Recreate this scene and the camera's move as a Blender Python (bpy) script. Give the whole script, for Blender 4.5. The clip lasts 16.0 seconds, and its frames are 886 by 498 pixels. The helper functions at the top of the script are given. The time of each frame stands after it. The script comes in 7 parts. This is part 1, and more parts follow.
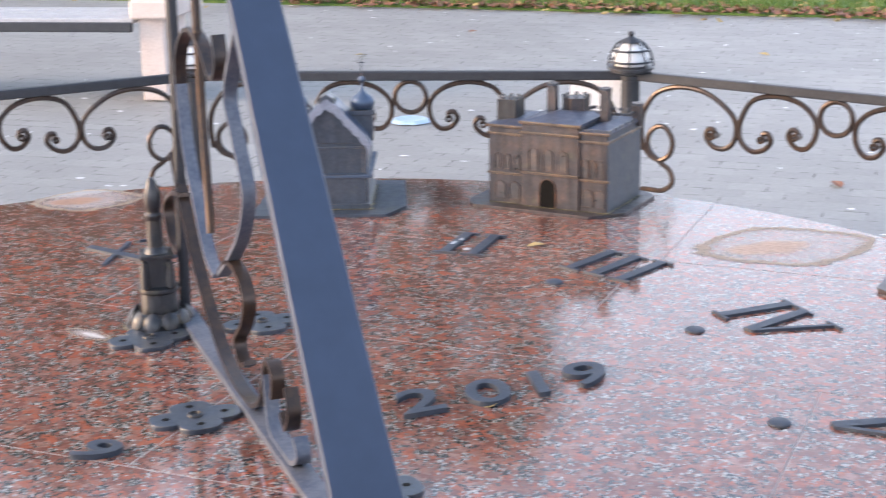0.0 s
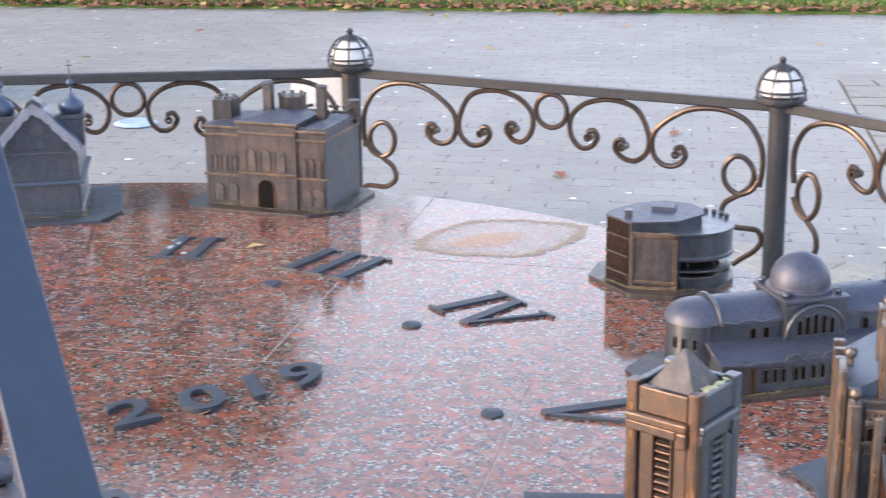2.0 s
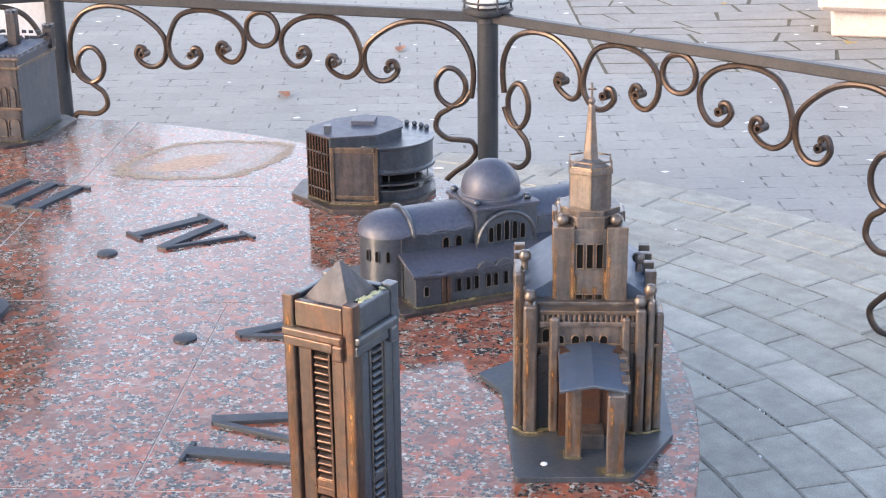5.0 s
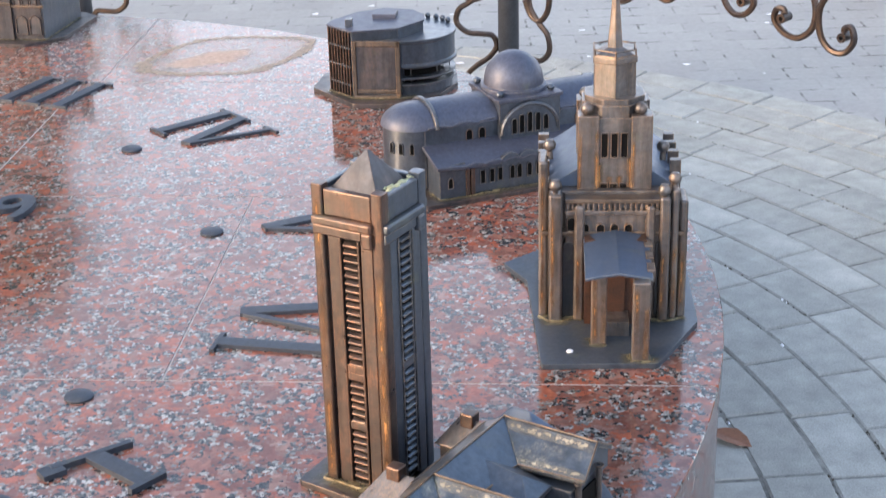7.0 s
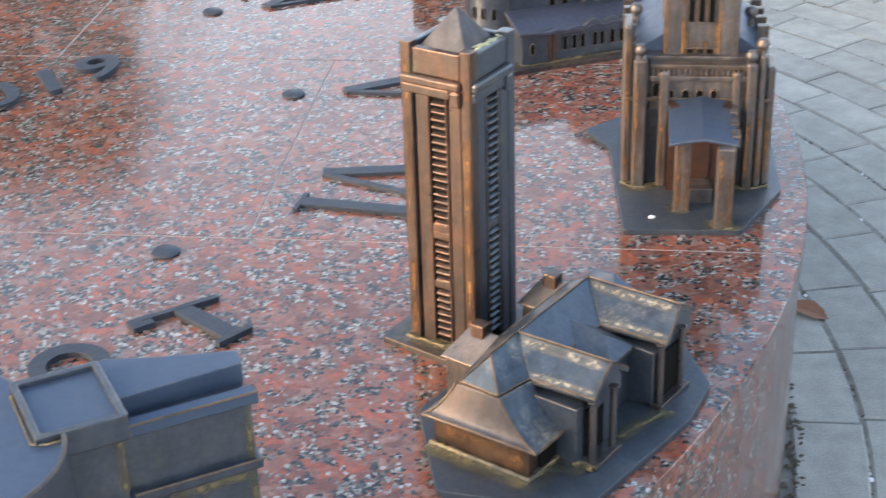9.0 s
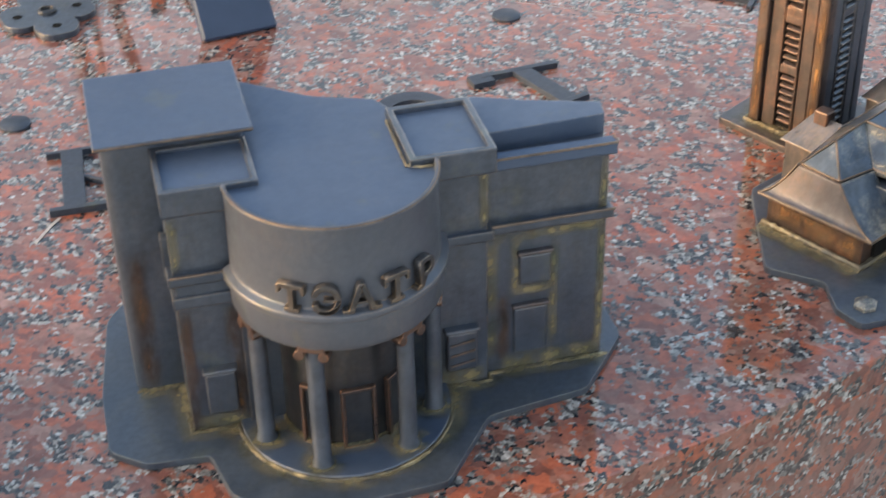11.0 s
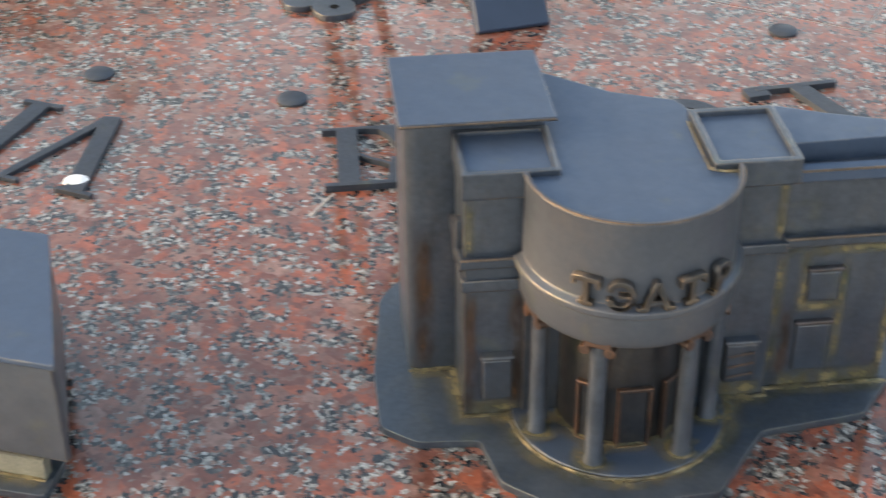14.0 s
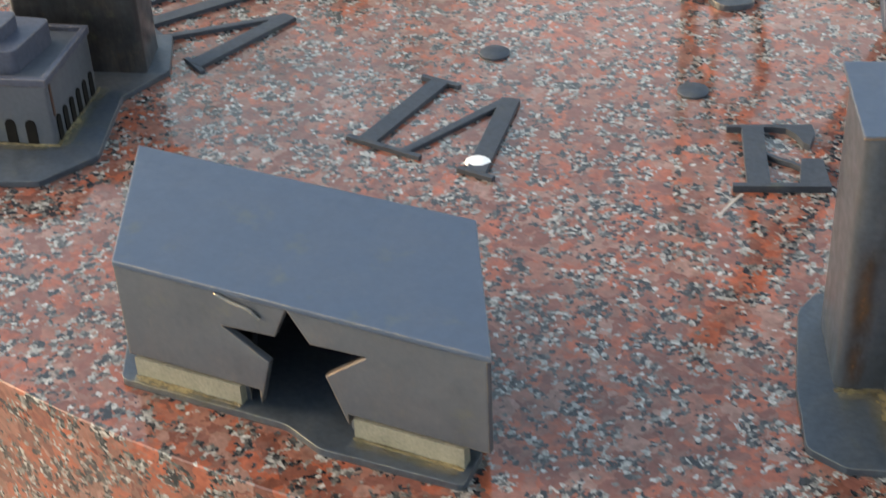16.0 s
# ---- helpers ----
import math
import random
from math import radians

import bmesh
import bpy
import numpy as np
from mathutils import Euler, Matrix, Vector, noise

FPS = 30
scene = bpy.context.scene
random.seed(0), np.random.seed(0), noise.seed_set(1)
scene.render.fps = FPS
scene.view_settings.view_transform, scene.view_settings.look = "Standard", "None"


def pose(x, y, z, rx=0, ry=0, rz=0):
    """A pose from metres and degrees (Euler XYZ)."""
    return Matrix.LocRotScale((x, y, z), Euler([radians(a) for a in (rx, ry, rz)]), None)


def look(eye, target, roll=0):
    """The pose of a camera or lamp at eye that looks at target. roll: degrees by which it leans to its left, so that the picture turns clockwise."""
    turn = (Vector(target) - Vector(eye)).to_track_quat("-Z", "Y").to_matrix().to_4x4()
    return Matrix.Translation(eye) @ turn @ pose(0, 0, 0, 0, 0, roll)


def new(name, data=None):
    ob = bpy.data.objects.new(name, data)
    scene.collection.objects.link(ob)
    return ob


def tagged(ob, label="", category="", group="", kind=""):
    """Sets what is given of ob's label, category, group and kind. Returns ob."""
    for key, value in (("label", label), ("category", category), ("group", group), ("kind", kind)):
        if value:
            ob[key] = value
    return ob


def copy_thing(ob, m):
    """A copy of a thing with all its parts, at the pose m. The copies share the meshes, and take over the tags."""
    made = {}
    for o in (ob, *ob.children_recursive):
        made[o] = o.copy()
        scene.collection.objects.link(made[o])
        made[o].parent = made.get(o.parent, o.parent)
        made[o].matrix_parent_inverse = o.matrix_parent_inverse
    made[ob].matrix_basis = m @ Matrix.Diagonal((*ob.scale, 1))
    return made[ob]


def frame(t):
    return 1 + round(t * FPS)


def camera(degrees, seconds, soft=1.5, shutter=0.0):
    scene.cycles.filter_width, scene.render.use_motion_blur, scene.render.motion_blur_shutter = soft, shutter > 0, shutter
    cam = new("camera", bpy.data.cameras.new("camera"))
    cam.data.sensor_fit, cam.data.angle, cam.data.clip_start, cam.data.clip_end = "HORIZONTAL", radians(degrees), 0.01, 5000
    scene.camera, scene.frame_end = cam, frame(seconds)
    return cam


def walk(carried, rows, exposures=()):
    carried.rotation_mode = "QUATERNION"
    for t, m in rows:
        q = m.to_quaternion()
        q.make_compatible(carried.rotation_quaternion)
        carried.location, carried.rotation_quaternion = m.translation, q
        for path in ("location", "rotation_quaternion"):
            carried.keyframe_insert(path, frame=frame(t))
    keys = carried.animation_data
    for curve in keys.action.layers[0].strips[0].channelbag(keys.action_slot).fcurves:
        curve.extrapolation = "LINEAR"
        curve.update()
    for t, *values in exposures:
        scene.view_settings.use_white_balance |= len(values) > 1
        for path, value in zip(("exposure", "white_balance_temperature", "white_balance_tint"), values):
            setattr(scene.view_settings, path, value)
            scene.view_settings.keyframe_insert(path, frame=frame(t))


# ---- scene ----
cam = camera(31.776, 16.0, soft=1.15, shutter=0.5)
PATH = [
    (0, (1.1064, -2.3669, 1.5242), (0.5158, -0.5392, 0.9669), -1.05),
    (0.5, (1.1246, -2.3460, 1.5258), (0.6556, -0.4820, 0.9727), -0.95),
    (1, (1.1394, -2.3377, 1.5245), (0.7552, -0.4537, 0.9740), -0.85),
    (1.5, (1.1470, -2.3344, 1.5240), (0.7982, -0.4444, 0.9704), -0.68),
    (2, (1.1666, -2.3307, 1.5211), (0.8912, -0.4320, 0.9564), -0.60),
    (2.5, (1.1952, -2.3172, 1.5185), (1.0116, -0.4051, 0.9617), -0.53),
    (3, (1.2258, -2.3118, 1.5159), (1.1074, -0.3980, 0.9473), -0.37),
    (3.5, (1.2572, -2.3037, 1.5095), (1.2022, -0.3956, 0.9129), -0.48),
    (4, (1.2806, -2.2888, 1.5045), (1.2757, -0.3867, 0.8865), -0.23),
    (4.2, (1.2876, -2.2845, 1.5024), (1.3034, -0.3876, 0.8688), -0.20),
    (6.3, (1.2890, -2.3164, 1.5008), (1.3026, -0.4456, 0.7938), -1.52),
    (6.5, (1.2859, -2.3142, 1.4993), (1.2898, -0.4512, 0.7719), -1.70),
    (7, (1.2784, -2.3104, 1.4942), (1.2821, -0.4702, 0.7107), -1.56),
    (7.5, (1.2659, -2.3133, 1.4900), (1.2660, -0.4962, 0.6545), -1.38),
    (8, (1.2599, -2.3209, 1.4846), (1.2611, -0.5168, 0.6215), -1.50),
    (8.5, (1.2640, -2.3222, 1.4808), (1.2505, -0.5385, 0.5763), -1.87),
    (9, (1.2553, -2.3253, 1.4791), (1.1709, -0.5533, 0.5556), -1.80),
    (9.5, (1.2345, -2.3331, 1.4740), (1.0741, -0.5853, 0.5151), -1.25),
    (10, (1.2146, -2.3521, 1.4631), (0.9883, -0.6386, 0.4568), -1.22),
    (10.2, (1.2065, -2.3631, 1.4638), (0.9225, -0.6750, 0.4295), -1.63),
    (12.3, (1.1395, -2.4115, 1.4358), (0.6557, -0.8669, 0.2611), -0.56),
    (12.5, (1.1378, -2.4109, 1.4355), (0.6408, -0.8676, 0.2644), -0.62),
    (13, (1.1314, -2.4147, 1.4397), (0.6414, -0.8517, 0.2920), -0.11),
    (13.2, (1.1268, -2.4084, 1.4404), (0.6423, -0.8381, 0.3005), -0.09),
    (13.5, (1.1221, -2.4207, 1.4448), (0.5904, -0.8555, 0.3190), -0.38),
    (14, (1.0841, -2.4281, 1.4411), (0.4551, -0.8877, 0.3315), -0.47),
    (14.5, (1.0387, -2.4431, 1.4399), (0.2928, -0.9431, 0.3473), -0.47),
    (15, (0.9882, -2.4596, 1.4367), (0.1440, -1.0125, 0.3442), -1.34),
    (15.5, (0.9532, -2.4666, 1.4343), (0.0689, -1.0957, 0.2772), -1.70),
    (16, (0.9258, -2.4504, 1.4412), (0.0010, -1.0852, 0.3093), -2.72),
]
walk(cam, [(t, look(e, g, r)) for t, e, g, r in PATH],
     [(0.0, 2.16, 6380, 11), (8.0, 2.1, 6450, 7), (10.0, 2.05, 6700, 4), (12.3, 2.0, 7350, 4), (16.0, 1.93, 7450, 0)])

# ---- world and light ----
world = bpy.data.worlds.new("sky")
scene.world = world
world.use_nodes = True
wn = world.node_tree.nodes
sky = wn.new("ShaderNodeTexSky")
sky.sky_type = "NISHITA"
sky.sun_disc = False
sky.sun_elevation = radians(18)
sky.sun_rotation = radians(246)
sky.air_density, sky.dust_density = 1.0, 3.0
wn["Background"].inputs["Strength"].default_value = 0.15
haze = wn.new("ShaderNodeMix")   # thin evening haze, denser towards the horizon all round
direction, height, density = wn.new("ShaderNodeTexCoord"), wn.new("ShaderNodeSeparateXYZ"), wn.new("ShaderNodeMapRange")
world.node_tree.links.new(direction.outputs["Generated"], height.inputs[0])
world.node_tree.links.new(height.outputs["Z"], density.inputs["Value"])
density.inputs["From Min"].default_value, density.inputs["From Max"].default_value = 0.1, 0.55
density.inputs["To Min"].default_value, density.inputs["To Max"].default_value = 0.9, 0.06
world.node_tree.links.new(density.outputs["Result"], haze.inputs["Factor"])
haze.data_type = "RGBA"
haze.inputs["B"].default_value = (4.6, 4.7, 5.35, 1)
world.node_tree.links.new(sky.outputs["Color"], haze.inputs["A"])
world.node_tree.links.new(haze.outputs["Result"], wn["Background"].inputs["Color"])
sun_data = bpy.data.lights.new("sun", "SUN")
sun_data.energy, sun_data.angle, sun_data.color = 0.95, radians(20), (1.0, 0.63, 0.38)
sun = new("sun", sun_data)
sun.matrix_world = look((-9.1, -4.1, 2.9), (1, 0, 0.5))

# ---- materials ----
def mat(name):
    m = bpy.data.materials.new(name)
    m.use_nodes = True
    nt = m.node_tree
    return m, nt.nodes, nt.links, nt.nodes["Principled BSDF"]


def coords(n, l, scale=(1, 1, 1), kind="Object"):
    tc, mp = n.new("ShaderNodeTexCoord"), n.new("ShaderNodeMapping")
    mp.inputs["Scale"].default_value = scale
    l.new(tc.outputs[kind], mp.inputs["Vector"])
    return mp.outputs["Vector"]


def tex_noise(n, l, vec, scale, detail=4.0, rough=0.6):
    t = n.new("ShaderNodeTexNoise")
    t.inputs["Scale"].default_value, t.inputs["Detail"].default_value, t.inputs["Roughness"].default_value = scale, detail, rough
    l.new(vec, t.inputs["Vector"])
    return t.outputs["Fac"]


def ramp(n, l, fac, stops, hard=False):
    r = n.new("ShaderNodeValToRGB")
    r.color_ramp.interpolation = "CONSTANT" if hard else "LINEAR"
    while len(r.color_ramp.elements) < len(stops):
        r.color_ramp.elements.new(0.5)
    for e, (p, c) in zip(r.color_ramp.elements, stops):
        e.position = p
        e.color = (*c, 1) if isinstance(c, tuple) else (c, c, c, 1)
    l.new(fac, r.inputs["Fac"])
    return r.outputs["Color"]


def blend(n, l, fac, a, b, mode="MIX"):
    m = n.new("ShaderNodeMix")
    m.data_type, m.blend_type = "RGBA", mode
    for sock, v in ((m.inputs["Factor"], fac), (m.inputs["A"], a), (m.inputs["B"], b)):
        if isinstance(v, (int, float)):
            sock.default_value = v
        elif isinstance(v, tuple):
            sock.default_value = (*v, 1)
        else:
            l.new(v, sock)
    return m.outputs["Result"]


def bump(n, l, height, bsdf, strength=0.3, dist=0.002):
    b = n.new("ShaderNodeBump")
    b.inputs["Strength"].default_value, b.inputs["Distance"].default_value = strength, dist
    l.new(height, b.inputs["Height"])
    l.new(b.outputs["Normal"], bsdf.inputs["Normal"])


def granite(name, rough, veil=0.0):
    """Red granite: blushing feldspar crystals and, between them, nests of black, grey and white grains."""
    m, n, l, b = mat(name)
    v = coords(n, l)

    def warped(scale, amount, stretch):
        mp, nz, sc, add = n.new("ShaderNodeMapping"), n.new("ShaderNodeTexNoise"), n.new("ShaderNodeVectorMath"), n.new("ShaderNodeVectorMath")
        mp.inputs["Rotation"].default_value = (0, 0, radians(35))
        mp.inputs["Scale"].default_value = stretch
        nz.inputs["Scale"].default_value, nz.inputs["Detail"].default_value = scale, 3
        sc.operation, sc.inputs["Scale"].default_value, add.operation = "SCALE", amount, "ADD"
        l.new(v, mp.inputs["Vector"])
        l.new(mp.outputs["Vector"], nz.inputs["Vector"])
        l.new(nz.outputs["Color"], sc.inputs[0])
        l.new(mp.outputs["Vector"], add.inputs[0])
        l.new(sc.outputs[0], add.inputs[1])
        return add.outputs[0]

    def cells(vec, scale):
        vo, sp = n.new("ShaderNodeTexVoronoi"), n.new("ShaderNodeSeparateColor")
        vo.inputs["Scale"].default_value = scale
        l.new(vec, vo.inputs["Vector"])
        l.new(vo.outputs["Color"], sp.inputs["Color"])
        return sp.outputs, vo.outputs["Position"]

    big, _ = cells(warped(60, 0.03, (1.0, 1.1, 1.0)), 44)
    mid, _ = cells(warped(110, 0.016, (1.0, 1.0, 1.0)), 85)
    fine, seat = cells(warped(240, 0.009, (1.0, 1.0, 1.0)), 215)
    red = ramp(n, l, big[1], [(0.0, (0.31, 0.09, 0.05)), (0.2, (0.195, 0.074, 0.053)), (0.4, (0.275, 0.117, 0.084)), (0.6, (0.168, 0.063, 0.044)), (0.78, (0.3, 0.165, 0.13)), (0.9, (0.35, 0.1, 0.055))], True)
    red = blend(n, l, ramp(n, l, mid[2], [(0.0, 0.0), (0.6, 0.35), (0.82, 0.75)], True), red, (0.21, 0.108, 0.084))
    red = blend(n, l, 1.0, red, ramp(n, l, tex_noise(n, l, v, 110, 6), [(0.3, 0.7), (0.7, 1.22)]), "MULTIPLY")
    grain = ramp(n, l, fine[0], [(0.0, (0.016, 0.016, 0.019)), (0.24, (0.042, 0.042, 0.045)), (0.44, (0.095, 0.09, 0.084)), (0.56, (0.21, 0.2, 0.185)), (0.73, (0.48, 0.46, 0.43)), (0.82, (0.27, 0.22, 0.19)), (0.91, (0.25, 0.088, 0.055))])
    grain = blend(n, l, 1.0, grain, ramp(n, l, tex_noise(n, l, v, 300, 5), [(0.32, 0.5), (0.68, 1.3)]), "MULTIPLY")
    nest = ramp(n, l, tex_noise(n, l, seat, 44.0, 3, 0.65), [(0.0, 0.0), (0.518, 1.0)], True)
    lone = ramp(n, l, fine[1], [(0.0, 1.0), (0.055, 0.0)], True)
    pick = n.new("ShaderNodeMath")
    pick.operation = "MAXIMUM"
    l.new(nest, pick.inputs[0])
    l.new(lone, pick.inputs[1])
    col = blend(n, l, pick.outputs[0], red, grain)
    cloud = ramp(n, l, tex_noise(n, l, v, 4.0), [(0.3, 0.68), (0.7, 0.9)])
    col = blend(n, l, 1.0, col, cloud, "MULTIPLY")
    # grey-brown blended in for the paving mirrored in the polished sides
    if veil:
        col = blend(n, l, ramp(n, l, tex_noise(n, l, v, 3.0, 5), [(0.3, veil * 0.5), (0.7, veil)]), col, (0.15, 0.105, 0.09))
    l.new(col, b.inputs["Base Color"])
    l.new(ramp(n, l, tex_noise(n, l, v, 9.0, 6), [(0.35, rough * 0.7), (0.7, rough * 1.8)]), b.inputs["Roughness"])
    b.inputs["IOR"].default_value = 1.56
    bump(n, l, tex_noise(n, l, v, 220.0, 2), b, 0.05, 0.0006)
    return m


def bronze(name, dark, worn, rough=0.45, amount=0.4, edges=0.85, radius=0.003, vary=0.2, gloss=0.4, streak=1.0, brown=0.3, grit=1.0):
    """Patinated bronze: dark waxed sheet with soft worn edges, rubbed to warm metal along them and in patches, with a little verdigris."""
    m, n, l, b = mat(name)
    v = coords(n, l)
    n1, n2, n3 = tex_noise(n, l, v, 16.0, 8, 0.65), tex_noise(n, l, v, 150.0, 5), tex_noise(n, l, v, 45.0, 6)
    geo, bev, dot = n.new("ShaderNodeNewGeometry"), n.new("ShaderNodeBevel"), n.new("ShaderNodeVectorMath")
    bev.samples = 4
    bev.inputs["Radius"].default_value = radius
    dot.operation = "DOT_PRODUCT"
    l.new(bev.outputs["Normal"], dot.inputs[0])
    l.new(geo.outputs["Normal"], dot.inputs[1])
    edge = ramp(n, l, dot.outputs["Value"], [(0.74, edges), (0.985, 0.0)])
    edge = blend(n, l, 1.0, edge, ramp(n, l, tex_noise(n, l, v, 70.0, 6, 0.7), [(0.4, 0.12), (0.6, 1.0)]), "MULTIPLY")
    patches = ramp(n, l, n1, [(0.48, 0.0), (0.72, amount)])
    scuff = ramp(n, l, tex_noise(n, l, coords(n, l, (1, 1, 0.3)), 210.0, 5, 0.75), [(0.46, 0.25), (0.62, 1.0)])
    fac = blend(n, l, 1.0, blend(n, l, 1.0, patches, scuff, "MULTIPLY"), edge, "ADD")
    tone = blend(n, l, ramp(n, l, n3, [(0.3, 0.0), (0.7, 1.0)]), tuple(c * (1 - vary) for c in dark), tuple(c * (1 + vary) for c in dark))
    warm = tuple(0.62 * d + 0.2 * w for d, w in zip(dark, worn))
    tone = blend(n, l, ramp(n, l, tex_noise(n, l, v, 22.0, 6, 0.6), [(0.42, 0.0), (0.64, brown)]), tone, warm)
    runs = tex_noise(n, l, coords(n, l, (1, 1, 0.12)), 60.0, 5, 0.6)
    tone = blend(n, l, 1.0, tone, ramp(n, l, runs, [(0.36, 1 - 1.6 * vary * streak), (0.6, 1.0 + 0.5 * vary * streak)]), "MULTIPLY")
    tone = blend(n, l, 1.0, tone, ramp(n, l, n2, [(0.3, 1 - 0.18 * grit), (0.7, 1 + 0.16 * grit)]), "MULTIPLY")
    col = blend(n, l, fac, tone, worn)
    green = ramp(n, l, tex_noise(n, l, v, 24.0, 5), [(0.6, 0.0), (0.78, 0.4)])
    col = blend(n, l, green, col, (0.15, 0.155, 0.09))
    l.new(col, b.inputs["Base Color"])
    b.inputs["Metallic"].default_value = 0.6
    b.inputs["Coat Weight"].default_value, b.inputs["Coat Roughness"].default_value = gloss, 0.24
    l.new(ramp(n, l, n3, [(0.3, rough - 0.1), (0.7, rough + 0.12)]), b.inputs["Roughness"])
    bp = n.new("ShaderNodeBump")
    bp.inputs["Strength"].default_value, bp.inputs["Distance"].default_value = 0.2 * grit, 0.0015
    l.new(n3, bp.inputs["Height"])
    l.new(bev.outputs["Normal"], bp.inputs["Normal"])
    l.new(bp.outputs["Normal"], b.inputs["Normal"])
    l.new(bev.outputs["Normal"], b.inputs["Coat Normal"])
    return m


def simple(name, a, bcol, scale, rough, metal=0.0, bumps=0.2, dist=0.002, detail=5):
    m, n, l, b = mat(name)
    v = coords(n, l)
    f = tex_noise(n, l, v, scale, detail)
    f2 = tex_noise(n, l, v, scale * 8, 3)
    col = blend(n, l, ramp(n, l, f, [(0.3, 0.0), (0.7, 1.0)]), a, bcol)
    l.new(blend(n, l, 0.35, col, ramp(n, l, f2, [(0.3, tuple(c * 0.8 for c in a)), (0.7, tuple(min(c * 1.2, 1) for c in bcol))])), b.inputs["Base Color"])
    b.inputs["Roughness"].default_value, b.inputs["Metallic"].default_value = rough, metal
    bump(n, l, f2, b, bumps, dist)
    return m


def paving():
    m, n, l, b = mat("plaza_paving")
    v = coords(n, l)
    br = n.new("ShaderNodeTexBrick")
    br.inputs["Scale"].default_value = 1.0
    br.inputs["Brick Width"].default_value, br.inputs["Row Height"].default_value = 0.162, 0.121
    br.inputs["Mortar Size"].default_value, br.inputs["Mortar Smooth"].default_value = 0.005, 0.3
    br.inputs["Color1"].default_value, br.inputs["Color2"].default_value = (0.24, 0.24, 0.234, 1), (0.275, 0.275, 0.267, 1)
    br.inputs["Mortar"].default_value = (0.265, 0.265, 0.257, 1)
    l.new(v, br.inputs["Vector"])
    gaps = n.new("ShaderNodeMath")
    gaps.operation = "MULTIPLY"
    l.new(br.outputs["Fac"], gaps.inputs[0])
    l.new(ramp(n, l, tex_noise(n, l, v, 15.0, 4), [(0.5, 0.05), (0.62, 0.95)]), gaps.inputs[1])
    col = blend(n, l, gaps.outputs[0], br.outputs["Color"], (0.06, 0.058, 0.05))
    st = ramp(n, l, tex_noise(n, l, v, 0.9, 6), [(0.3, 0.87), (0.7, 1.12)])
    g = ramp(n, l, tex_noise(n, l, v, 60, 4), [(0.3, 0.9), (0.7, 1.08)])
    col = blend(n, l, 1.0, blend(n, l, 1.0, col, st, "MULTIPLY"), g, "MULTIPLY")
    l.new(col, b.inputs["Base Color"])
    b.inputs["Roughness"].default_value = 0.6
    bump(n, l, gaps.outputs[0], b, -0.4, 0.004)
    return m


def paver_stone(name, a, bcol, scale, rough, metal, bumps):
    m, n, l, b = mat(name)
    v = coords(n, l)
    inf = n.new("ShaderNodeObjectInfo")
    col = blend(n, l, ramp(n, l, tex_noise(n, l, v, scale, 6), [(0.3, 0.0), (0.7, 1.0)]), a, bcol)
    col = blend(n, l, 1.0, col, ramp(n, l, inf.outputs["Random"], [(0.0, 0.88), (1.0, 1.1)]), "MULTIPLY")
    col = blend(n, l, 1.0, col, ramp(n, l, tex_noise(n, l, v, 2.3, 6), [(0.3, 0.84), (0.7, 1.1)]), "MULTIPLY")
    col = blend(n, l, 1.0, col, ramp(n, l, tex_noise(n, l, v, 13.0, 5, 0.6), [(0.34, 0.88), (0.64, 1.06)]), "MULTIPLY")
    g = tex_noise(n, l, v, 260, 3)
    l.new(blend(n, l, 1.0, col, ramp(n, l, g, [(0.3, 0.8), (0.7, 1.14)]), "MULTIPLY"), b.inputs["Base Color"])
    b.inputs["Roughness"].default_value = rough
    bump(n, l, g, b, bumps, 0.002)
    return m


GRANITE = granite("red_granite", 0.07)
GRANITE_SIDE = granite("red_granite_with_reflection", 0.13, 0.32)
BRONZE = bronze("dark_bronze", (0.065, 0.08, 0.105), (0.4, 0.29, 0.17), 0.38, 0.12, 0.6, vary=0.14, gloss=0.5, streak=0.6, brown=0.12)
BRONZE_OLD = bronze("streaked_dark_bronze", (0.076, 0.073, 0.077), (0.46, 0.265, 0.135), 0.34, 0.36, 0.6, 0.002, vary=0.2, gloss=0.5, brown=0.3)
# worn bronze whose warm tone also paints in low sunlight
BRONZE_WARM = bronze("worn_sunlit_bronze", (0.067, 0.051, 0.045), (0.5, 0.2, 0.08), 0.36, 0.4, 0.6, 0.002, gloss=0.3, brown=0.3)
BRONZE_FLAT = bronze("smooth_bronze_sheet", (0.07, 0.1, 0.156), (0.42, 0.34, 0.22), 0.52, 0.05, 0.5, vary=0.03, gloss=0.25, streak=0.0, brown=0.06, grit=0.3)
BRONZE_SHEET = bronze("grey_bronze_sheet", (0.076, 0.085, 0.122), (0.42, 0.32, 0.2), 0.54, 0.08, 0.5, vary=0.06, gloss=0.2, streak=0.0, brown=0.15)
BRONZE_PALE = bronze("pale_rubbed_bronze", (0.06, 0.077, 0.1), (0.5, 0.42, 0.3), 0.4, 0.85, 0.8, 0.0045, brown=0.25)
BRONZE_RUBBED = bronze("rubbed_bronze_moulding", (0.1, 0.078, 0.062), (0.52, 0.29, 0.14), 0.38, 0.5, 0.6)
BRONZE_BROWN = bronze("brown_bronze", (0.064, 0.061, 0.067), (0.42, 0.23, 0.12), 0.44, 0.24, 0.6, 0.002, gloss=0.25, brown=0.3)
BRONZE_MATTE = bronze("matte_grey_bronze", (0.095, 0.106, 0.128), (0.4, 0.28, 0.16), 0.5, 0.1, 0.6, vary=0.05, gloss=0.25, streak=0.3, brown=0.08, grit=0.5)
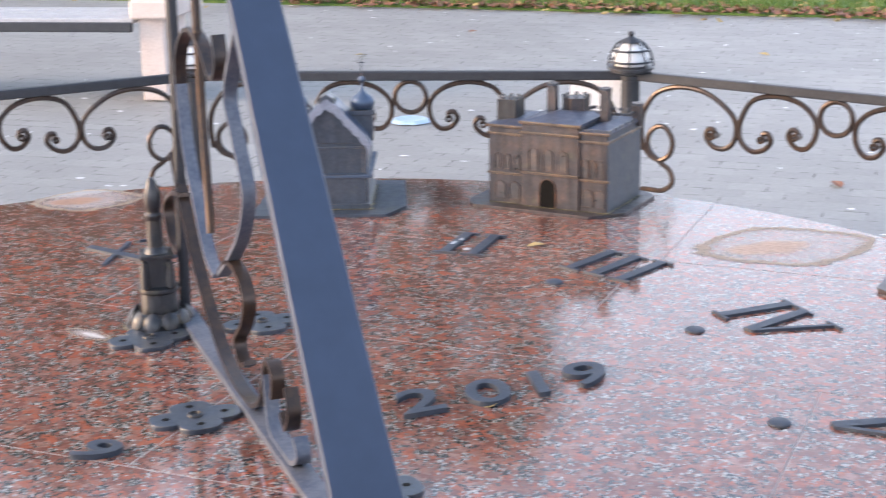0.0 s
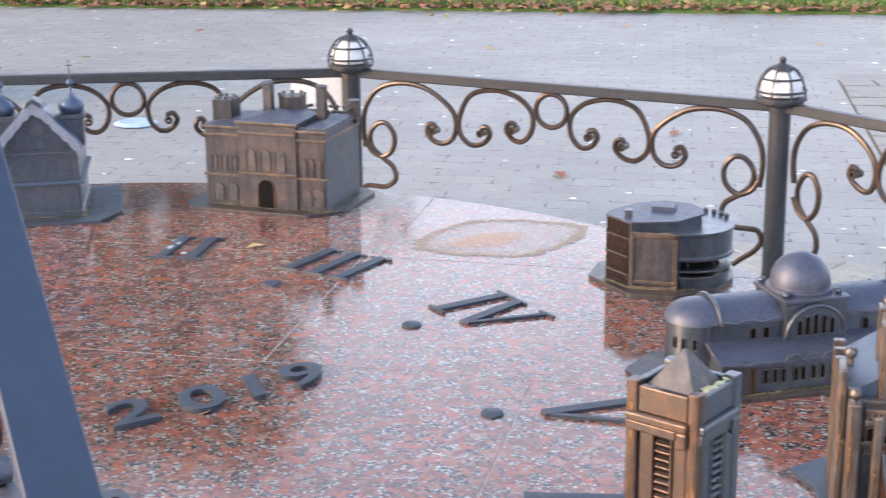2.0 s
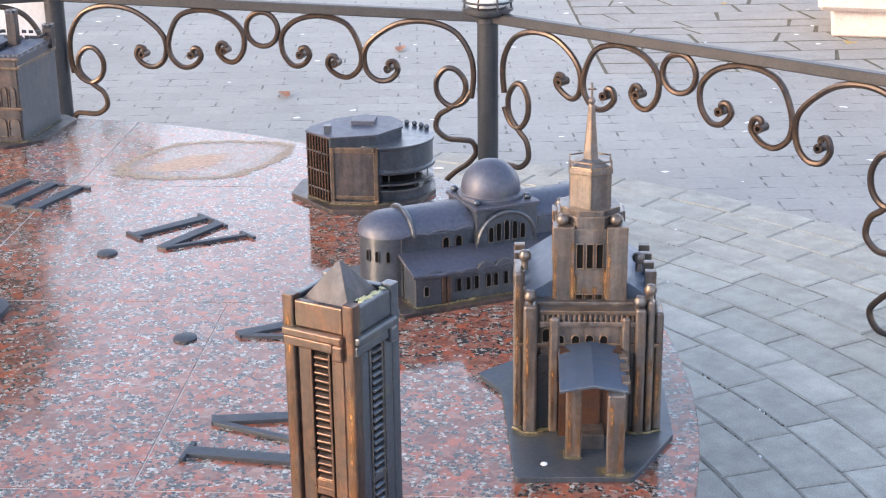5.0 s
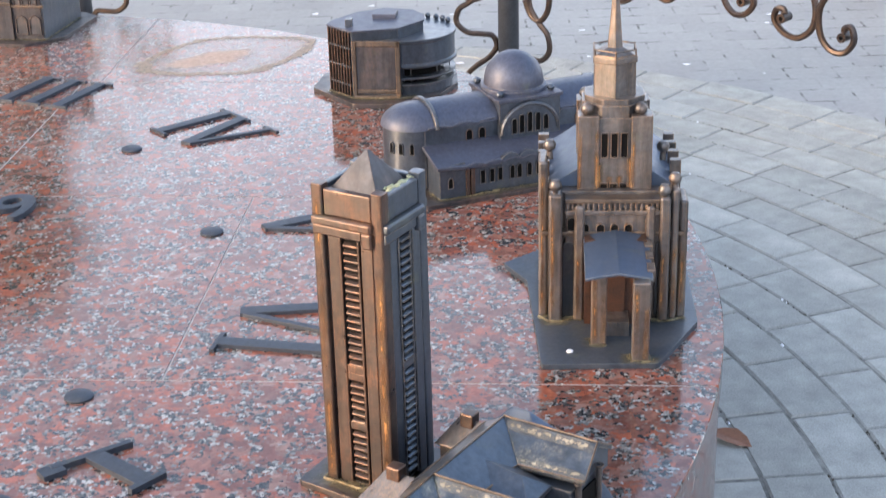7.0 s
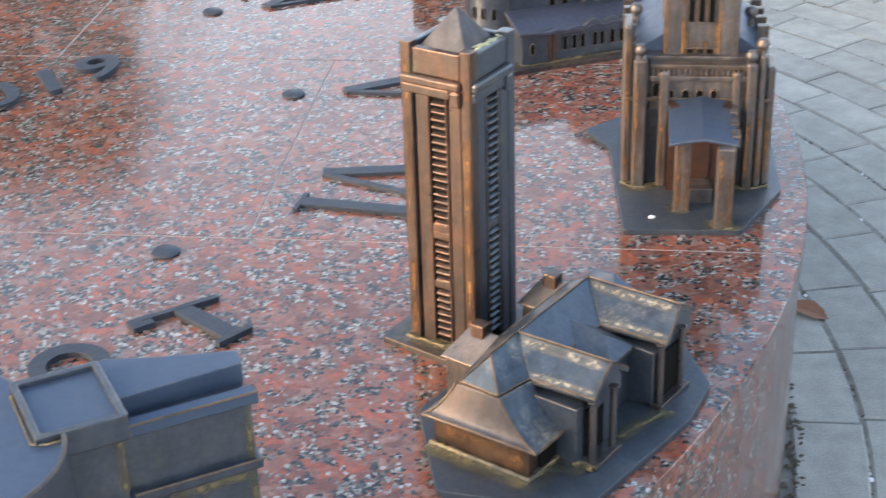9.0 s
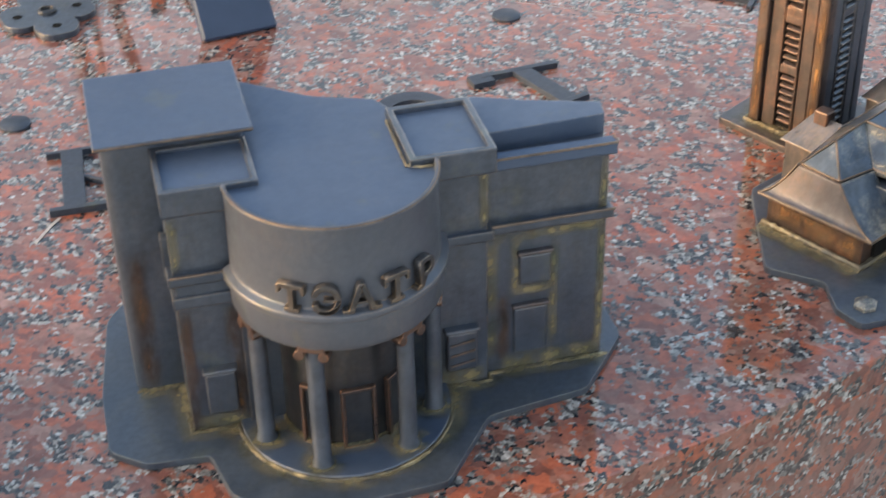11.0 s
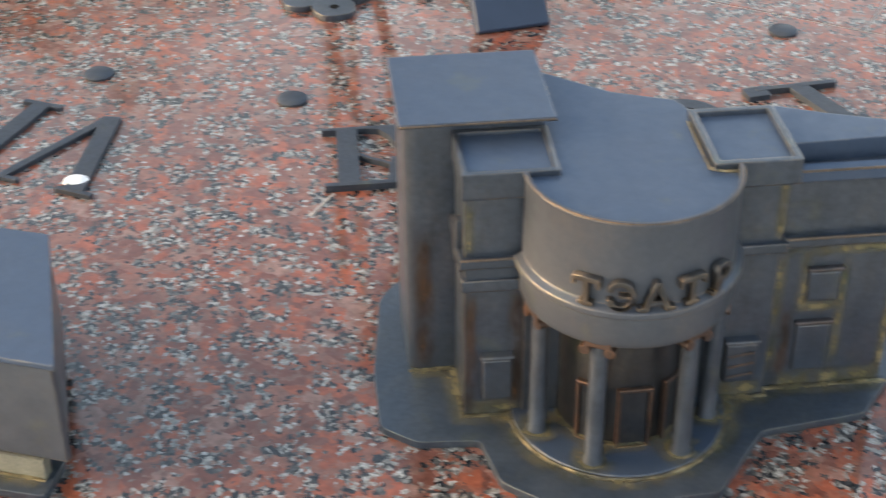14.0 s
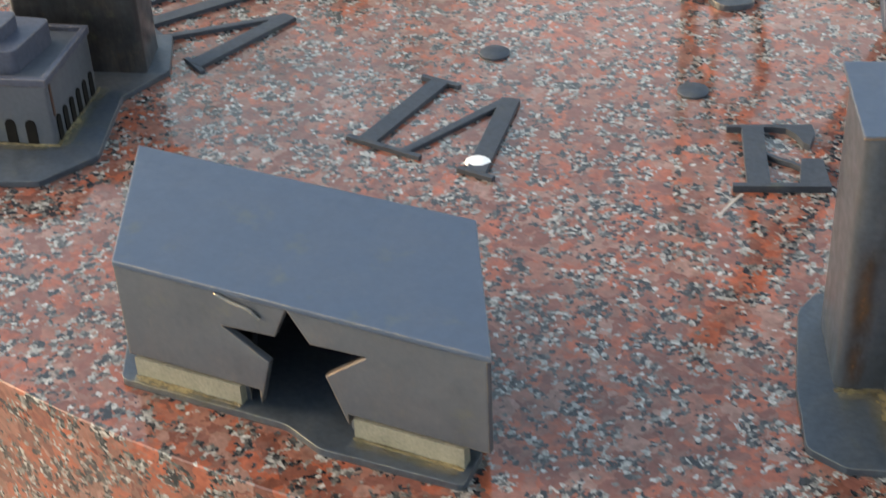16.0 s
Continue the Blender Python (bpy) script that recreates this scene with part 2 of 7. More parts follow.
# black bronze, also used as painted shade in the portico, niches and sockets
BRONZE_BLACK = bronze("black_bronze_and_shade", (0.03, 0.033, 0.039), (0.3, 0.2, 0.11), 0.38, 0.2, 0.5, gloss=0.4, brown=0.2)
RED_BROWN = simple("dark_red_brown_bronze", (0.022, 0.016, 0.014), (0.09, 0.036, 0.018), 45, 0.5, 0.3, 0.3)


def weld_metal():
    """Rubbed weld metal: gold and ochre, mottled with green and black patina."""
    m, n, l, b = mat("golden_weld_seam")
    v = coords(n, l)
    col = ramp(n, l, tex_noise(n, l, v, 60.0, 6, 0.65), [(0.3, (0.05, 0.047, 0.038)), (0.42, (0.13, 0.1, 0.055)), (0.52, (0.3, 0.22, 0.11)), (0.62, (0.4, 0.33, 0.2)), (0.74, (0.15, 0.155, 0.09))])
    l.new(blend(n, l, ramp(n, l, tex_noise(n, l, v, 14.0, 4), [(0.42, 0.0), (0.58, 0.85)]), col, (0.075, 0.068, 0.054)), b.inputs["Base Color"])
    b.inputs["Metallic"].default_value, b.inputs["Roughness"].default_value = 0.5, 0.42
    bump(n, l, tex_noise(n, l, v, 160.0, 4), b, 0.6, 0.002)
    return m


SEAM = weld_metal()


def patina(name, deep, mean, bright, fine=55.0, lay=(1, 1, 1)):
    """A thin stain of patina that thins out towards its border."""
    m, n, l, b = mat(name)
    v = coords(n, l)
    at, mul = n.new("ShaderNodeAttribute"), n.new("ShaderNodeMath")
    at.attribute_name, mul.operation = "fade", "MULTIPLY"
    l.new(at.outputs["Fac"], mul.inputs[0])
    l.new(ramp(n, l, tex_noise(n, l, coords(n, l, lay), fine, 6, 0.65), [(0.36, 0.06), (0.6, 0.9)]), mul.inputs[1])
    l.new(mul.outputs[0], b.inputs["Alpha"])
    l.new(ramp(n, l, tex_noise(n, l, v, 26.0, 5), [(0.36, deep), (0.5, mean), (0.64, bright)]), b.inputs["Base Color"])
    b.inputs["Metallic"].default_value, b.inputs["Roughness"].default_value = 0.4, 0.45
    return m


PATINA = patina("greenish_gold_patina", (0.1, 0.105, 0.065), (0.2, 0.17, 0.095), (0.33, 0.265, 0.145))
RUST_PATINA = patina("brown_rust_patina", (0.045, 0.033, 0.024), (0.1, 0.056, 0.031), (0.19, 0.1, 0.05), 70.0, (1, 1, 0.35))
RUBBED = patina("pale_rubbed_streaks", (0.24, 0.2, 0.14), (0.38, 0.32, 0.23), (0.5, 0.43, 0.32), 150.0)
AMBER = patina("amber_patina_and_glow", (0.09, 0.055, 0.03), (0.25, 0.125, 0.052), (0.46, 0.24, 0.09), 80.0, (1, 1, 0.3))
BRONZE_TAUPE = bronze("grey_brown_bronze", (0.12, 0.113, 0.112), (0.5, 0.28, 0.13), 0.4, 0.3, 0.75, 0.003, vary=0.22, gloss=0.35, streak=1.3, brown=0.4)
BRONZE_BASE = bronze("bronze_base_sheet", (0.062, 0.08, 0.108), (0.36, 0.3, 0.18), 0.48, 0.1, 0.4, 0.002, vary=0.12, gloss=0.3, streak=0.0, brown=0.25)
NUMERAL = bronze("numeral_bronze", (0.058, 0.07, 0.092), (0.3, 0.23, 0.15), 0.62, 0.08, 0.3, 0.001, vary=0.14, gloss=0.12, streak=0.3, brown=0.12)
LETTERING = bronze("letter_bronze", (0.05, 0.05, 0.053), (0.55, 0.35, 0.17), 0.36, 0.3, 0.95, 0.0014, gloss=0.5, brown=0.4)
PALE_LEDGE = simple("pale_olive_bronze", (0.165, 0.164, 0.135), (0.285, 0.275, 0.22), 40, 0.45, 0.35, 0.4)
IRON = simple("painted_black_iron", (0.03, 0.032, 0.038), (0.05, 0.052, 0.058), 20, 0.42, 0.3)
COPPER = simple("coppered_wrought_iron", (0.03, 0.031, 0.036), (0.1, 0.062, 0.04), 8, 0.34, 0.6)
STEEL = simple("blue_grey_painted_steel", (0.027, 0.042, 0.076), (0.031, 0.047, 0.083), 3, 0.5, 0.0, 0.04)
WORN_PAINT = simple("worn_blue_grey_paint", (0.05, 0.066, 0.105), (0.15, 0.155, 0.175), 16, 0.5, 0.2, 0.3)
PAVING = paving()
STONE = paver_stone("grey_concrete_paver", (0.33, 0.325, 0.295), (0.43, 0.424, 0.386), 18, 0.8, 0.0, 0.25)
GROUT = simple("pale_grout", (0.26, 0.23, 0.21), (0.38, 0.34, 0.32), 30, 0.9)
JOINT = simple("sandy_joint", (0.07, 0.066, 0.055), (0.3, 0.294, 0.265), 7, 0.95)
SOIL = simple("leafy_soil", (0.12, 0.07, 0.04), (0.3, 0.15, 0.07), 40, 0.95)
GRASS = simple("grass_blades", (0.05, 0.11, 0.012), (0.11, 0.175, 0.026), 3, 0.7)
GLASS_WHITE = simple("milky_glass", (0.62, 0.62, 0.61), (0.7, 0.7, 0.69), 5, 0.25, 0, 0.02)
# near-black colour stands in for the shade inside openings
HOLLOW = simple("recess_shade_black", (0.005, 0.005, 0.005), (0.009, 0.008, 0.007), 30, 0.8)
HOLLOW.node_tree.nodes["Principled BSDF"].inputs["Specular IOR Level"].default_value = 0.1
PINK_STONE = simple("pinkish_cast_stone", (0.5, 0.41, 0.365), (0.6, 0.52, 0.475), 12, 0.8)
GREY_PLANK = simple("weathered_grey_planks", (0.34, 0.345, 0.36), (0.46, 0.465, 0.48), 10, 0.4)
LICHEN = simple("pale_lichen", (0.3, 0.31, 0.17), (0.46, 0.46, 0.3), 120, 0.9, 0, 0.6)
LEAD = simple("pale_lead_sheet", (0.17, 0.19, 0.24), (0.27, 0.29, 0.35), 25, 0.5, 0.3)
PAPER = simple("white_paper", (0.74, 0.74, 0.77), (0.8, 0.8, 0.83), 8, 0.6)

# ---- shape helpers ----
TOP = 0.49          # height of the granite top
R_TABLE = 1.7106


def part(name, bm, material, parent=None, label="", smooth=False, m=None):
    me = bpy.data.meshes.new(name)
    if m is not None:
        bmesh.ops.transform(bm, matrix=m, verts=bm.verts)
    bmesh.ops.recalc_face_normals(bm, faces=bm.faces)
    bm.to_mesh(me)
    bm.free()
    me.materials.append(material)
    if smooth:
        for p in me.polygons:
            p.use_smooth = True
        me.set_sharp_from_angle(angle=radians(40))
    ob = new(name, me)
    if parent:
        ob.parent = parent
    if label:
        ob["label"] = label
    return ob


def thing(name, m, label, category, group=""):
    ob = new(name)
    ob.empty_display_size = 0.02
    ob.matrix_world = m
    return tagged(ob, label, category, group)


def prism(bm, poly, z0, z1, top=1.0, bevel=0.0):
    """An upright solid on a ground plan; top scales its upper outline about its middle."""
    cx, cy = sum(p[0] for p in poly) / len(poly), sum(p[1] for p in poly) / len(poly)
    lo = [bm.verts.new((x, y, z0)) for x, y in poly]
    hi = [bm.verts.new((cx + (x - cx) * top, cy + (y - cy) * top, z1)) for x, y in poly]
    n = len(poly)
    fs = [bm.faces.new(lo[::-1]), bm.faces.new(hi)]
    for i in range(n):
        fs.append(bm.faces.new((lo[i], lo[(i + 1) % n], hi[(i + 1) % n], hi[i])))
    if bevel:
        es = {e for f in fs for e in f.edges}
        bmesh.ops.bevel(bm, geom=list(es), offset=bevel, segments=1, affect="EDGES")


def box(bm, x0, x1, y0, y1, z0, z1, bevel=0.0):
    prism(bm, [(x0, y0), (x1, y0), (x1, y1), (x0, y1)], z0, z1, 1.0, bevel)


def lathe(bm, profile, cx=0.0, cy=0.0, seg=24, a0=0.0, a1=360.0, cap=False):
    """A turned form: profile of (radius, height), swept from a0 to a1 degrees."""
    full = abs(a1 - a0) >= 359.9
    k = seg if full else seg + 1
    rows = []
    for r, z in profile:
        if r < 1e-6:
            rows.append([bm.verts.new((cx, cy, z))] * k)
            continue
        rows.append([bm.verts.new((cx + r * math.cos(radians(a0 + (a1 - a0) * i / seg)), cy + r * math.sin(radians(a0 + (a1 - a0) * i / seg)), z)) for i in range(k)])
    for a, b in zip(rows, rows[1:]):
        for i in range(seg):
            j = (i + 1) % k
            vs = []
            for v in (a[i], a[j], b[j], b[i]):
                if v not in vs:
                    vs.append(v)
            if len(vs) > 2:
                try:
                    bm.faces.new(vs)
                except ValueError:
                    pass
    if cap:
        for row in (rows[0], rows[-1]):
            if row[0] is not row[1]:
                bm.faces.new(row)


def tube(bm, pts, r, seg=8, closed=False, flat=1.0):
    """A round bar bent along points; r may be a number or one for each point."""
    pts = [Vector(p) for p in pts]
    n = len(pts)
    rr = r if isinstance(r, (list, tuple)) else [r] * n
    ref = None
    rings = []
    for i, p in enumerate(pts):
        if closed:
            d = (pts[(i + 1) % n] - pts[i - 1]).normalized()
        else:
            d = (pts[min(i + 1, n - 1)] - pts[max(i - 1, 0)]).normalized()
        if ref is None:
            ref = d.orthogonal().normalized()
        ref = (ref - d * ref.dot(d)).normalized()
        s = d.cross(ref)
        rings.append([bm.verts.new(p + (ref * math.cos(2 * math.pi * k / seg) + s * flat * math.sin(2 * math.pi * k / seg)) * rr[i]) for k in range(seg)])
    for i in range(n if closed else n - 1):
        a, b = rings[i], rings[(i + 1) % n]
        off = 0
        if closed and i == n - 1:
            off = min(range(seg), key=lambda o: (a[0].co - b[o].co).length)
        for k in range(seg):
            bm.faces.new((a[k], a[(k + 1) % seg], b[(k + 1 + off) % seg], b[(k + off) % seg]))
    if not closed:
        bm.faces.new(rings[0][::-1])
        bm.faces.new(rings[-1])


def ball(bm, c, r, sz=1.0, seg=12):
    lathe(bm, [(r * math.sin(math.pi * i / 8), c[2] - r * sz * math.cos(math.pi * i / 8)) for i in range(9)], c[0], c[1], seg)


def roof(bm, x0, x1, y0, y1, z0, z1, axis="x", hip0=0.0, hip1=0.0):
    """A pitched roof over a rectangle; its ridge runs along axis, drawn in by hip0 and hip1."""
    if axis == "x":
        ym = (y0 + y1) / 2
        a, b = (x0 + hip0, ym, z1), (x1 - hip1, ym, z1)
    else:
        xm = (x0 + x1) / 2
        a, b = (xm, y0 + hip0, z1), (xm, y1 - hip1, z1)
    c = [bm.verts.new(p) for p in ((x0, y0, z0), (x1, y0, z0), (x1, y1, z0), (x0, y1, z0), a, b)]
    faces = [(3, 2, 1, 0), (0, 1, 5, 4), (2, 3, 4, 5), (1, 2, 5), (3, 0, 4)] if axis == "x" else [(3, 2, 1, 0), (1, 2, 5, 4), (3, 0, 4, 5), (0, 1, 4), (2, 3, 5)]
    for f in faces:
        bm.faces.new([c[i] for i in f])


def bm_new():
    return bmesh.new()


def arch(x0, x1, z0, z1, n=6, flat=False):
    """The outline of an opening with a round head, in the plane of a wall."""
    if flat:
        return [(x0, z0), (x1, z0), (x1, z1), (x0, z1)]
    r, xm = (x1 - x0) / 2, (x0 + x1) / 2
    return [(x0, z0), (x1, z0)] + [(xm + r * math.cos(math.pi * i / n), z1 - r + r * math.sin(math.pi * i / n)) for i in range(n + 1)]


def slab(bm, pts, y0, y1):
    """A flat form in the plane of a wall (x, z), from y0 to y1 deep."""
    a, b = [bm.verts.new((x, y0, z)) for x, z in pts], [bm.verts.new((x, y1, z)) for x, z in pts]
    n = len(pts)
    bm.faces.new(a)
    bm.faces.new(b[::-1])
    for i in range(n):
        bm.faces.new((a[i], b[i], b[(i + 1) % n], a[(i + 1) % n]))


def rim(bm, outer, inner, y0, y1):
    """A frame between two outlines in the plane of a wall."""
    n = len(outer)
    v = [[bm.verts.new((x, y, z)) for x, z in o] for y in (y0, y1) for o in (outer, inner)]
    for i in range(n):
        j = (i + 1) % n
        bm.faces.new((v[0][i], v[0][j], v[1][j], v[1][i]))
        bm.faces.new((v[2][i], v[3][i], v[3][j], v[2][j]))
        bm.faces.new((v[0][i], v[2][i], v[2][j], v[0][j]))
        bm.faces.new((v[1][i], v[1][j], v[3][j], v[3][i]))


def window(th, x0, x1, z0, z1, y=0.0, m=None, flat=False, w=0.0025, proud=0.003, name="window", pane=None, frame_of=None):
    """A sunk window of a model: its back plane, by default painted as shade, and, round it, a raised frame."""
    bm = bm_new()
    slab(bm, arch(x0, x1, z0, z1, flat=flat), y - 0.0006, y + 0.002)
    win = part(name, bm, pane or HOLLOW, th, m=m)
    bm = bm_new()
    rim(bm, arch(x0 - w, x1 + w, z0 - w, z1 + w, flat=flat), arch(x0, x1, z0, z1, flat=flat), y - proud, y + 0.001)
    part("frame", bm, frame_of or BRONZE_WARM, win, m=m)
    return win


def smooth_line(pts, k=6, closed=False):
    """A soft curve through points."""
    pts = [Vector(p) for p in pts]
    n, out = len(pts), []
    for i in range(n if closed else n - 1):
        if closed:
            p0, p1, p2, p3 = pts[i - 1], pts[i], pts[(i + 1) % n], pts[(i + 2) % n]
        else:
            p0, p1, p2, p3 = pts[max(i - 1, 0)], pts[i], pts[i + 1], pts[min(i + 2, n - 1)]
        for j in range(k):
            t = j / k
            out.append(0.5 * (2 * p1 + (p2 - p0) * t + (2 * p0 - 5 * p1 + 4 * p2 - p3) * t * t + (3 * p1 - p0 - 3 * p2 + p3) * t ** 3))
    if not closed:
        out.append(pts[-1])
    return out


def strip(bm, pts, side, wide, thick):
    """A flat bar bent along points that lie in one plane; side is the plane's normal."""
    rows = []
    n = len(pts)
    for i, p in enumerate(pts):
        d = (pts[min(i + 1, n - 1)] - pts[max(i - 1, 0)]).normalized()
        up = side.cross(d).normalized()
        rows.append([bm.verts.new(p + side * a * wide / 2 + up * b * thick / 2) for a, b in ((-1, -1), (1, -1), (1, 1), (-1, 1))])
    for a, b in zip(rows, rows[1:]):
        for k in range(4):
            bm.faces.new((a[k], a[(k + 1) % 4], b[(k + 1) % 4], b[k]))
    bm.faces.new(rows[0][::-1])
    bm.faces.new(rows[-1])


def stain(owner, line, side, w, material=None, name="patina_stain", label="greenish gold patina beside the weld"):
    """A soft-edged ribbon of stain along a line; side is its breadth's direction, level and square to the line if None."""
    n, vs, fs, fade = len(line), [], [], []
    for i, p in enumerate(line):
        a, b = Vector(line[max(i - 1, 0)]), Vector(line[min(i + 1, n - 1)])
        d = side
        if d is None:
            d = Vector((a.y - b.y, b.x - a.x, 0.0))
            d = d.normalized() if d.length > 1e-6 else Vector((0, 1, 0))
        tip = 0.0 if i in (0, n - 1) else 1.0
        for q, f in ((-1, 0.0), (-0.4, 0.7), (0, 1.0), (0.4, 0.7), (1, 0.0)):
            vs.append(tuple(Vector(p) + d * (w * q)))
            fade.append(f * tip)
        if i:
            for c in range(4):
                k = (i - 1) * 5 + c
                fs.append((k, k + 1, k + 6, k + 5))
    me = bpy.data.meshes.new(name)
    me.from_pydata(vs, [], fs)
    me.attributes.new("fade", "FLOAT", "POINT").data.foreach_set("value", fade)
    me.materials.append(material or PATINA)
    ob = new(name, me)
    ob.parent = owner
    ob["label"] = label


def between(a, b, k=8):
    a, b = Vector(a), Vector(b)
    return [a.lerp(b, i / k) for i in range(k + 1)]


def seam(th, pts, r=0.0022, z=0.009):
    """A rubbed weld along the foot of a wall with a stain of patina beside it; thin ones are the rubbed rims of sheets."""
    bm = bm_new()
    if r < 0.002:
        tube(bm, [(x, y, z) for x, y in pts], r, 5)
        part("rim", bm, BRONZE_RUBBED, th, "golden rubbed rim")
        return
    rd = random.Random(len(pts) * 1000 + int(abs(pts[0][0] + pts[-1][1]) * 9999))
    line, sizes = [], []
    for (xa, ya), (xb, yb) in zip(pts, pts[1:]):
        k = max(2, int(math.hypot(xb - xa, yb - ya) / 0.005))
        for i in range(k + (xb == pts[-1][0] and yb == pts[-1][1])):
            t = i / k
            line.append((xa + (xb - xa) * t + rd.uniform(-0.0004, 0.0004), ya + (yb - ya) * t + rd.uniform(-0.0004, 0.0004), z - 0.001))
            sizes.append(r * rd.uniform(0.45, 0.75))
    tube(bm, line, sizes, 6)
    weld = part("weld", bm, SEAM, th, "golden mottled weld", smooth=True)
    if z > 0.02:
        return
    stain(weld, [(x, y, z + 0.0006) for x, y, _ in line], None, 0.009 + 2.6 * r)


def rounded(poly, r, k=4):
    """A ground plan with its corners rounded off."""
    out = []
    for i, p in enumerate(poly):
        p, a, b = Vector(p), Vector(poly[i - 1]), Vector(poly[(i + 1) % len(poly)])
        u, v = (a - p), (b - p)
        rr = min(r, u.length * 0.45, v.length * 0.45)
        s, e = p + u.normalized() * rr, p + v.normalized() * rr
        for j in range(k + 1):
            t = j / k
            out.append(tuple(s * (1 - t) ** 2 + p * 2 * t * (1 - t) + e * t * t))
    return out


def pillar(th, name, material, poly, z0, z1, r=0.006, label=""):
    """An upright solid with rounded corners."""
    bm = bm_new()
    prism(bm, rounded(poly, r), z0, z1)
    return part(name, bm, material, th, label, smooth=True)


def base_plate(th, poly, h=0.008, material=None):
    bm = bm_new()
    prism(bm, rounded(poly, 0.006, 2), 0.0, h)
    return part("base_plate", bm, material or BRONZE_BASE, th)


def tray(th, name, x0, x1, y0, y1, z0, z1, w=0.006, deep=0.007):
    """A sunk roof: a floor and one raised kerb all round it."""
    bm = bm_new()
    box(bm, x0 + w * 0.5, x1 - w * 0.5, y0 + w * 0.5, y1 - w * 0.5, z0 - 0.002, z1 - deep)
    tr = part(name, bm, BRONZE_FLAT, th)
    o, i = [(x0, y0), (x1, y0), (x1, y1), (x0, y1)], [(x0 + w, y0 + w), (x1 - w, y0 + w), (x1 - w, y1 - w), (x0 + w, y1 - w)]
    bm = bm_new()
    rim(bm, o, i, -z1, -z0)
    part("kerb", bm, BRONZE, tr, m=Matrix.Rotation(radians(-90), 4, "X"))

# ---- the setting ----
bm = bm_new()
prism(bm, [(-400, -400), (400, -400), (400, 400), (-400, 400)], -0.3, -0.006)
ground = tagged(part("ground", bm, PAVING), "grey concrete paving of a public square", "ground", kind="structure")

TURN = radians(-4.7)   # the slabs of the top lie a little askew


def clip(poly, nx, ny, d):
    """What of a polygon lies where x * nx + y * ny <= d."""
    out = []
    for i, p in enumerate(poly):
        q = poly[(i + 1) % len(poly)]
        a, b = p[0] * nx + p[1] * ny - d, q[0] * nx + q[1] * ny - d
        if a <= 0:
            out.append(p)
        if a * b < 0:
            t = a / (a - b)
            out.append((p[0] + (q[0] - p[0]) * t, p[1] + (q[1] - p[1]) * t))
    return out


def slabs():
    disc = [(R_TABLE * math.cos(2 * math.pi * i / 200), R_TABLE * math.sin(2 * math.pi * i / 200)) for i in range(200)]
    ux, uy = (math.cos(TURN), math.sin(TURN)), (-math.sin(TURN), math.cos(TURN))
    rows = [-1.8, -0.315, 0.39, 1.095, 1.8]
    gap = 0.0018
    for k, xs in enumerate(([-1.8, 1.8], [-1.8, -1.09, -0.08, 0.917, 1.8], [-1.8, -0.62, 0.4, 1.43, 1.8], [-1.8, -0.59, 0.44, 1.8])):
        for i in range(len(xs) - 1):
            p = disc
            for (nx, ny), d in ((ux, xs[i + 1] - gap), ((-ux[0], -ux[1]), -xs[i] - gap), (uy, rows[k + 1] - gap), ((-uy[0], -uy[1]), -rows[k] - gap)):
                p = clip(p, nx, ny, d)
                if len(p) < 3:
                    break
            if len(p) < 3:
                continue
            bm = bm_new()
            z1, z0 = TOP, TOP - 0.04
            n = len(p)
            inner = [(x - 0.0012 * x / R_TABLE, y - 0.0012 * y / R_TABLE) for x, y in p]
            rings = [[bm.verts.new((x, y, z)) for x, y in q] for q, z in ((p, z0), (p, z1 - 0.0015), (inner, z1))]
            for a, b in zip(rings, rings[1:]):
                for j in range(n):
                    bm.faces.new((a[j], a[(j + 1) % n], b[(j + 1) % n], b[j]))
            bm.faces.new(rings[2])
            bm.faces.new(rings[0][::-1])
            part("slab", bm, GRANITE, table)


table = thing("sundial_table", Matrix.Identity(4), "round sundial table clad in polished red granite slabs", "sundial")
bm = bm_new()
lathe(bm, [(R_TABLE - 0.03, -0.02), (R_TABLE - 0.03, TOP - 0.041)], seg=128, cap=True)
part("core", bm, GROUT, table)
bm = bm_new()
lathe(bm, [(R_TABLE - 0.004, TOP - 0.039), (R_TABLE - 0.004, TOP - 0.0007), (0, TOP - 0.0007)], seg=128)
part("grout", bm, GROUT, table)
slabs()
for k in range(12):
    bm = bm_new()
    a0 = k * 30 + 4 + 0.03
    rr = R_TABLE - 0.003
    lathe(bm, [(rr - 0.02, -0.01), (rr, -0.01), (rr, TOP - 0.0415), (rr - 0.02, TOP - 0.0415), (rr - 0.02, -0.01)], seg=12, a0=a0, a1=a0 + 29.99)
    part("side_panel", bm, GRANITE_SIDE, table)

bm = bm_new()
strip(bm, [Vector((0.38, -1.1, TOP + 0.0006)), Vector((0.381, -1.07, TOP + 0.0006)), Vector((0.384, -1.047, TOP + 0.0006))], Vector((1, 0, 0)), 0.004, 0.0008)
part("scratch", bm, GROUT, table, "pale scratch in the polish")

# ---- fence ----
R_FENCE, RAIL, STEP = 2.62, 0.655, 31.1
PANEL = 2 * R_FENCE * math.sin(radians(STEP / 2))


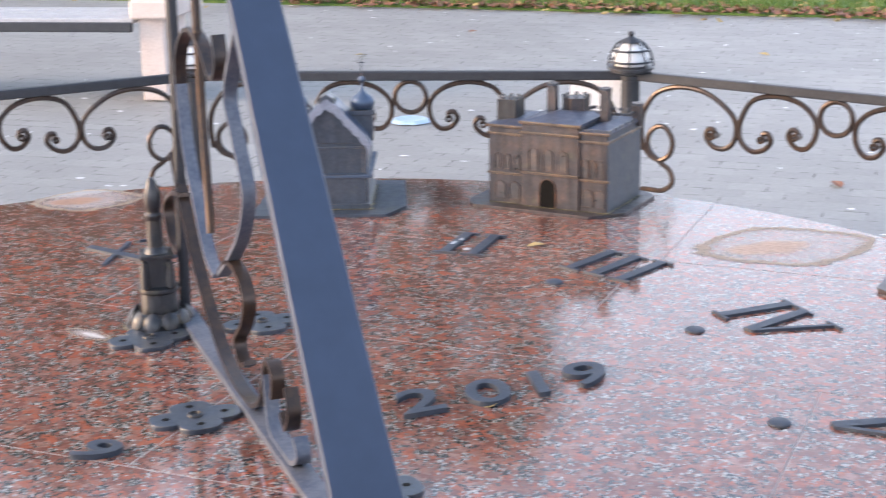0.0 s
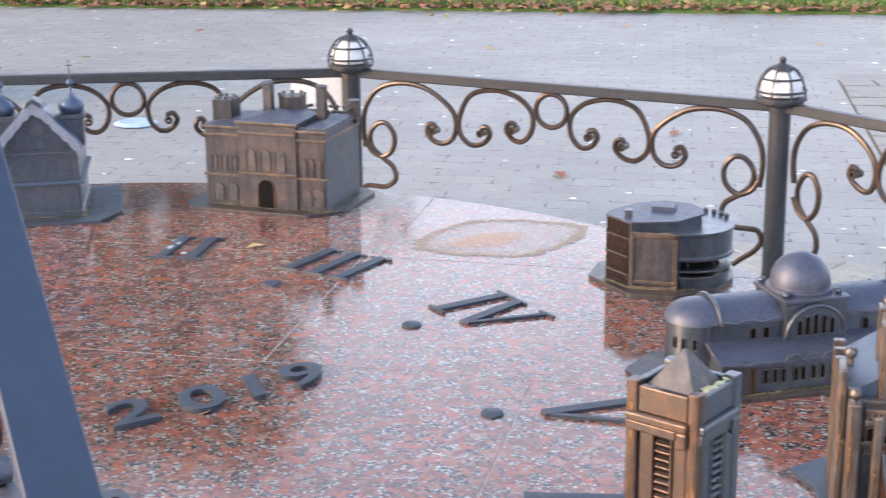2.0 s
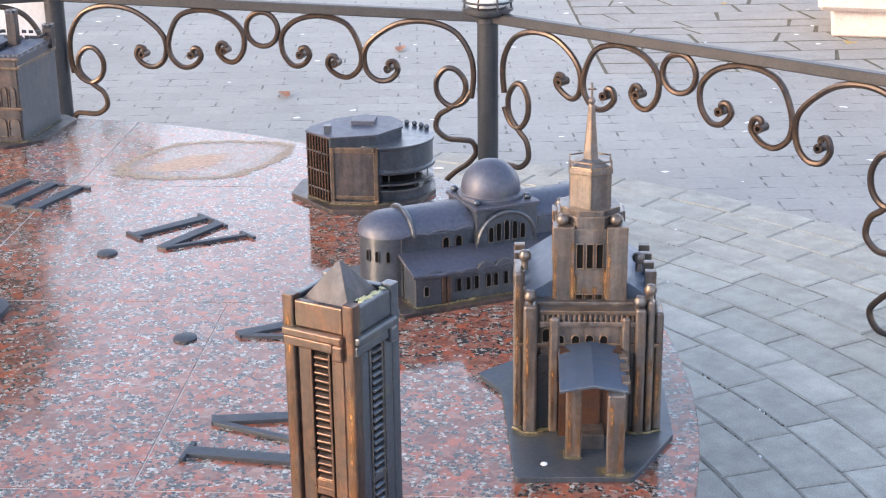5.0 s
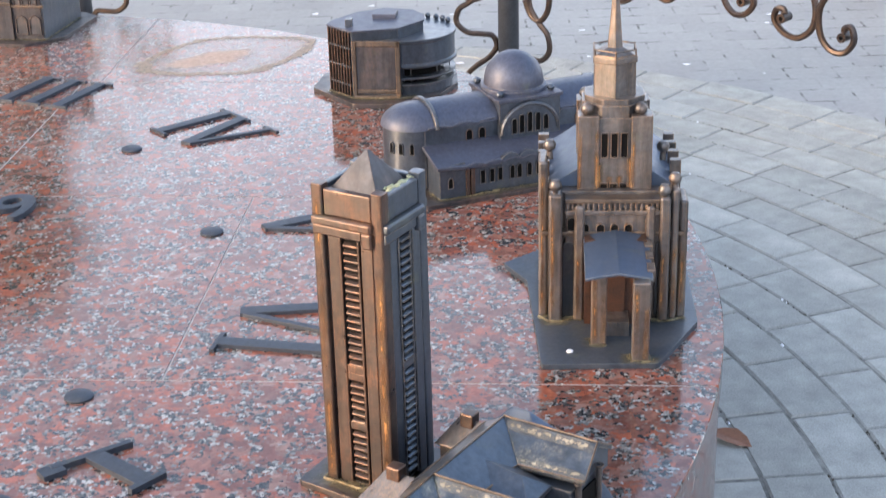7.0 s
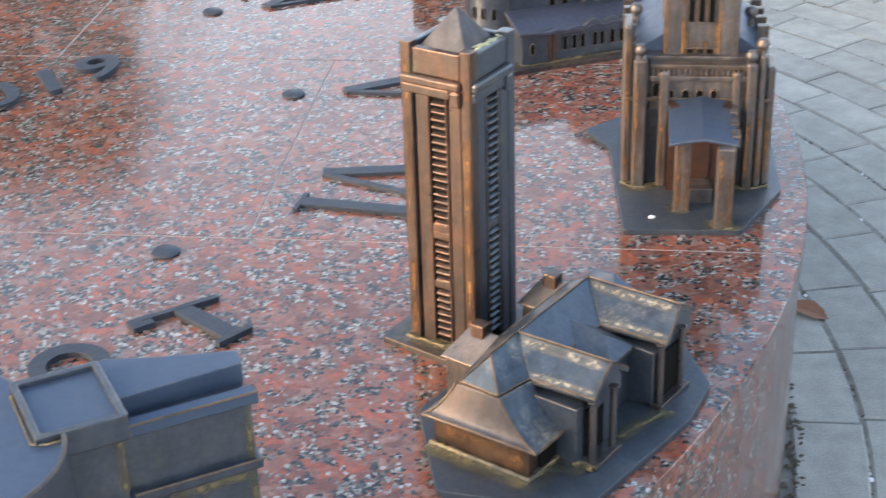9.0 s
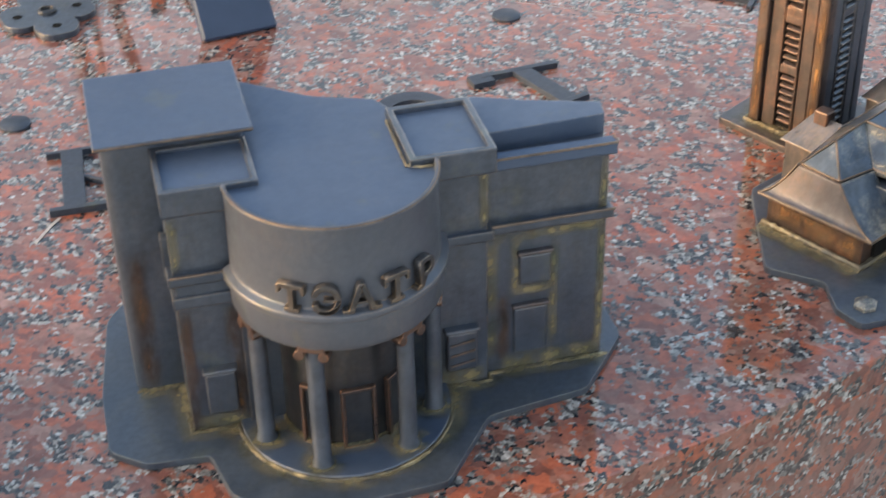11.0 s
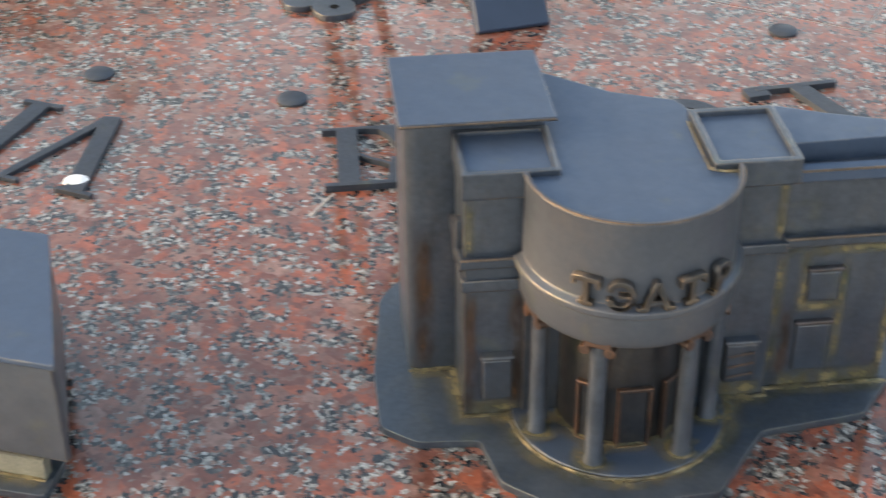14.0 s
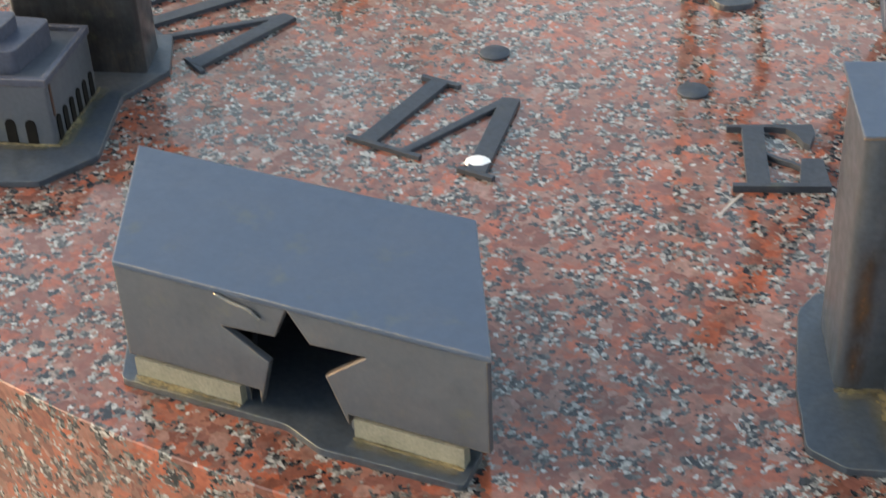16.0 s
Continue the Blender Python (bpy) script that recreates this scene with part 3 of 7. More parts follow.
def fence_post():
    th = thing("fence_post", Matrix.Identity(4), "black iron fence post with a caged white lamp on top", "fence post", "fence round the sundial")
    bm = bm_new()
    lathe(bm, [(0.031, 0), (0.031, RAIL - 0.03), (0.034, RAIL - 0.028), (0.034, RAIL - 0.012)], seg=22, cap=True)
    part("post", bm, IRON, th, smooth=True)
    bm = bm_new()
    lathe(bm, [(0.02, 0.0), (0.06, 0.0), (0.066, 0.006), (0.066, 0.012), (0.075, 0.014), (0.075, 0.02), (0.05, 0.022), (0.05, 0.036), (0.0, 0.036)], seg=24)
    part("lamp_base", bm, IRON, th, smooth=True, m=Matrix.Translation((0, 0, RAIL - 0.004)))
    z = RAIL + 0.022
    bm = bm_new()
    lathe(bm, [(0.056, 0.0), (0.06, 0.012), (0.057, 0.032), (0.046, 0.055), (0.028, 0.07), (0.0, 0.077)], seg=24)
    globe = part("globe", bm, GLASS_WHITE, th, "milky white glass globe", smooth=True, m=Matrix.Translation((0, 0, z)))
    prof = [(0.073, -0.004), (0.071, 0.02), (0.062, 0.046), (0.046, 0.068), (0.024, 0.083)]
    for k in range(8):
        a = radians(k * 45 + 10)
        bm = bm_new()
        tube(bm, [(r * math.cos(a), r * math.sin(a), z + h) for r, h in prof], 0.0032, 6)
        part("cage_rib", bm, IRON, th)
    for r, h in ((0.072, 0.014), (0.06, 0.05)):
        bm = bm_new()
        tube(bm, [(r * math.cos(2 * math.pi * i / 24), r * math.sin(2 * math.pi * i / 24), z + h) for i in range(24)], 0.0034, 6, True)
        part("cage_ring", bm, IRON, th)
    bm = bm_new()
    lathe(bm, [(0.034, 0.074), (0.03, 0.082), (0.012, 0.09), (0.008, 0.094), (0.0115, 0.101), (0.008, 0.109), (0, 0.111)], seg=16)
    part("finial", bm, IRON, th, smooth=True, m=Matrix.Translation((0, 0, z)))
    return th


def fence_panel(bend=lambda x: x, drop=lambda name, x: 1.0):
    """One panel along x from 0 to PANEL: a flat rail and, mirrored about its middle ring, wrought scrolls."""
    th = thing("scroll_fence", Matrix.Identity(4), "wrought iron fence panel of copper-brown scrolls under a black rail", "fence", "fence round the sundial")
    bm = bm_new()
    box(bm, 0.02, bend(PANEL) - 0.02, -0.014, 0.014, RAIL - 0.027, RAIL + 0.003, 0.003)
    part("rail", bm, IRON, th, "black painted flat rail")
    half = [
        ("arch_scroll", [(0.05, 0.40), (0.043, 0.47), (0.055, 0.535), (0.10, 0.595), (0.18, 0.62), (0.27, 0.61), (0.345, 0.565), (0.377, 0.52), (0.372, 0.465), (0.34, 0.437), (0.3, 0.44), (0.275, 0.468), (0.284, 0.495), (0.303, 0.492), (0.301, 0.475)]),
        ("c_scroll", [(0.468, 0.482), (0.47, 0.50), (0.488, 0.499), (0.494, 0.472), (0.465, 0.445), (0.425, 0.442), (0.392, 0.475), (0.391, 0.53), (0.43, 0.6), (0.51, 0.622), (0.59, 0.605), (0.637, 0.56), (0.638, 0.505), (0.61, 0.468), (0.575, 0.47), (0.552, 0.498), (0.562, 0.522), (0.58, 0.518), (0.578, 0.502)]),
        ("ring_scroll", [(0.05, 0.42), (0.075, 0.385), (0.115, 0.372), (0.15, 0.4), (0.156, 0.445), (0.13, 0.482), (0.095, 0.48), (0.068, 0.445), (0.075, 0.4), (0.115, 0.365), (0.15, 0.34), (0.158, 0.3), (0.125, 0.272), (0.08, 0.27), (0.048, 0.266), (0.036, 0.235), (0.06, 0.2), (0.1, 0.17), (0.13, 0.135), (0.11, 0.1), (0.07, 0.09), (0.03, 0.1)]),
    ]
    for flip in (False, True):
        for name, pts in half:
            line = [(PANEL - x if flip else x, z) for x, z in pts]
            line = smooth_line([(bend(x), 0, 0.622 - (0.622 - z) * drop(name, x)) for x, z in line], 5)
            bm = bm_new()
            tube(bm, line, 0.0087, 8)
            sc = part(name, bm, COPPER, th, smooth=True)
            ends = [line[-1]] if name == "arch_scroll" else ([line[0], line[-1]] if name == "c_scroll" else [])
            for e in ends:
                bm = bm_new()
                lathe(bm, [(0.006, -0.019), (0.0125, -0.019), (0.0125, 0.019), (0.006, 0.019), (0.006, -0.019)], seg=14)
                part("curl_end", bm, COPPER, sc, "rolled scroll end", smooth=True, m=Matrix.Translation(e) @ Matrix.Rotation(radians(90), 4, "X"))
    bm = bm_new()
    tube(bm, [(bend(PANEL / 2) + 0.052 * math.cos(2 * math.pi * i / 28), 0, 0.572 + 0.052 * math.sin(2 * math.pi * i / 28)) for i in range(28)], 0.0087, 8, True)
    part("middle_ring", bm, COPPER, th, smooth=True)
    return th


POSTS = [(2.87, -0.12), (2.5, 1.21)] + [(1.498, 2.16)] + [(R_FENCE * math.cos(radians(a)), R_FENCE * math.sin(radians(a))) for a in (86.7, 118.8, 150.2, 181.6)]
post0, panel0 = fence_post(), fence_panel()
for k, (x, y) in enumerate(POSTS):
    at = pose(x, y, 0, 0, 0, math.degrees(math.atan2(y, x)))
    if k == 0:
        post0.matrix_world = at
    else:
        copy_thing(post0, at)
for k, (q, p) in enumerate(zip(POSTS, POSTS[1:])):
    at = pose(p[0], p[1], 0, 0, 0, math.degrees(math.atan2(q[1] - p[1], q[0] - p[0])))
    if k == 0:
        panel0.matrix_world = at
    elif k == 1:   # scrolls shifted and stretched to fit the camera's view
        fence_panel(lambda x: float(np.interp(x, (0, 0.04, 0.38, 0.64, 0.702, 1.03, 1.404), (0, 0.055, 0.342, 0.6, 0.664, 1.02, 1.38))),
                    lambda name, x: 1.16 if name == "ring_scroll" else float(np.interp(x, (0.3, 0.4, 0.7, 1.0, 1.1), (0.87, 1.03, 1.04, 1.1, 1.18)))).matrix_world = at
    elif abs(math.dist(q, p) - PANEL) > 0.015:   # a wider bay
        fence_panel(lambda x, f=math.dist(q, p) / PANEL: x * f).matrix_world = at
    else:
        copy_thing(panel0, at)

# ---- bronze models on the table ----
MODELS = "bronze models round the sundial"


def model(name, x, y, rot, label, category="model building"):
    return thing(name, pose(x, y, TOP, 0, 0, rot), label, category, MODELS)


def solid(th, name, material, *boxes, label=""):
    """One part joined from boxes x0, x1, y0, y1, z0, z1."""
    bm = bm_new()
    for b in boxes:
        box(bm, *b)
    return part(name, bm, material, th, label)


def battlement(th, x0, x1, y0, y1, z, n=4, h=0.008, w=0.003):
    """A small crenellated parapet round a rectangle."""
    bm = bm_new()
    for i in range(n):
        for ya in (y0, y1 - w):
            xa = x0 + (x1 - x0) * i / n
            box(bm, xa, xa + (x1 - x0) / n * 0.6, ya, ya + w, z, z + h)
        for xa in (x0, x1 - w):
            ya = y0 + (y1 - y0) * i / n
            box(bm, xa, xa + w, ya, ya + (y1 - y0) / n * 0.6, z, z + h)
    part("battlement", bm, BRONZE, th)


def castle():
    th = model("castle_model", 0.0, 1.465, -10.6, "small bronze castle with arched windows, gate and crenellated turrets")
    base_plate(th, [(-0.025, -0.045), (0.3, -0.045), (0.37, 0.03), (0.375, 0.235), (0.33, 0.27), (-0.03, 0.27), (-0.06, 0.2), (-0.06, 0.0)], material=BRONZE_BROWN)
    solid(th, "left_wing", BRONZE_BROWN, (0.0, 0.1, 0.0, 0.2, 0.006, 0.212))
    solid(th, "right_wing", BRONZE_BROWN, (0.255, 0.331, 0.0, 0.226, 0.006, 0.212))
    # thin cooler sheet paints the shade on the brown wing's right side
    solid(th, "shaded_side_facing", BRONZE, (0.331, 0.335, 0.002, 0.226, 0.006, 0.212), label="side wall facing, darker blue-grey painted as its shade")
    solid(th, "centre_bay", BRONZE_BROWN, (0.098, 0.257, -0.006, 0.2, 0.006, 0.226))
    bm = bm_new()
    prism(bm, [(0.094, -0.011), (0.261, -0.011), (0.261, 0.19), (0.094, 0.19)], 0.226, 0.233)
    roof(bm, 0.1, 0.255, 0.0, 0.19, 0.233, 0.246, "x", 0.06, 0.06)
    part("centre_roof", bm, BRONZE_SHEET, th)
    for x0, x1, y1, n in ((-0.004, 0.1, 0.2, "left_roof"), (0.255, 0.34, 0.23, "right_roof")):
        bm = bm_new()
        prism(bm, [(x0, -0.005), (x1, -0.005), (x1, y1), (x0, y1)], 0.212, 0.217)
        roof(bm, x0 + 0.004, x1 - 0.004, 0.004, y1 - 0.004, 0.217, 0.226, "y", 0.05, 0.05)
        part(n, bm, BRONZE_SHEET, th)
    for x0, x1, z in ((-0.004, 0.1, 0.085), (-0.004, 0.1, 0.19), (0.096, 0.259, 0.095), (0.096, 0.259, 0.2), (0.255, 0.339, 0.088), (0.255, 0.339, 0.188)):
        y = -0.011 if 0.09 < x0 < 0.1 else -0.005
        solid(th, "string_course", BRONZE_RUBBED, (x0, x1, y, 0.004, z, z + 0.006))
    solid(th, "string_course", BRONZE_RUBBED, (0.334, 0.339, 0.0, 0.226, 0.19, 0.196))
    solid(th, "cornice", BRONZE_RUBBED, (0.092, 0.263, -0.0125, 0.0, 0.226, 0.2325))
    solid(th, "cornice", BRONZE_RUBBED, (-0.005, 0.0935, -0.0065, 0.0, 0.21, 0.2165))
    solid(th, "cornice", BRONZE_RUBBED, (0.2635, 0.341, -0.0065, 0.0, 0.21, 0.2165))
    for a, b in ((0.019, 0.031), (0.047, 0.059), (0.075, 0.087)):
        window(th, a, b, 0.1, 0.139, pane=BRONZE_OLD, frame_of=BRONZE_BROWN)
    for a, b in ((0.02, 0.046), (0.06, 0.087)):
        window(th, a, b, 0.02, 0.066, pane=BRONZE_OLD, frame_of=BRONZE_BROWN)
    for a, b in ((0.119, 0.143), (0.16, 0.184), (0.2, 0.224)):
        window(th, a, b, 0.106, 0.161, -0.006, pane=BRONZE_OLD, frame_of=BRONZE_BROWN)
    for a, b in ((0.266, 0.279), (0.287, 0.3), (0.308, 0.321)):
        window(th, a, b, 0.095, 0.143, pane=BRONZE_OLD, frame_of=BRONZE_BROWN)
    for a, b in ((0.265, 0.291), (0.3, 0.326)):
        window(th, a, b, 0.022, 0.066, pane=BRONZE_OLD, frame_of=BRONZE_BROWN)
    window(th, 0.149, 0.193, 0.007, 0.083, -0.006, w=0.003, proud=0.0025, name="gate")
    for x, y, r, z1, n in ((0.028, 0.075, 0.038, 0.272, 4), (0.128, 0.12, 0.016, 0.305, 4), (0.278, 0.12, 0.016, 0.302, 4), (0.333, 0.205, 0.016, 0.252, 4), (0.178, 0.16, 0.036, 0.272, 6)):
        bm = bm_new()
        pts = [(x + r * math.cos(2 * math.pi * (i + 0.5) / n), y + r * math.sin(2 * math.pi * (i + 0.5) / n)) for i in range(n)]
        prism(bm, pts, 0.2, z1)
        tower = part("turret", bm, BRONZE_BLACK if x < 0.05 else BRONZE_BROWN, th)
        m = max(n, 8)
        for i in range(m):
            bm = bm_new()
            a = 2 * math.pi * (i + 0.5) / m
            rr = r * 0.9 if n > 4 else r * 0.9 / max(abs(math.cos(a)), abs(math.sin(a))) * 0.72
            px, py = x + rr * math.cos(a), y + rr * math.sin(a)
            box(bm, px - 0.0035, px + 0.0035, py - 0.0035, py + 0.0035, z1, z1 + 0.008)
            part("merlon", bm, BRONZE, tower)
    battlement(th, 0.258, 0.338, 0.0, 0.228, 0.217, 6, 0.007)
    battlement(th, 0.2, 0.33, 0.15, 0.22, 0.232, 7)
    seam(th, [(0.0, -0.002), (0.097, -0.002), (0.097, -0.008), (0.257, -0.008), (0.257, -0.002), (0.335, -0.002), (0.337, 0.22)])


def onion(bm, x, y, z, r):
    lathe(bm, [(r * 0.7, z), (r * 1.0, z + r * 0.35), (r * 1.05, z + r * 0.7), (r * 0.85, z + r * 1.05), (r * 0.4, z + r * 1.35), (r * 0.15, z + r * 1.7), (r * 0.12, z + r * 2.4), (0, z + r * 2.4)], x, y, 16)


def cupola_church():
    th = model("church_model", -0.288, 1.323, 17, "small bronze church with a stepped gable and two onion cupolas")
    base_plate(th, [(-0.3, -0.07), (0.05, -0.07), (0.1, 0.02), (0.085, 0.3), (-0.28, 0.3)])
    solid(th, "body", BRONZE, (-0.2, 0.0, 0.0, 0.262, 0.006, 0.185))
    solid(th, "lower_storey", BRONZE, (-0.196, -0.004, -0.012, 0.02, 0.006, 0.092))
    solid(th, "cornice", BRONZE_FLAT, (-0.208, 0.012, -0.02, 0.264, 0.092, 0.1))
    solid(th, "plinth", BRONZE, (-0.206, 0.006, -0.018, 0.264, 0.006, 0.022))
    solid(th, "string_course", BRONZE, (-0.2, -0.002, -0.004, 0.002, 0.166, 0.171))
    for x in (-0.2, -0.012):
        solid(th, "pilaster", BRONZE, (x, x + 0.012, -0.006, 0.004, 0.1, 0.18))
    g = [(-0.2, 0.18), (0.002, 0.18), (0.002, 0.188), (-0.03, 0.215), (-0.06, 0.24), (-0.065, 0.255), (-0.085, 0.272), (-0.099, 0.277), (-0.113, 0.272), (-0.133, 0.255), (-0.138, 0.24), (-0.168, 0.215), (-0.2, 0.188)]
    bm = bm_new()
    slab(bm, g, -0.003, 0.1)
    part("gable", bm, BRONZE, th)
    line = [(0.012, 0.178), (0.0, 0.205), (-0.025, 0.232), (-0.05, 0.258), (-0.072, 0.284), (-0.098, 0.302), (-0.124, 0.284), (-0.146, 0.258), (-0.171, 0.232), (-0.196, 0.205), (-0.208, 0.178)]
    fine = [(a[0] + (b[0] - a[0]) * t / 4, a[1] + (b[1] - a[1]) * t / 4) for a, b in zip(line, line[1:]) for t in range(4)] + [line[-1]]
    bm = bm_new()
    slab(bm, fine + [(x * 0.97 - 0.003, z - 0.022 - 0.007 * abs(math.sin(i * 0.9))) for i, (x, z) in enumerate(fine)][::-1], -0.031, -0.0265)
    part("verge", bm, LEAD, th, "pale scalloped verge board")
    bm = bm_new()
    slab(bm, fine + [(x * 0.97 - 0.003, z - 0.008) for x, z in fine][::-1], -0.026, 0.075)
    part("roof", bm, BRONZE_FLAT, th, "scalloped blue-grey sheet roof")
    bm = bm_new()
    slab(bm, [(-0.12, 0.29), (-0.076, 0.29), (-0.08, 0.303), (-0.098, 0.314), (-0.116, 0.303)], -0.03, 0.02)
    part("ridge_cap", bm, BRONZE, th)
    solid(th, "rear_roof", BRONZE_FLAT, (-0.204, 0.004, 0.075, 0.266, 0.185, 0.192))
    for x in (-0.012, -0.184):
        solid(th, "corner_turret", BRONZE, (x - 0.028, x + 0.028, 0.03, 0.086, 0.18, 0.258), (x - 0.032, x + 0.032, 0.026, 0.09, 0.248, 0.26))
        bm = bm_new()
        onion(bm, x, 0.058, 0.258, 0.031)
        ball(bm, (x, 0.058, 0.336), 0.009)
        dome = part("cupola", bm, BRONZE_FLAT, th, smooth=True)
        bm = bm_new()
        tube(bm, [(x, 0.058, 0.34), (x, 0.058, 0.395)], 0.0014, 5)
        tube(bm, [(x - 0.009, 0.058, 0.38), (x + 0.009, 0.058, 0.38)], 0.0014, 5)
        part("cross", bm, BRONZE, dome)
    seam(th, [(-0.2, -0.02), (0.008, -0.02), (0.008, 0.25)])


def cinema():
    th = model("cinema_model", 1.109, 0.860, -7.2, "bronze model of a drum-shaped modern hall with a ribbed facade")
    base_plate(th, [(-0.105, 0.068), (0.002, -0.047), (0.098, -0.043), (0.175, 0.03), (0.205, 0.12), (0.195, 0.19), (0.14, 0.24), (-0.03, 0.24), (-0.1, 0.17)], 0.01, material=BRONZE_BROWN)
    cx, cy, r = 0.1, 0.115, 0.1
    bm = bm_new()
    lathe(bm, [(r, 0.068), (r + 0.004, 0.07), (r + 0.004, 0.076), (r, 0.078), (r, 0.122), (r + 0.003, 0.124), (r + 0.003, 0.13), (0, 0.13)], cx, cy, 48)
    part("drum", bm, BRONZE, th, smooth=True)
    # the shade below the drum is painted as a black wall
    bm = bm_new()
    lathe(bm, [(r - 0.032, 0.03), (r - 0.032, 0.068)], cx, cy, 40)
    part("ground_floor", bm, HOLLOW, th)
    bm = bm_new()
    lathe(bm, [(r - 0.006, 0.008), (r - 0.006, 0.03), (0, 0.03)], cx, cy, 40)
    part("podium", bm, BRONZE, th)
    for z in (0.03, 0.044):
        bm = bm_new()
        lathe(bm, [(r - 0.02, z), (r + 0.001, z), (r + 0.001, z + 0.004), (r - 0.02, z + 0.004)], cx, cy, 40)
        part("terrace_ring", bm, BRONZE, th, smooth=True)
    bm = bm_new()
    for k in range(4):
        a = radians(-80 + k * 40)
        tube(bm, [(cx + (r - 0.012) * math.cos(a), cy + (r - 0.012) * math.sin(a), 0.008), (cx + (r - 0.012) * math.cos(a), cy + (r - 0.012) * math.sin(a), 0.068)], 0.0014, 4)
    part("slender_columns", bm, BRONZE, th)
    bm = bm_new()
    prism(bm, [(-0.064, 0.056), (-0.006, 0.004), (0.095, 0.0), (0.1, 0.03), (0.09, 0.17), (0.04, 0.19), (-0.03, 0.15), (-0.06, 0.1)], 0.008, 0.128)
    part("stage_block", bm, BRONZE, th)
    bm = bm_new()
    prism(bm, [(-0.064, 0.056), (-0.004, 0.002), (0.09, 0.03), (0.135, 0.1), (0.13, 0.14), (0.1, 0.18), (0.042, 0.195), (-0.015, 0.158), (-0.058, 0.09)], 0.128, 0.15)
    part("attic", bm, BRONZE, th)
    bm = bm_new()
    prism(bm, [(-0.067, 0.056), (-0.004, -0.002), (0.092, 0.028), (0.138, 0.1), (0.133, 0.142), (0.102, 0.183), (0.042, 0.198), (-0.017, 0.161), (-0.061, 0.09)], 0.15, 0.154)
    part("flat_roof", bm, BRONZE_SHEET, th)
    solid(th, "roof_hatch", BRONZE_SHEET, (0.025, 0.075, 0.105, 0.15, 0.152, 0.163))
    solid(th, "roof_vent", BRONZE, (-0.022, -0.008, 0.034, 0.05, 0.152, 0.17))
    bm = bm_new()
    box(bm, -0.004, 0.004, -0.006, 0.006, 0.01, 0.133)
    box(bm, 0.088, 0.097, -0.004, 0.004, 0.01, 0.133)
    box(bm, 0.0, 0.095, -0.004, 0.002, 0.122, 0.133)
    box(bm, 0.0, 0.095, -0.004, 0.002, 0.02, 0.028)
    box(bm, 0.0, 0.095, -0.008, 0.002, 0.008, 0.016)
    part("front_panel_frame", bm, BRONZE_RUBBED, th)
    solid(th, "front_panel", BRONZE_BROWN, (0.004, 0.088, -0.0025, 0.001, 0.028, 0.122), label="smooth brown-grey panel")
    d = Vector((0.058, -0.052, 0)).normalized()
    nn = Vector((-0.052, -0.058, 0)).normalized()
    p0 = Vector((-0.064, 0.056, 0))
    for k in range(8):
        p = p0 + d * (0.006 + k * 0.0098) + nn * 0.004
        bm = bm_new()
        tube(bm, [p + Vector((0, 0, 0.01)), p + Vector((0, 0, 0.15))], 0.0017, 4)
        part("fin", bm, BRONZE_WARM, th)
    for z in (0.035, 0.075, 0.115):
        bm = bm_new()
        tube(bm, [p0 + nn * 0.003 + Vector((0, 0, z)), p0 + d * 0.078 + nn * 0.003 + Vector((0, 0, z))], 0.002, 4)
        part("floor_band", bm, BRONZE, th)
    # a black slab paints the shade between the fins
    bm = bm_new()
    slab(bm, [(0.0, 0.012), (0.07, 0.012), (0.07, 0.148), (0.0, 0.148)], -0.001, 0.001)
    part("recess", bm, HOLLOW, th, m=Matrix.Translation(p0 + d * 0.004 + nn * 0.001) @ Matrix.Rotation(math.atan2(d.y, d.x), 4, "Z"))
    seam(th, [(-0.066, 0.052), (-0.004, -0.008), (0.098, -0.006), (0.13, 0.012)], 0.0035, 0.011)
    for k in range(4):
        a = radians(35 + k * 12)
        bm = bm_new()
        ball(bm, (cx + r * 0.98 * math.cos(a), cy + r * 0.98 * math.sin(a), 0.135), 0.006)
        part("roof_figure", bm, BRONZE, th)


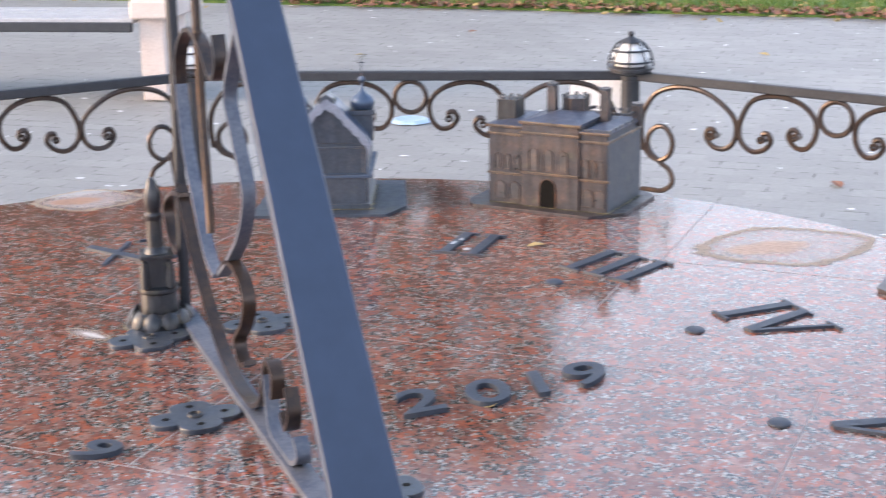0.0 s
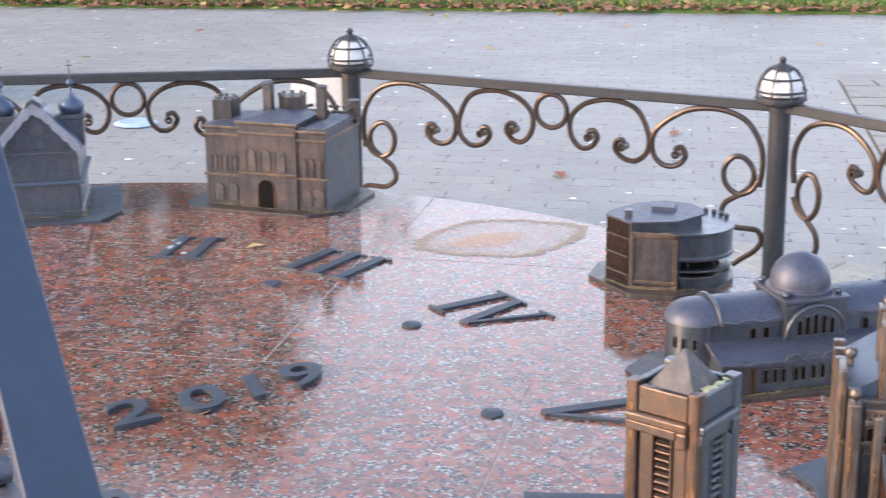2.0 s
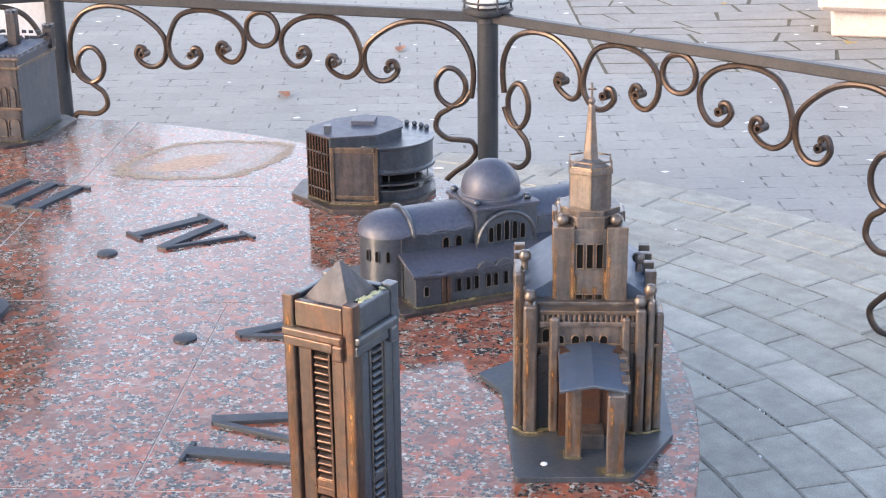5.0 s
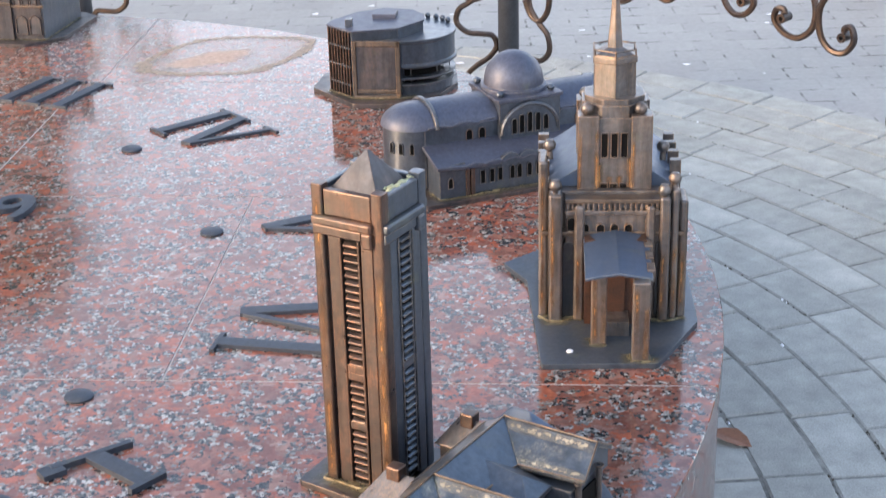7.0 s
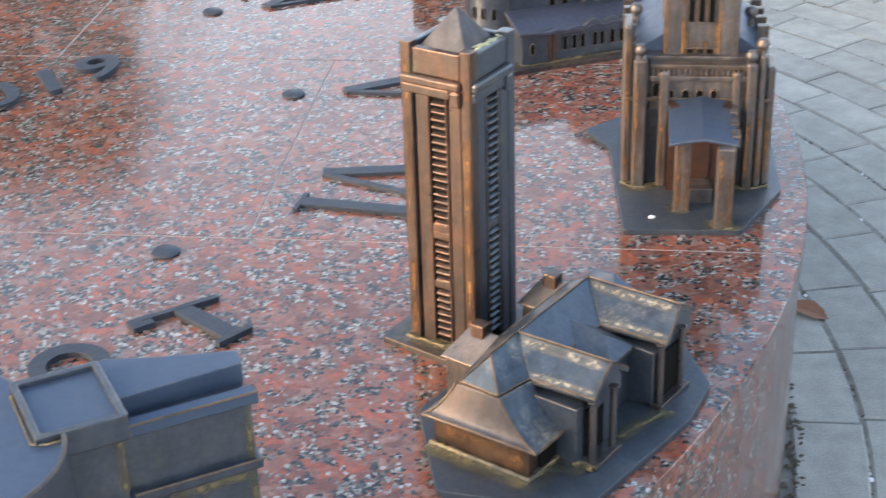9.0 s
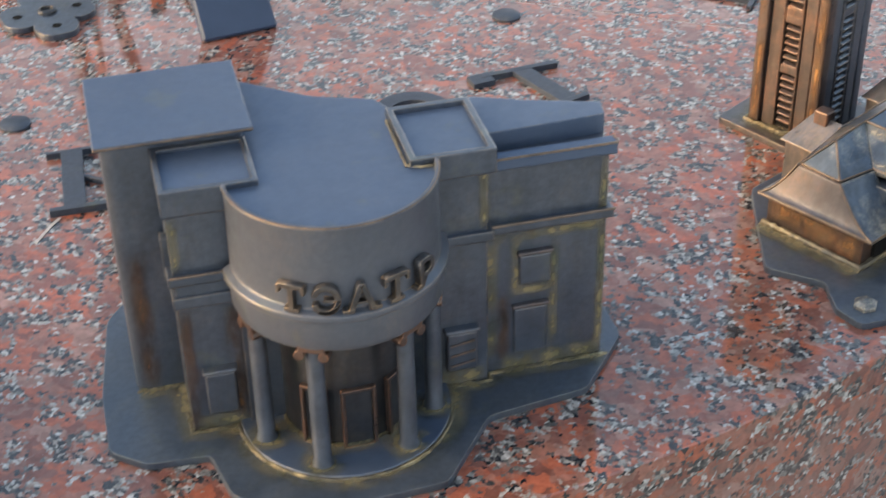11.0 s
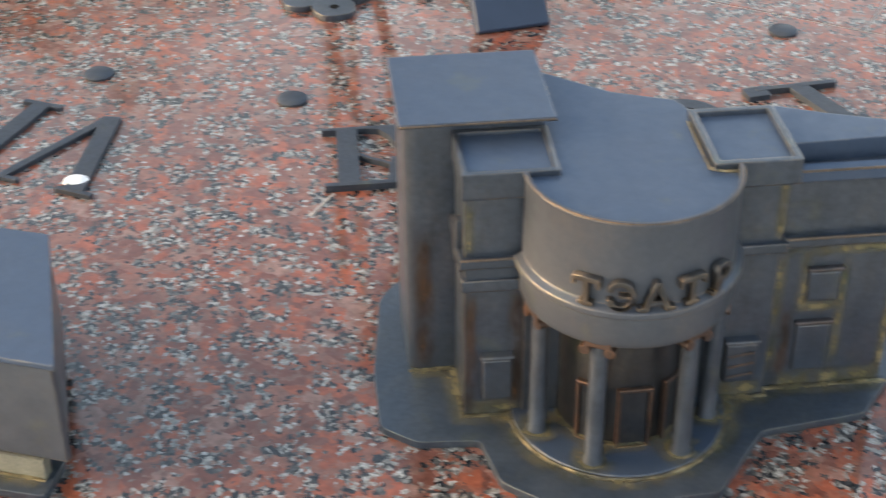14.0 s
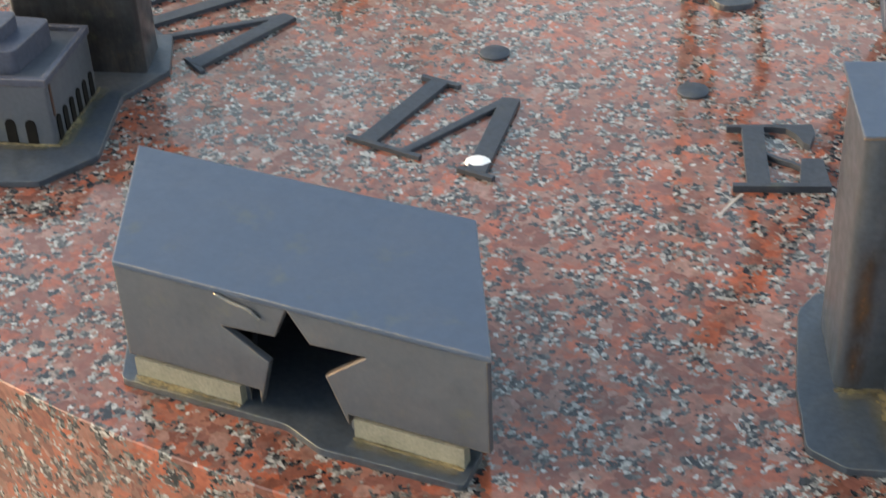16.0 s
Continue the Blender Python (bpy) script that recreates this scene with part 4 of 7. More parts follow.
def tower():
    th = model("tower_model", 1.134, -0.672, -31, "tall bronze tower block with louvred window strips and a pyramid cap")
    s = 0.095
    base_plate(th, [(-0.03, -0.02), (0.1, -0.03), (0.13, 0.03), (0.12, 0.12), (0.02, 0.13), (-0.03, 0.06)], material=BRONZE_BROWN)
    solid(th, "shaft", BRONZE_OLD, (0.006, s - 0.006, 0.006, s - 0.006, 0.006, 0.375))
    # front piers take the warm bronze, as if lit by the sun
    for x in (0.0, s - 0.015):
        for y in (0.0, s - 0.015):
            pillar(th, "corner_pier", BRONZE_WARM if y == 0 else BRONZE, [(x, y), (x + 0.015, y), (x + 0.015, y + 0.015), (x, y + 0.015)], 0.006, 0.392, 0.0022, "tall rubbed corner pier, the front pair coloured as sunlit")
    bm = bm_new()
    prism(bm, [(0.012, 0.012), (s - 0.012, 0.012), (s - 0.012, s - 0.012), (0.012, s - 0.012)], 0.375, 0.382)
    part("roof_deck", bm, BRONZE_OLD, th)
    bm = bm_new()
    prism(bm, [(0.016, 0.016), (s - 0.016, 0.016), (s - 0.016, s - 0.016), (0.016, s - 0.016)], 0.382, 0.424, 0.05)
    part("pyramid_cap", bm, BRONZE_BROWN, th)
    for k in range(4):
        m = Matrix.Translation((s / 2, s / 2, 0)) @ Matrix.Rotation(radians(90 * k), 4, "Z") @ Matrix.Translation((-s / 2, -s / 2, 0))
        # sunlight on the front and shade elsewhere are put into the bronze colour
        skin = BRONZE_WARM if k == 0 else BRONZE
        bm = bm_new()
        box(bm, 0.016, s - 0.016, 0.0015, 0.01, 0.356, 0.387, 0.001)
        part("parapet", bm, skin, th, m=m)
        bm = bm_new()
        box(bm, 0.016, s - 0.016, 0.001, 0.0055, 0.332, 0.352)
        part("frieze", bm, skin, th, m=m)
        # a lintel whose ends turn down over the grooves
        bm = bm_new()
        box(bm, 0.002, s - 0.013, -0.0065, 0.004, 0.345, 0.356, 0.002)
        box(bm, s - 0.026, s - 0.013, -0.006, 0.004, 0.326, 0.3445, 0.0015)
        box(bm, 0.002, s - 0.0275, -0.003, 0.004, 0.333, 0.3445, 0.001)
        part("lintel", bm, skin, th, "rubbed lintel with a turned-down end, sun-toned on the front", m=m)
        bm = bm_new()
        box(bm, 0.018, 0.034, 0.003, 0.0075, 0.008, 0.332, 0.0008)
        part("side_panel", bm, skin, th, m=m)
        bm = bm_new()
        box(bm, 0.0635, s - 0.0155, 0.001, 0.0075, 0.008, 0.332, 0.0008)
        part("side_panel", bm, skin, th, m=m)
        # black backing paints the shade between the louvres
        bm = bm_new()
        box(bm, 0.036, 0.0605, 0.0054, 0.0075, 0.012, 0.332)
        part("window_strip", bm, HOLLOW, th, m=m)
        for x, w in ((0.034, 0.0022), (0.0585, 0.0024)):
            bm = bm_new()
            box(bm, x, x + w, 0.0015, 0.008, 0.012, 0.332)
            part("mullion", bm, skin, th, m=m)
        solid_rows = (7, 14, 15) if k == 0 else (15,)
        for row in range(33):
            z = 0.02 + row * 0.0094
            bm = bm_new()
            if row in solid_rows:
                box(bm, 0.0365, 0.0585, 0.0022, 0.007, z, z + 0.0094)
                part("spandrel", bm, skin, th, m=m)
                continue
            prof = [(0.0062, z + 0.0056), (0.0012, z + 0.0024), (0.0012, z + 0.0006), (0.0062, z + 0.003)]
            a, b = [bm.verts.new((0.0395, y, q)) for y, q in prof], [bm.verts.new((0.0585, y, q)) for y, q in prof]
            bm.faces.new(a)
            bm.faces.new(b[::-1])
            for i in range(4):
                bm.faces.new((a[i], b[i], b[(i + 1) % 4], a[(i + 1) % 4]))
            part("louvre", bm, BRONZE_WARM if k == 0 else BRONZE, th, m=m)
    seam(th, [(-0.004, 0.05), (-0.003, -0.003), (0.05, -0.004), (s + 0.002, -0.003), (s + 0.003, 0.05)], 0.0038, 0.01)
    # amber streaks on the front piers only
    for x, z0, z1, w in ((0.008, 0.01, 0.12, 0.006), (0.087, 0.01, 0.3, 0.0065), (0.0075, 0.15, 0.38, 0.005)):
        stain(th, between((x, -0.0006, z0), (x, -0.0006, z1), 12), Vector((1, 0, 0)), w, AMBER, "amber_tint", "amber streak on the corner pier")
    rd = random.Random(8)
    for k in range(26):
        lump = bm_new()
        t = k / 25
        ball(lump, (s - 0.009 - 0.012 * rd.random() ** 2, 0.012 + 0.073 * t, 0.3835 + 0.004 * rd.random()), rd.uniform(0.002, 0.0058), rd.uniform(0.3, 0.6), 7)
        part("lichen", lump, LICHEN, th, "pale yellow-green lichen crust")


def spire_church():
    th = model("spire_church_model", 1.424, -0.25, -4, "tall bronze cathedral model with stepped buttressed tower and thin spire")
    base_plate(th, [(0.0, -0.14), (0.162, -0.134), (0.228, 0.0), (0.228, 0.25), (0.0, 0.27), (-0.06, 0.212), (-0.022, 0.144)])
    solid(th, "nave", BRONZE_TAUPE, (0.01, 0.195, 0.03, 0.24, 0.006, 0.2))
    solid(th, "front_wall", BRONZE_TAUPE, (0.035, 0.17, 0.015, 0.05, 0.006, 0.192))
    bm = bm_new()
    roof(bm, 0.01, 0.195, 0.05, 0.245, 0.2, 0.26, "y")
    part("nave_roof", bm, BRONZE_FLAT, th)
    for x0, x1, z1, y0 in ((-0.004, 0.009, 0.248, 0.02), (0.0105, 0.03, 0.205, 0.0), (0.047, 0.062, 0.186, 0.004), (0.15, 0.163, 0.186, 0.004), (0.169, 0.184, 0.2, 0.002), (0.186, 0.1965, 0.21, 0.008), (0.198, 0.21, 0.19, 0.016)):
        bm = bm_new()
        box(bm, x0, x1, y0, 0.07, 0.006, z1, 0.003)
        butt = part("buttress", bm, BRONZE_TAUPE, th)
        amber = (AMBER, "amber_tint", "amber patina on the buttress")
        stain(butt, between((x0 + 0.0052, y0 - 0.0006, 0.012), (x0 + 0.0055, y0 - 0.0006, z1 * (0.95 if x0 < 0.03 else 0.6))), Vector((1, 0, 0)), 0.0042, *amber)
        stain(butt, between((x0 - 0.0006, y0 + 0.008, 0.012), (x0 - 0.0006, y0 + 0.008, z1 * 0.9)), Vector((0, 1, 0)), 0.005, *amber)
    for x in (0.196, 0.004):
        for k in range(4):
            y = 0.09 + k * 0.045
            bm = bm_new()
            box(bm, x - 0.008, x + 0.008, y, y + 0.012, 0.006, 0.225 - 0.002 * k)
            part("side_buttress", bm, BRONZE_TAUPE, th)
    for x0, x1, z, h in ((0.0, 0.205, 0.138, 0.006), (0.034, 0.172, 0.19, 0.006)):
        solid(th, "string_course", BRONZE_RUBBED, (x0, x1, 0.006 if z > 0.15 else 0.012, 0.03, z, z + h))
    bm = bm_new()
    for k in range(18):
        x = 0.036 + k * 0.0075
        box(bm, x, x + 0.0035, 0.008, 0.014, 0.178, 0.192)
    part("balustrade", bm, BRONZE_TAUPE, th)
    solid(th, "string_course", BRONZE_TAUPE, (0.034, 0.172, 0.006, 0.016, 0.172, 0.179))
    for a in (0.058, 0.08, 0.1, 0.12):
        window(th, a, a + 0.01, 0.142, 0.156, 0.014, w=0.0015, frame_of=BRONZE_TAUPE)
    for a in (0.038, 0.15):
        window(th, a, a + 0.012, 0.146, 0.166, 0.014, w=0.0015, frame_of=BRONZE_TAUPE)
    # dark slabs on the wall paint the shade of two niches
    for a, b in ((0.03, 0.048), (0.1635, 0.1715)):
        bm = bm_new()
        slab(bm, arch(a, b, 0.01, 0.128), 0.012, 0.017)
        part("niche_shade", bm, BRONZE_BLACK, th)
    # the tower
    x0, x1, y0, y1 = 0.052, 0.158, 0.04, 0.146
    solid(th, "tower", BRONZE_TAUPE, (x0 + 0.004, x1 - 0.004, y0 + 0.004, y1 - 0.004, 0.19, 0.305))
    for x in (x0, x1 - 0.03):
        for y in (y0, y1 - 0.03):
            solid(th, "corner_pier", BRONZE_TAUPE, (x, x + 0.03, y, y + 0.03, 0.188, 0.309))
            bm = bm_new()
            ball(bm, (x + 0.013, y + 0.013, 0.317), 0.0095, 0.95)
            part("finial_ball", bm, BRONZE_TAUPE, th, smooth=True)
    for a in (0.086, 0.1, 0.114):
        window(th, a, a + 0.0085, 0.247, 0.283, y0 + 0.004, flat=True, w=0.0012, frame_of=BRONZE_TAUPE)
        window(th, a - 0.001, a + 0.0085, 0.192, 0.207, y0 + 0.004, flat=True, w=0.001, frame_of=BRONZE_TAUPE)
    side = Matrix.Translation((x0, y1, 0)) @ Matrix.Rotation(radians(-90), 4, "Z")
    for a in (0.036, 0.049, 0.062):
        window(th, a, a + 0.0085, 0.247, 0.283, 0.004, m=side, flat=True, w=0.0012, frame_of=BRONZE_TAUPE)
    cx, cy = 0.105, 0.093

    def octo(r, z0, z1, top=1.0, n=8, name="drum", material=BRONZE_TAUPE):
        bm = bm_new()
        prism(bm, [(cx + r * math.cos(2 * math.pi * (i + 0.5) / n), cy + r * math.sin(2 * math.pi * (i + 0.5) / n)) for i in range(n)], z0, z1, top)
        return part(name, bm, material, th)

    octo(0.05, 0.303, 0.322, name="drum_base")
    octo(0.046, 0.318, 0.33, name="drum_base")
    octo(0.034, 0.325, 0.38, n=6, name="lantern", material=BRONZE_TAUPE)
    octo(0.036, 0.378, 0.387, n=6, name="lantern_cornice", material=BRONZE_TAUPE)
    octo(0.033, 0.387, 0.397, 0.4, 6, "lantern_roof", BRONZE_TAUPE)
    octo(0.0125, 0.392, 0.475, 0.4, 6, "spire", BRONZE_TAUPE)
    bm = bm_new()
    ball(bm, (cx, cy, 0.48), 0.0055)
    tube(bm, [(cx, cy, 0.482), (cx, cy, 0.506)], 0.0018, 5)
    tube(bm, [(cx - 0.006, cy, 0.497), (cx + 0.006, cy, 0.497)], 0.0018, 5)
    part("spire_cross", bm, BRONZE_TAUPE, th)
    bm = bm_new()
    tube(bm, [(cx + 0.0335 * math.cos(2 * math.pi * i / 6 + 0.5236), cy + 0.0335 * math.sin(2 * math.pi * i / 6 + 0.5236), 0.396) for i in range(6)], 0.0013, 5, True)
    for k in range(6):
        a = 2 * math.pi * (k + 0.5) / 6
        tube(bm, [(cx + 0.0335 * math.cos(a), cy + 0.0335 * math.sin(a), 0.38), (cx + 0.0335 * math.cos(a), cy + 0.0335 * math.sin(a), 0.398)], 0.0012, 5)
    part("gallery_rail", bm, BRONZE_TAUPE, th)
    for x, y, z in ((0.012, 0.05, 0.255), (0.02, 0.01, 0.208), (0.19, 0.02, 0.215), (0.178, 0.1, 0.235), (0.175, 0.012, 0.2)):
        bm = bm_new()
        lathe(bm, [(0.005, z - 0.012), (0.004, z), (0.0085, z + 0.004), (0.0095, z + 0.01), (0.006, z + 0.016), (0.0, z + 0.018)], x, y, 12)
        part("finial_ball", bm, BRONZE_TAUPE, th, smooth=True)
    for x, z0, z1 in ((0.0835, 0.19, 0.24), (0.127, 0.19, 0.25), (0.0975, 0.19, 0.22), (0.112, 0.19, 0.22)):
        stain(th, between((x, 0.0434, z0), (x, 0.0434, z1)), Vector((1, 0, 0)), 0.006, AMBER, "amber_tint", "amber patina in the recess of the tower")
    for x in (0.079, 0.131, 0.055):
        stain(th, between((x, 0.0394, 0.192), (x, 0.0394, 0.29)), Vector((1, 0, 0)), 0.004, AMBER, "amber_tint", "amber streak on the corner pier")
    stain(th, between((0.033, 0.0143, 0.02), (0.047, 0.0143, 0.02)), Vector((0, 0, 1)), 0.014, AMBER, "amber_tint", "amber patina at the foot of the wall")
    # porch
    for x0, x1, y0 in ((0.07, 0.092, -0.078), (0.125, 0.149, -0.128)):
        bm = bm_new()
        box(bm, x0, x1, y0, y0 + 0.02, 0.006, 0.126, 0.0015)
        pier = part("porch_pier", bm, BRONZE_TAUPE, th, "brown rubbed porch pier")
        for x, hi in ((x0 + 0.005, 0.12), (x1 - 0.005, 0.09)):
            stain(pier, between((x, y0 - 0.0006, 0.009), (x, y0 - 0.0006, hi)), Vector((1, 0, 0)), 0.005, AMBER, "amber_tint", "amber patina on the pier")
    # porch wall and door are a darker red-brown than the piers
    solid(th, "porch_wall", RED_BROWN, (0.062, 0.15, -0.01, 0.02, 0.006, 0.14))
    bm = bm_new()
    slab(bm, arch(0.088, 0.12, 0.008, 0.118, flat=True), -0.014, -0.008)
    part("porch_door", bm, RED_BROWN, th, "reddish brown doorway recess")
    solid(th, "porch_step", BRONZE_TAUPE, (0.085, 0.125, -0.05, -0.01, 0.006, 0.03))
    bm = bm_new()
    curve = [(0.06 + 0.093 * k / 8, 0.0075 * math.sin(math.pi * k / 8) + (0.0015 if k == 4 else 0.0)) for k in range(9)]
    rows = [[bm.verts.new((x, y, z + rise - down)) for x, rise in curve] for y, z in ((-0.114, 0.126), (0.014, 0.138)) for down in (0.0, 0.004)]
    for k in range(8):
        bm.faces.new((rows[0][k], rows[0][k + 1], rows[2][k + 1], rows[2][k]))
        bm.faces.new((rows[1][k + 1], rows[1][k], rows[3][k], rows[3][k + 1]))
        bm.faces.new((rows[0][k + 1], rows[0][k], rows[1][k], rows[1][k + 1]))
        bm.faces.new((rows[2][k], rows[2][k + 1], rows[3][k + 1], rows[3][k]))
    for k in (0, 8):
        bm.faces.new((rows[0][k], rows[2][k], rows[3][k], rows[1][k]))
    part("porch_roof", bm, BRONZE_FLAT, th, "blue-grey sheet porch roof")
    for k, y in enumerate((-0.095, -0.06, -0.025)):
        solid(th, "porch_gablet", BRONZE_TAUPE, (0.146, 0.157, y, y + 0.024, 0.114, 0.132 + 0.003 * k))
    seam(th, [(-0.004, 0.016), (0.011, -0.002), (0.03, -0.003), (0.036, 0.012), (0.062, 0.01)], 0.0042)
    seam(th, [(0.15, 0.01), (0.172, 0.0), (0.186, 0.0), (0.21, 0.014)], 0.003)
    seam(th, [(0.069, -0.058), (0.069, -0.079), (0.093, -0.079)], 0.0028)
    seam(th, [(0.124, -0.108), (0.124, -0.129), (0.15, -0.129), (0.15, -0.108)], 0.0032)
    seam(th, [(0.052, 0.041), (0.105, 0.041), (0.158, 0.041)], 0.0024, 0.193)
    bm = bm_new()
    ball(bm, (0.04, -0.1, 0.009), 0.005, 0.4, 8)
    part("drop", bm, PAPER, th, "small white spot of bird droppings")


def cathedral():
    th = model("dome_cathedral_model", 1.326, 0.270, 22.3, "bronze cathedral model with one large dome and a rounded apse")
    base_plate(th, [(-0.15, 0.05), (-0.08, -0.022), (0.33, -0.022), (0.36, 0.02), (0.36, 0.24), (-0.08, 0.25), (-0.16, 0.18)], material=BRONZE_BROWN)
    # nave and apse, lying along x
    cy, r = 0.115, 0.055
    bm = bm_new()
    box(bm, -0.05, 0.33, cy - r, cy + r, 0.006, 0.118)
    lathe(bm, [(r, 0.006), (r, 0.118)], -0.05, cy, 20, 90, 270)
    part("nave", bm, BRONZE, th, smooth=True)
    bm = bm_new()
    prof = [(-(r + 0.004), 0.118)] + [((r + 0.004) * math.cos(math.pi - math.pi * i / 12), 0.118 + 0.036 * math.sin(math.pi * i / 12)) for i in range(13)]
    rows = [[bm.verts.new((x, cy + a, z)) for a, z in prof[1:]] for x in (-0.05, 0.335)]
    for i in range(12):
        bm.faces.new((rows[0][i], rows[0][i + 1], rows[1][i + 1], rows[1][i]))
    lathe(bm, [((r + 0.004) * math.cos(math.pi / 2 * i / 6), 0.118 + 0.036 * math.sin(math.pi / 2 * i / 6)) for i in range(7)], -0.05, cy, 20, 90, 270)
    part("vaulted_roof", bm, BRONZE_SHEET, th, smooth=True)
    bm = bm_new()
    tube(bm, [(-0.028, cy - (r + 0.005) * math.cos(math.pi * i / 14), 0.118 + 0.039 * math.sin(math.pi * i / 14)) for i in range(15)], 0.0045, 6)
    part("roof_rib", bm, BRONZE, th)
    for k in range(3):
        a = radians(205 + k * 20)
        m = Matrix.Translation((-0.05 + r * math.cos(a), cy + r * math.sin(a), 0)) @ Matrix.Rotation(a + math.pi / 2, 4, "Z")
        window(th, -0.003, 0.003, 0.075, 0.095, 0.0, m=m, w=0.001, frame_of=BRONZE)
    # aisle with its lean-to roof
    solid(th, "aisle", BRONZE, (-0.045, 0.33, 0.0, 0.07, 0.006, 0.062))
    solid(th, "aisle_porch", BRONZE, (-0.05, 0.0, -0.004, 0.05, 0.006, 0.07))
    bm = bm_new()
    v = [(-0.056, -0.01, 0.07), (0.0, -0.01, 0.066), (0.335, -0.008, 0.066), (0.335, 0.062, 0.088), (-0.056, 0.062, 0.09)]
    a = [bm.verts.new(p) for p in v]
    b = [bm.verts.new((x, y, z - 0.006)) for x, y, z in v]
    bm.faces.new(a)
    bm.faces.new(b[::-1])
    for i in range(5):
        bm.faces.new((a[i], b[i], b[(i + 1) % 5], a[(i + 1) % 5]))
    part("aisle_roof", bm, BRONZE_SHEET, th, "blue-grey lean-to roof")
    for k, x in enumerate((0.085, 0.12, 0.155, 0.19)):
        bm = bm_new()
        lathe(bm, [(0.0, -0.004), (0.02, -0.004), (0.02, 0.004), (0.0, 0.004)], seg=12, a0=0, a1=180)
        part("eave_arch", bm, BRONZE, th, m=Matrix.Translation((x, -0.006, 0.058)) @ Matrix.Rotation(radians(90), 4, "X"))
    for x in (0.03, 0.048, 0.064, 0.088, 0.102, 0.122, 0.14, 0.16, 0.178, 0.196):
        window(th, x, x + 0.008, 0.026, 0.05, 0.0, w=0.0012, frame_of=BRONZE, flat=x < 0.08)
    for x in (-0.034,):
        window(th, x, x + 0.008, 0.028, 0.046, -0.004, w=0.0012, frame_of=BRONZE)
    for x in (0.0, 0.01):
        solid(th, "pilaster", BRONZE_WARM, (x, x + 0.007, -0.006, 0.004, 0.006, 0.062))
    for x0, x1, y, z, swell, name in ((0.0, 0.33, -0.0085, 0.064, 0.004, "aisle_eave"), (-0.045, 0.085, cy - r - 0.0045, 0.119, 0.0045, "nave_eave"), (0.217, 0.335, cy - r - 0.0045, 0.119, 0.0045, "nave_eave")):
        bm = bm_new()
        k = int((x1 - x0) / 0.004)
        period = 0.052 if name == "nave_eave" else 0.036
        tube(bm, [(x0 + (x1 - x0) * i / k, y, z + swell * abs(math.sin(math.pi * (x0 + (x1 - x0) * i / k) / period))) for i in range(k + 1)], 0.0024, 5)
        part(name, bm, BRONZE_SHEET, th, "scalloped eave")
    # crossing, arched front and dome
    solid(th, "crossing", BRONZE, (0.092, 0.213, 0.05, 0.174, 0.006, 0.152))
    solid(th, "crossing_cornice", BRONZE_SHEET, (0.088, 0.217, 0.046, 0.178, 0.15, 0.156))
    g = [(0.09, 0.08), (0.21, 0.08)] + [(0.15 + 0.06 * math.cos(math.pi * i / 12), 0.092 + 0.054 * math.sin(math.pi * i / 12)) for i in range(13)]
    bm = bm_new()
    slab(bm, g, 0.044, 0.052)
    part("great_arch", bm, BRONZE, th)
    bm = bm_new()
    tube(bm, [(0.15 + 0.056 * math.cos(math.pi * i / 16), 0.044, 0.092 + 0.052 * math.sin(math.pi * i / 16)) for i in range(17)], 0.004, 6)
    part("arch_moulding", bm, BRONZE, th)
    for i, x in enumerate((0.113, 0.128, 0.144, 0.16, 0.176)):
        window(th, x, x + 0.009, 0.092, 0.112 + (0.008, 0.014, 0.017, 0.014, 0.008)[i], 0.044, w=0.0012, frame_of=BRONZE)
    for x in (0.03, 0.055, 0.25, 0.285):
        window(th, x, x + 0.011, 0.086, 0.108, cy - r, w=0.0014, frame_of=BRONZE_BROWN)
    bm = bm_new()
    dcx, dcy, dr = 0.152, 0.118, 0.055
    lathe(bm, [(dr + 0.006, 0.155), (dr + 0.006, 0.162), (dr, 0.164)] + [(dr * math.cos(math.pi / 2 * i / 9), 0.168 + dr * 1.02 * math.sin(math.pi / 2 * i / 9)) for i in range(10)], dcx, dcy, 36)
    part("dome", bm, BRONZE_SHEET, th, "smooth grey dome", smooth=True)
    for sx, sy in ((-1, -1), (1, -1), (1, 1), (-1, 1)):
        bm = bm_new()
        ball(bm, (dcx + sx * 0.051, dcy + sy * 0.05, 0.161), 0.0075, 0.8, 8)
        part("corner_boss", bm, BRONZE, th, smooth=True)
    solid(th, "west_end", BRONZE, (0.325, 0.345, 0.05, 0.18, 0.006, 0.14))
    bm = bm_new()
    lathe(bm, [(0.02, 0.14), (0.018, 0.15), (0.008, 0.157), (0, 0.158)], 0.325, 0.115, 16)
    tube(bm, [(0.325, 0.115, 0.155), (0.325, 0.115, 0.2)], 0.0016, 5)
    tube(bm, [(0.317, 0.115, 0.19), (0.333, 0.115, 0.19)], 0.0016, 5)
    part("small_cupola", bm, BRONZE, th, smooth=True)
    seam(th, [(-0.046, 0.046), (-0.05, -0.006), (0.0, -0.006), (0.33, -0.004)], 0.0022)


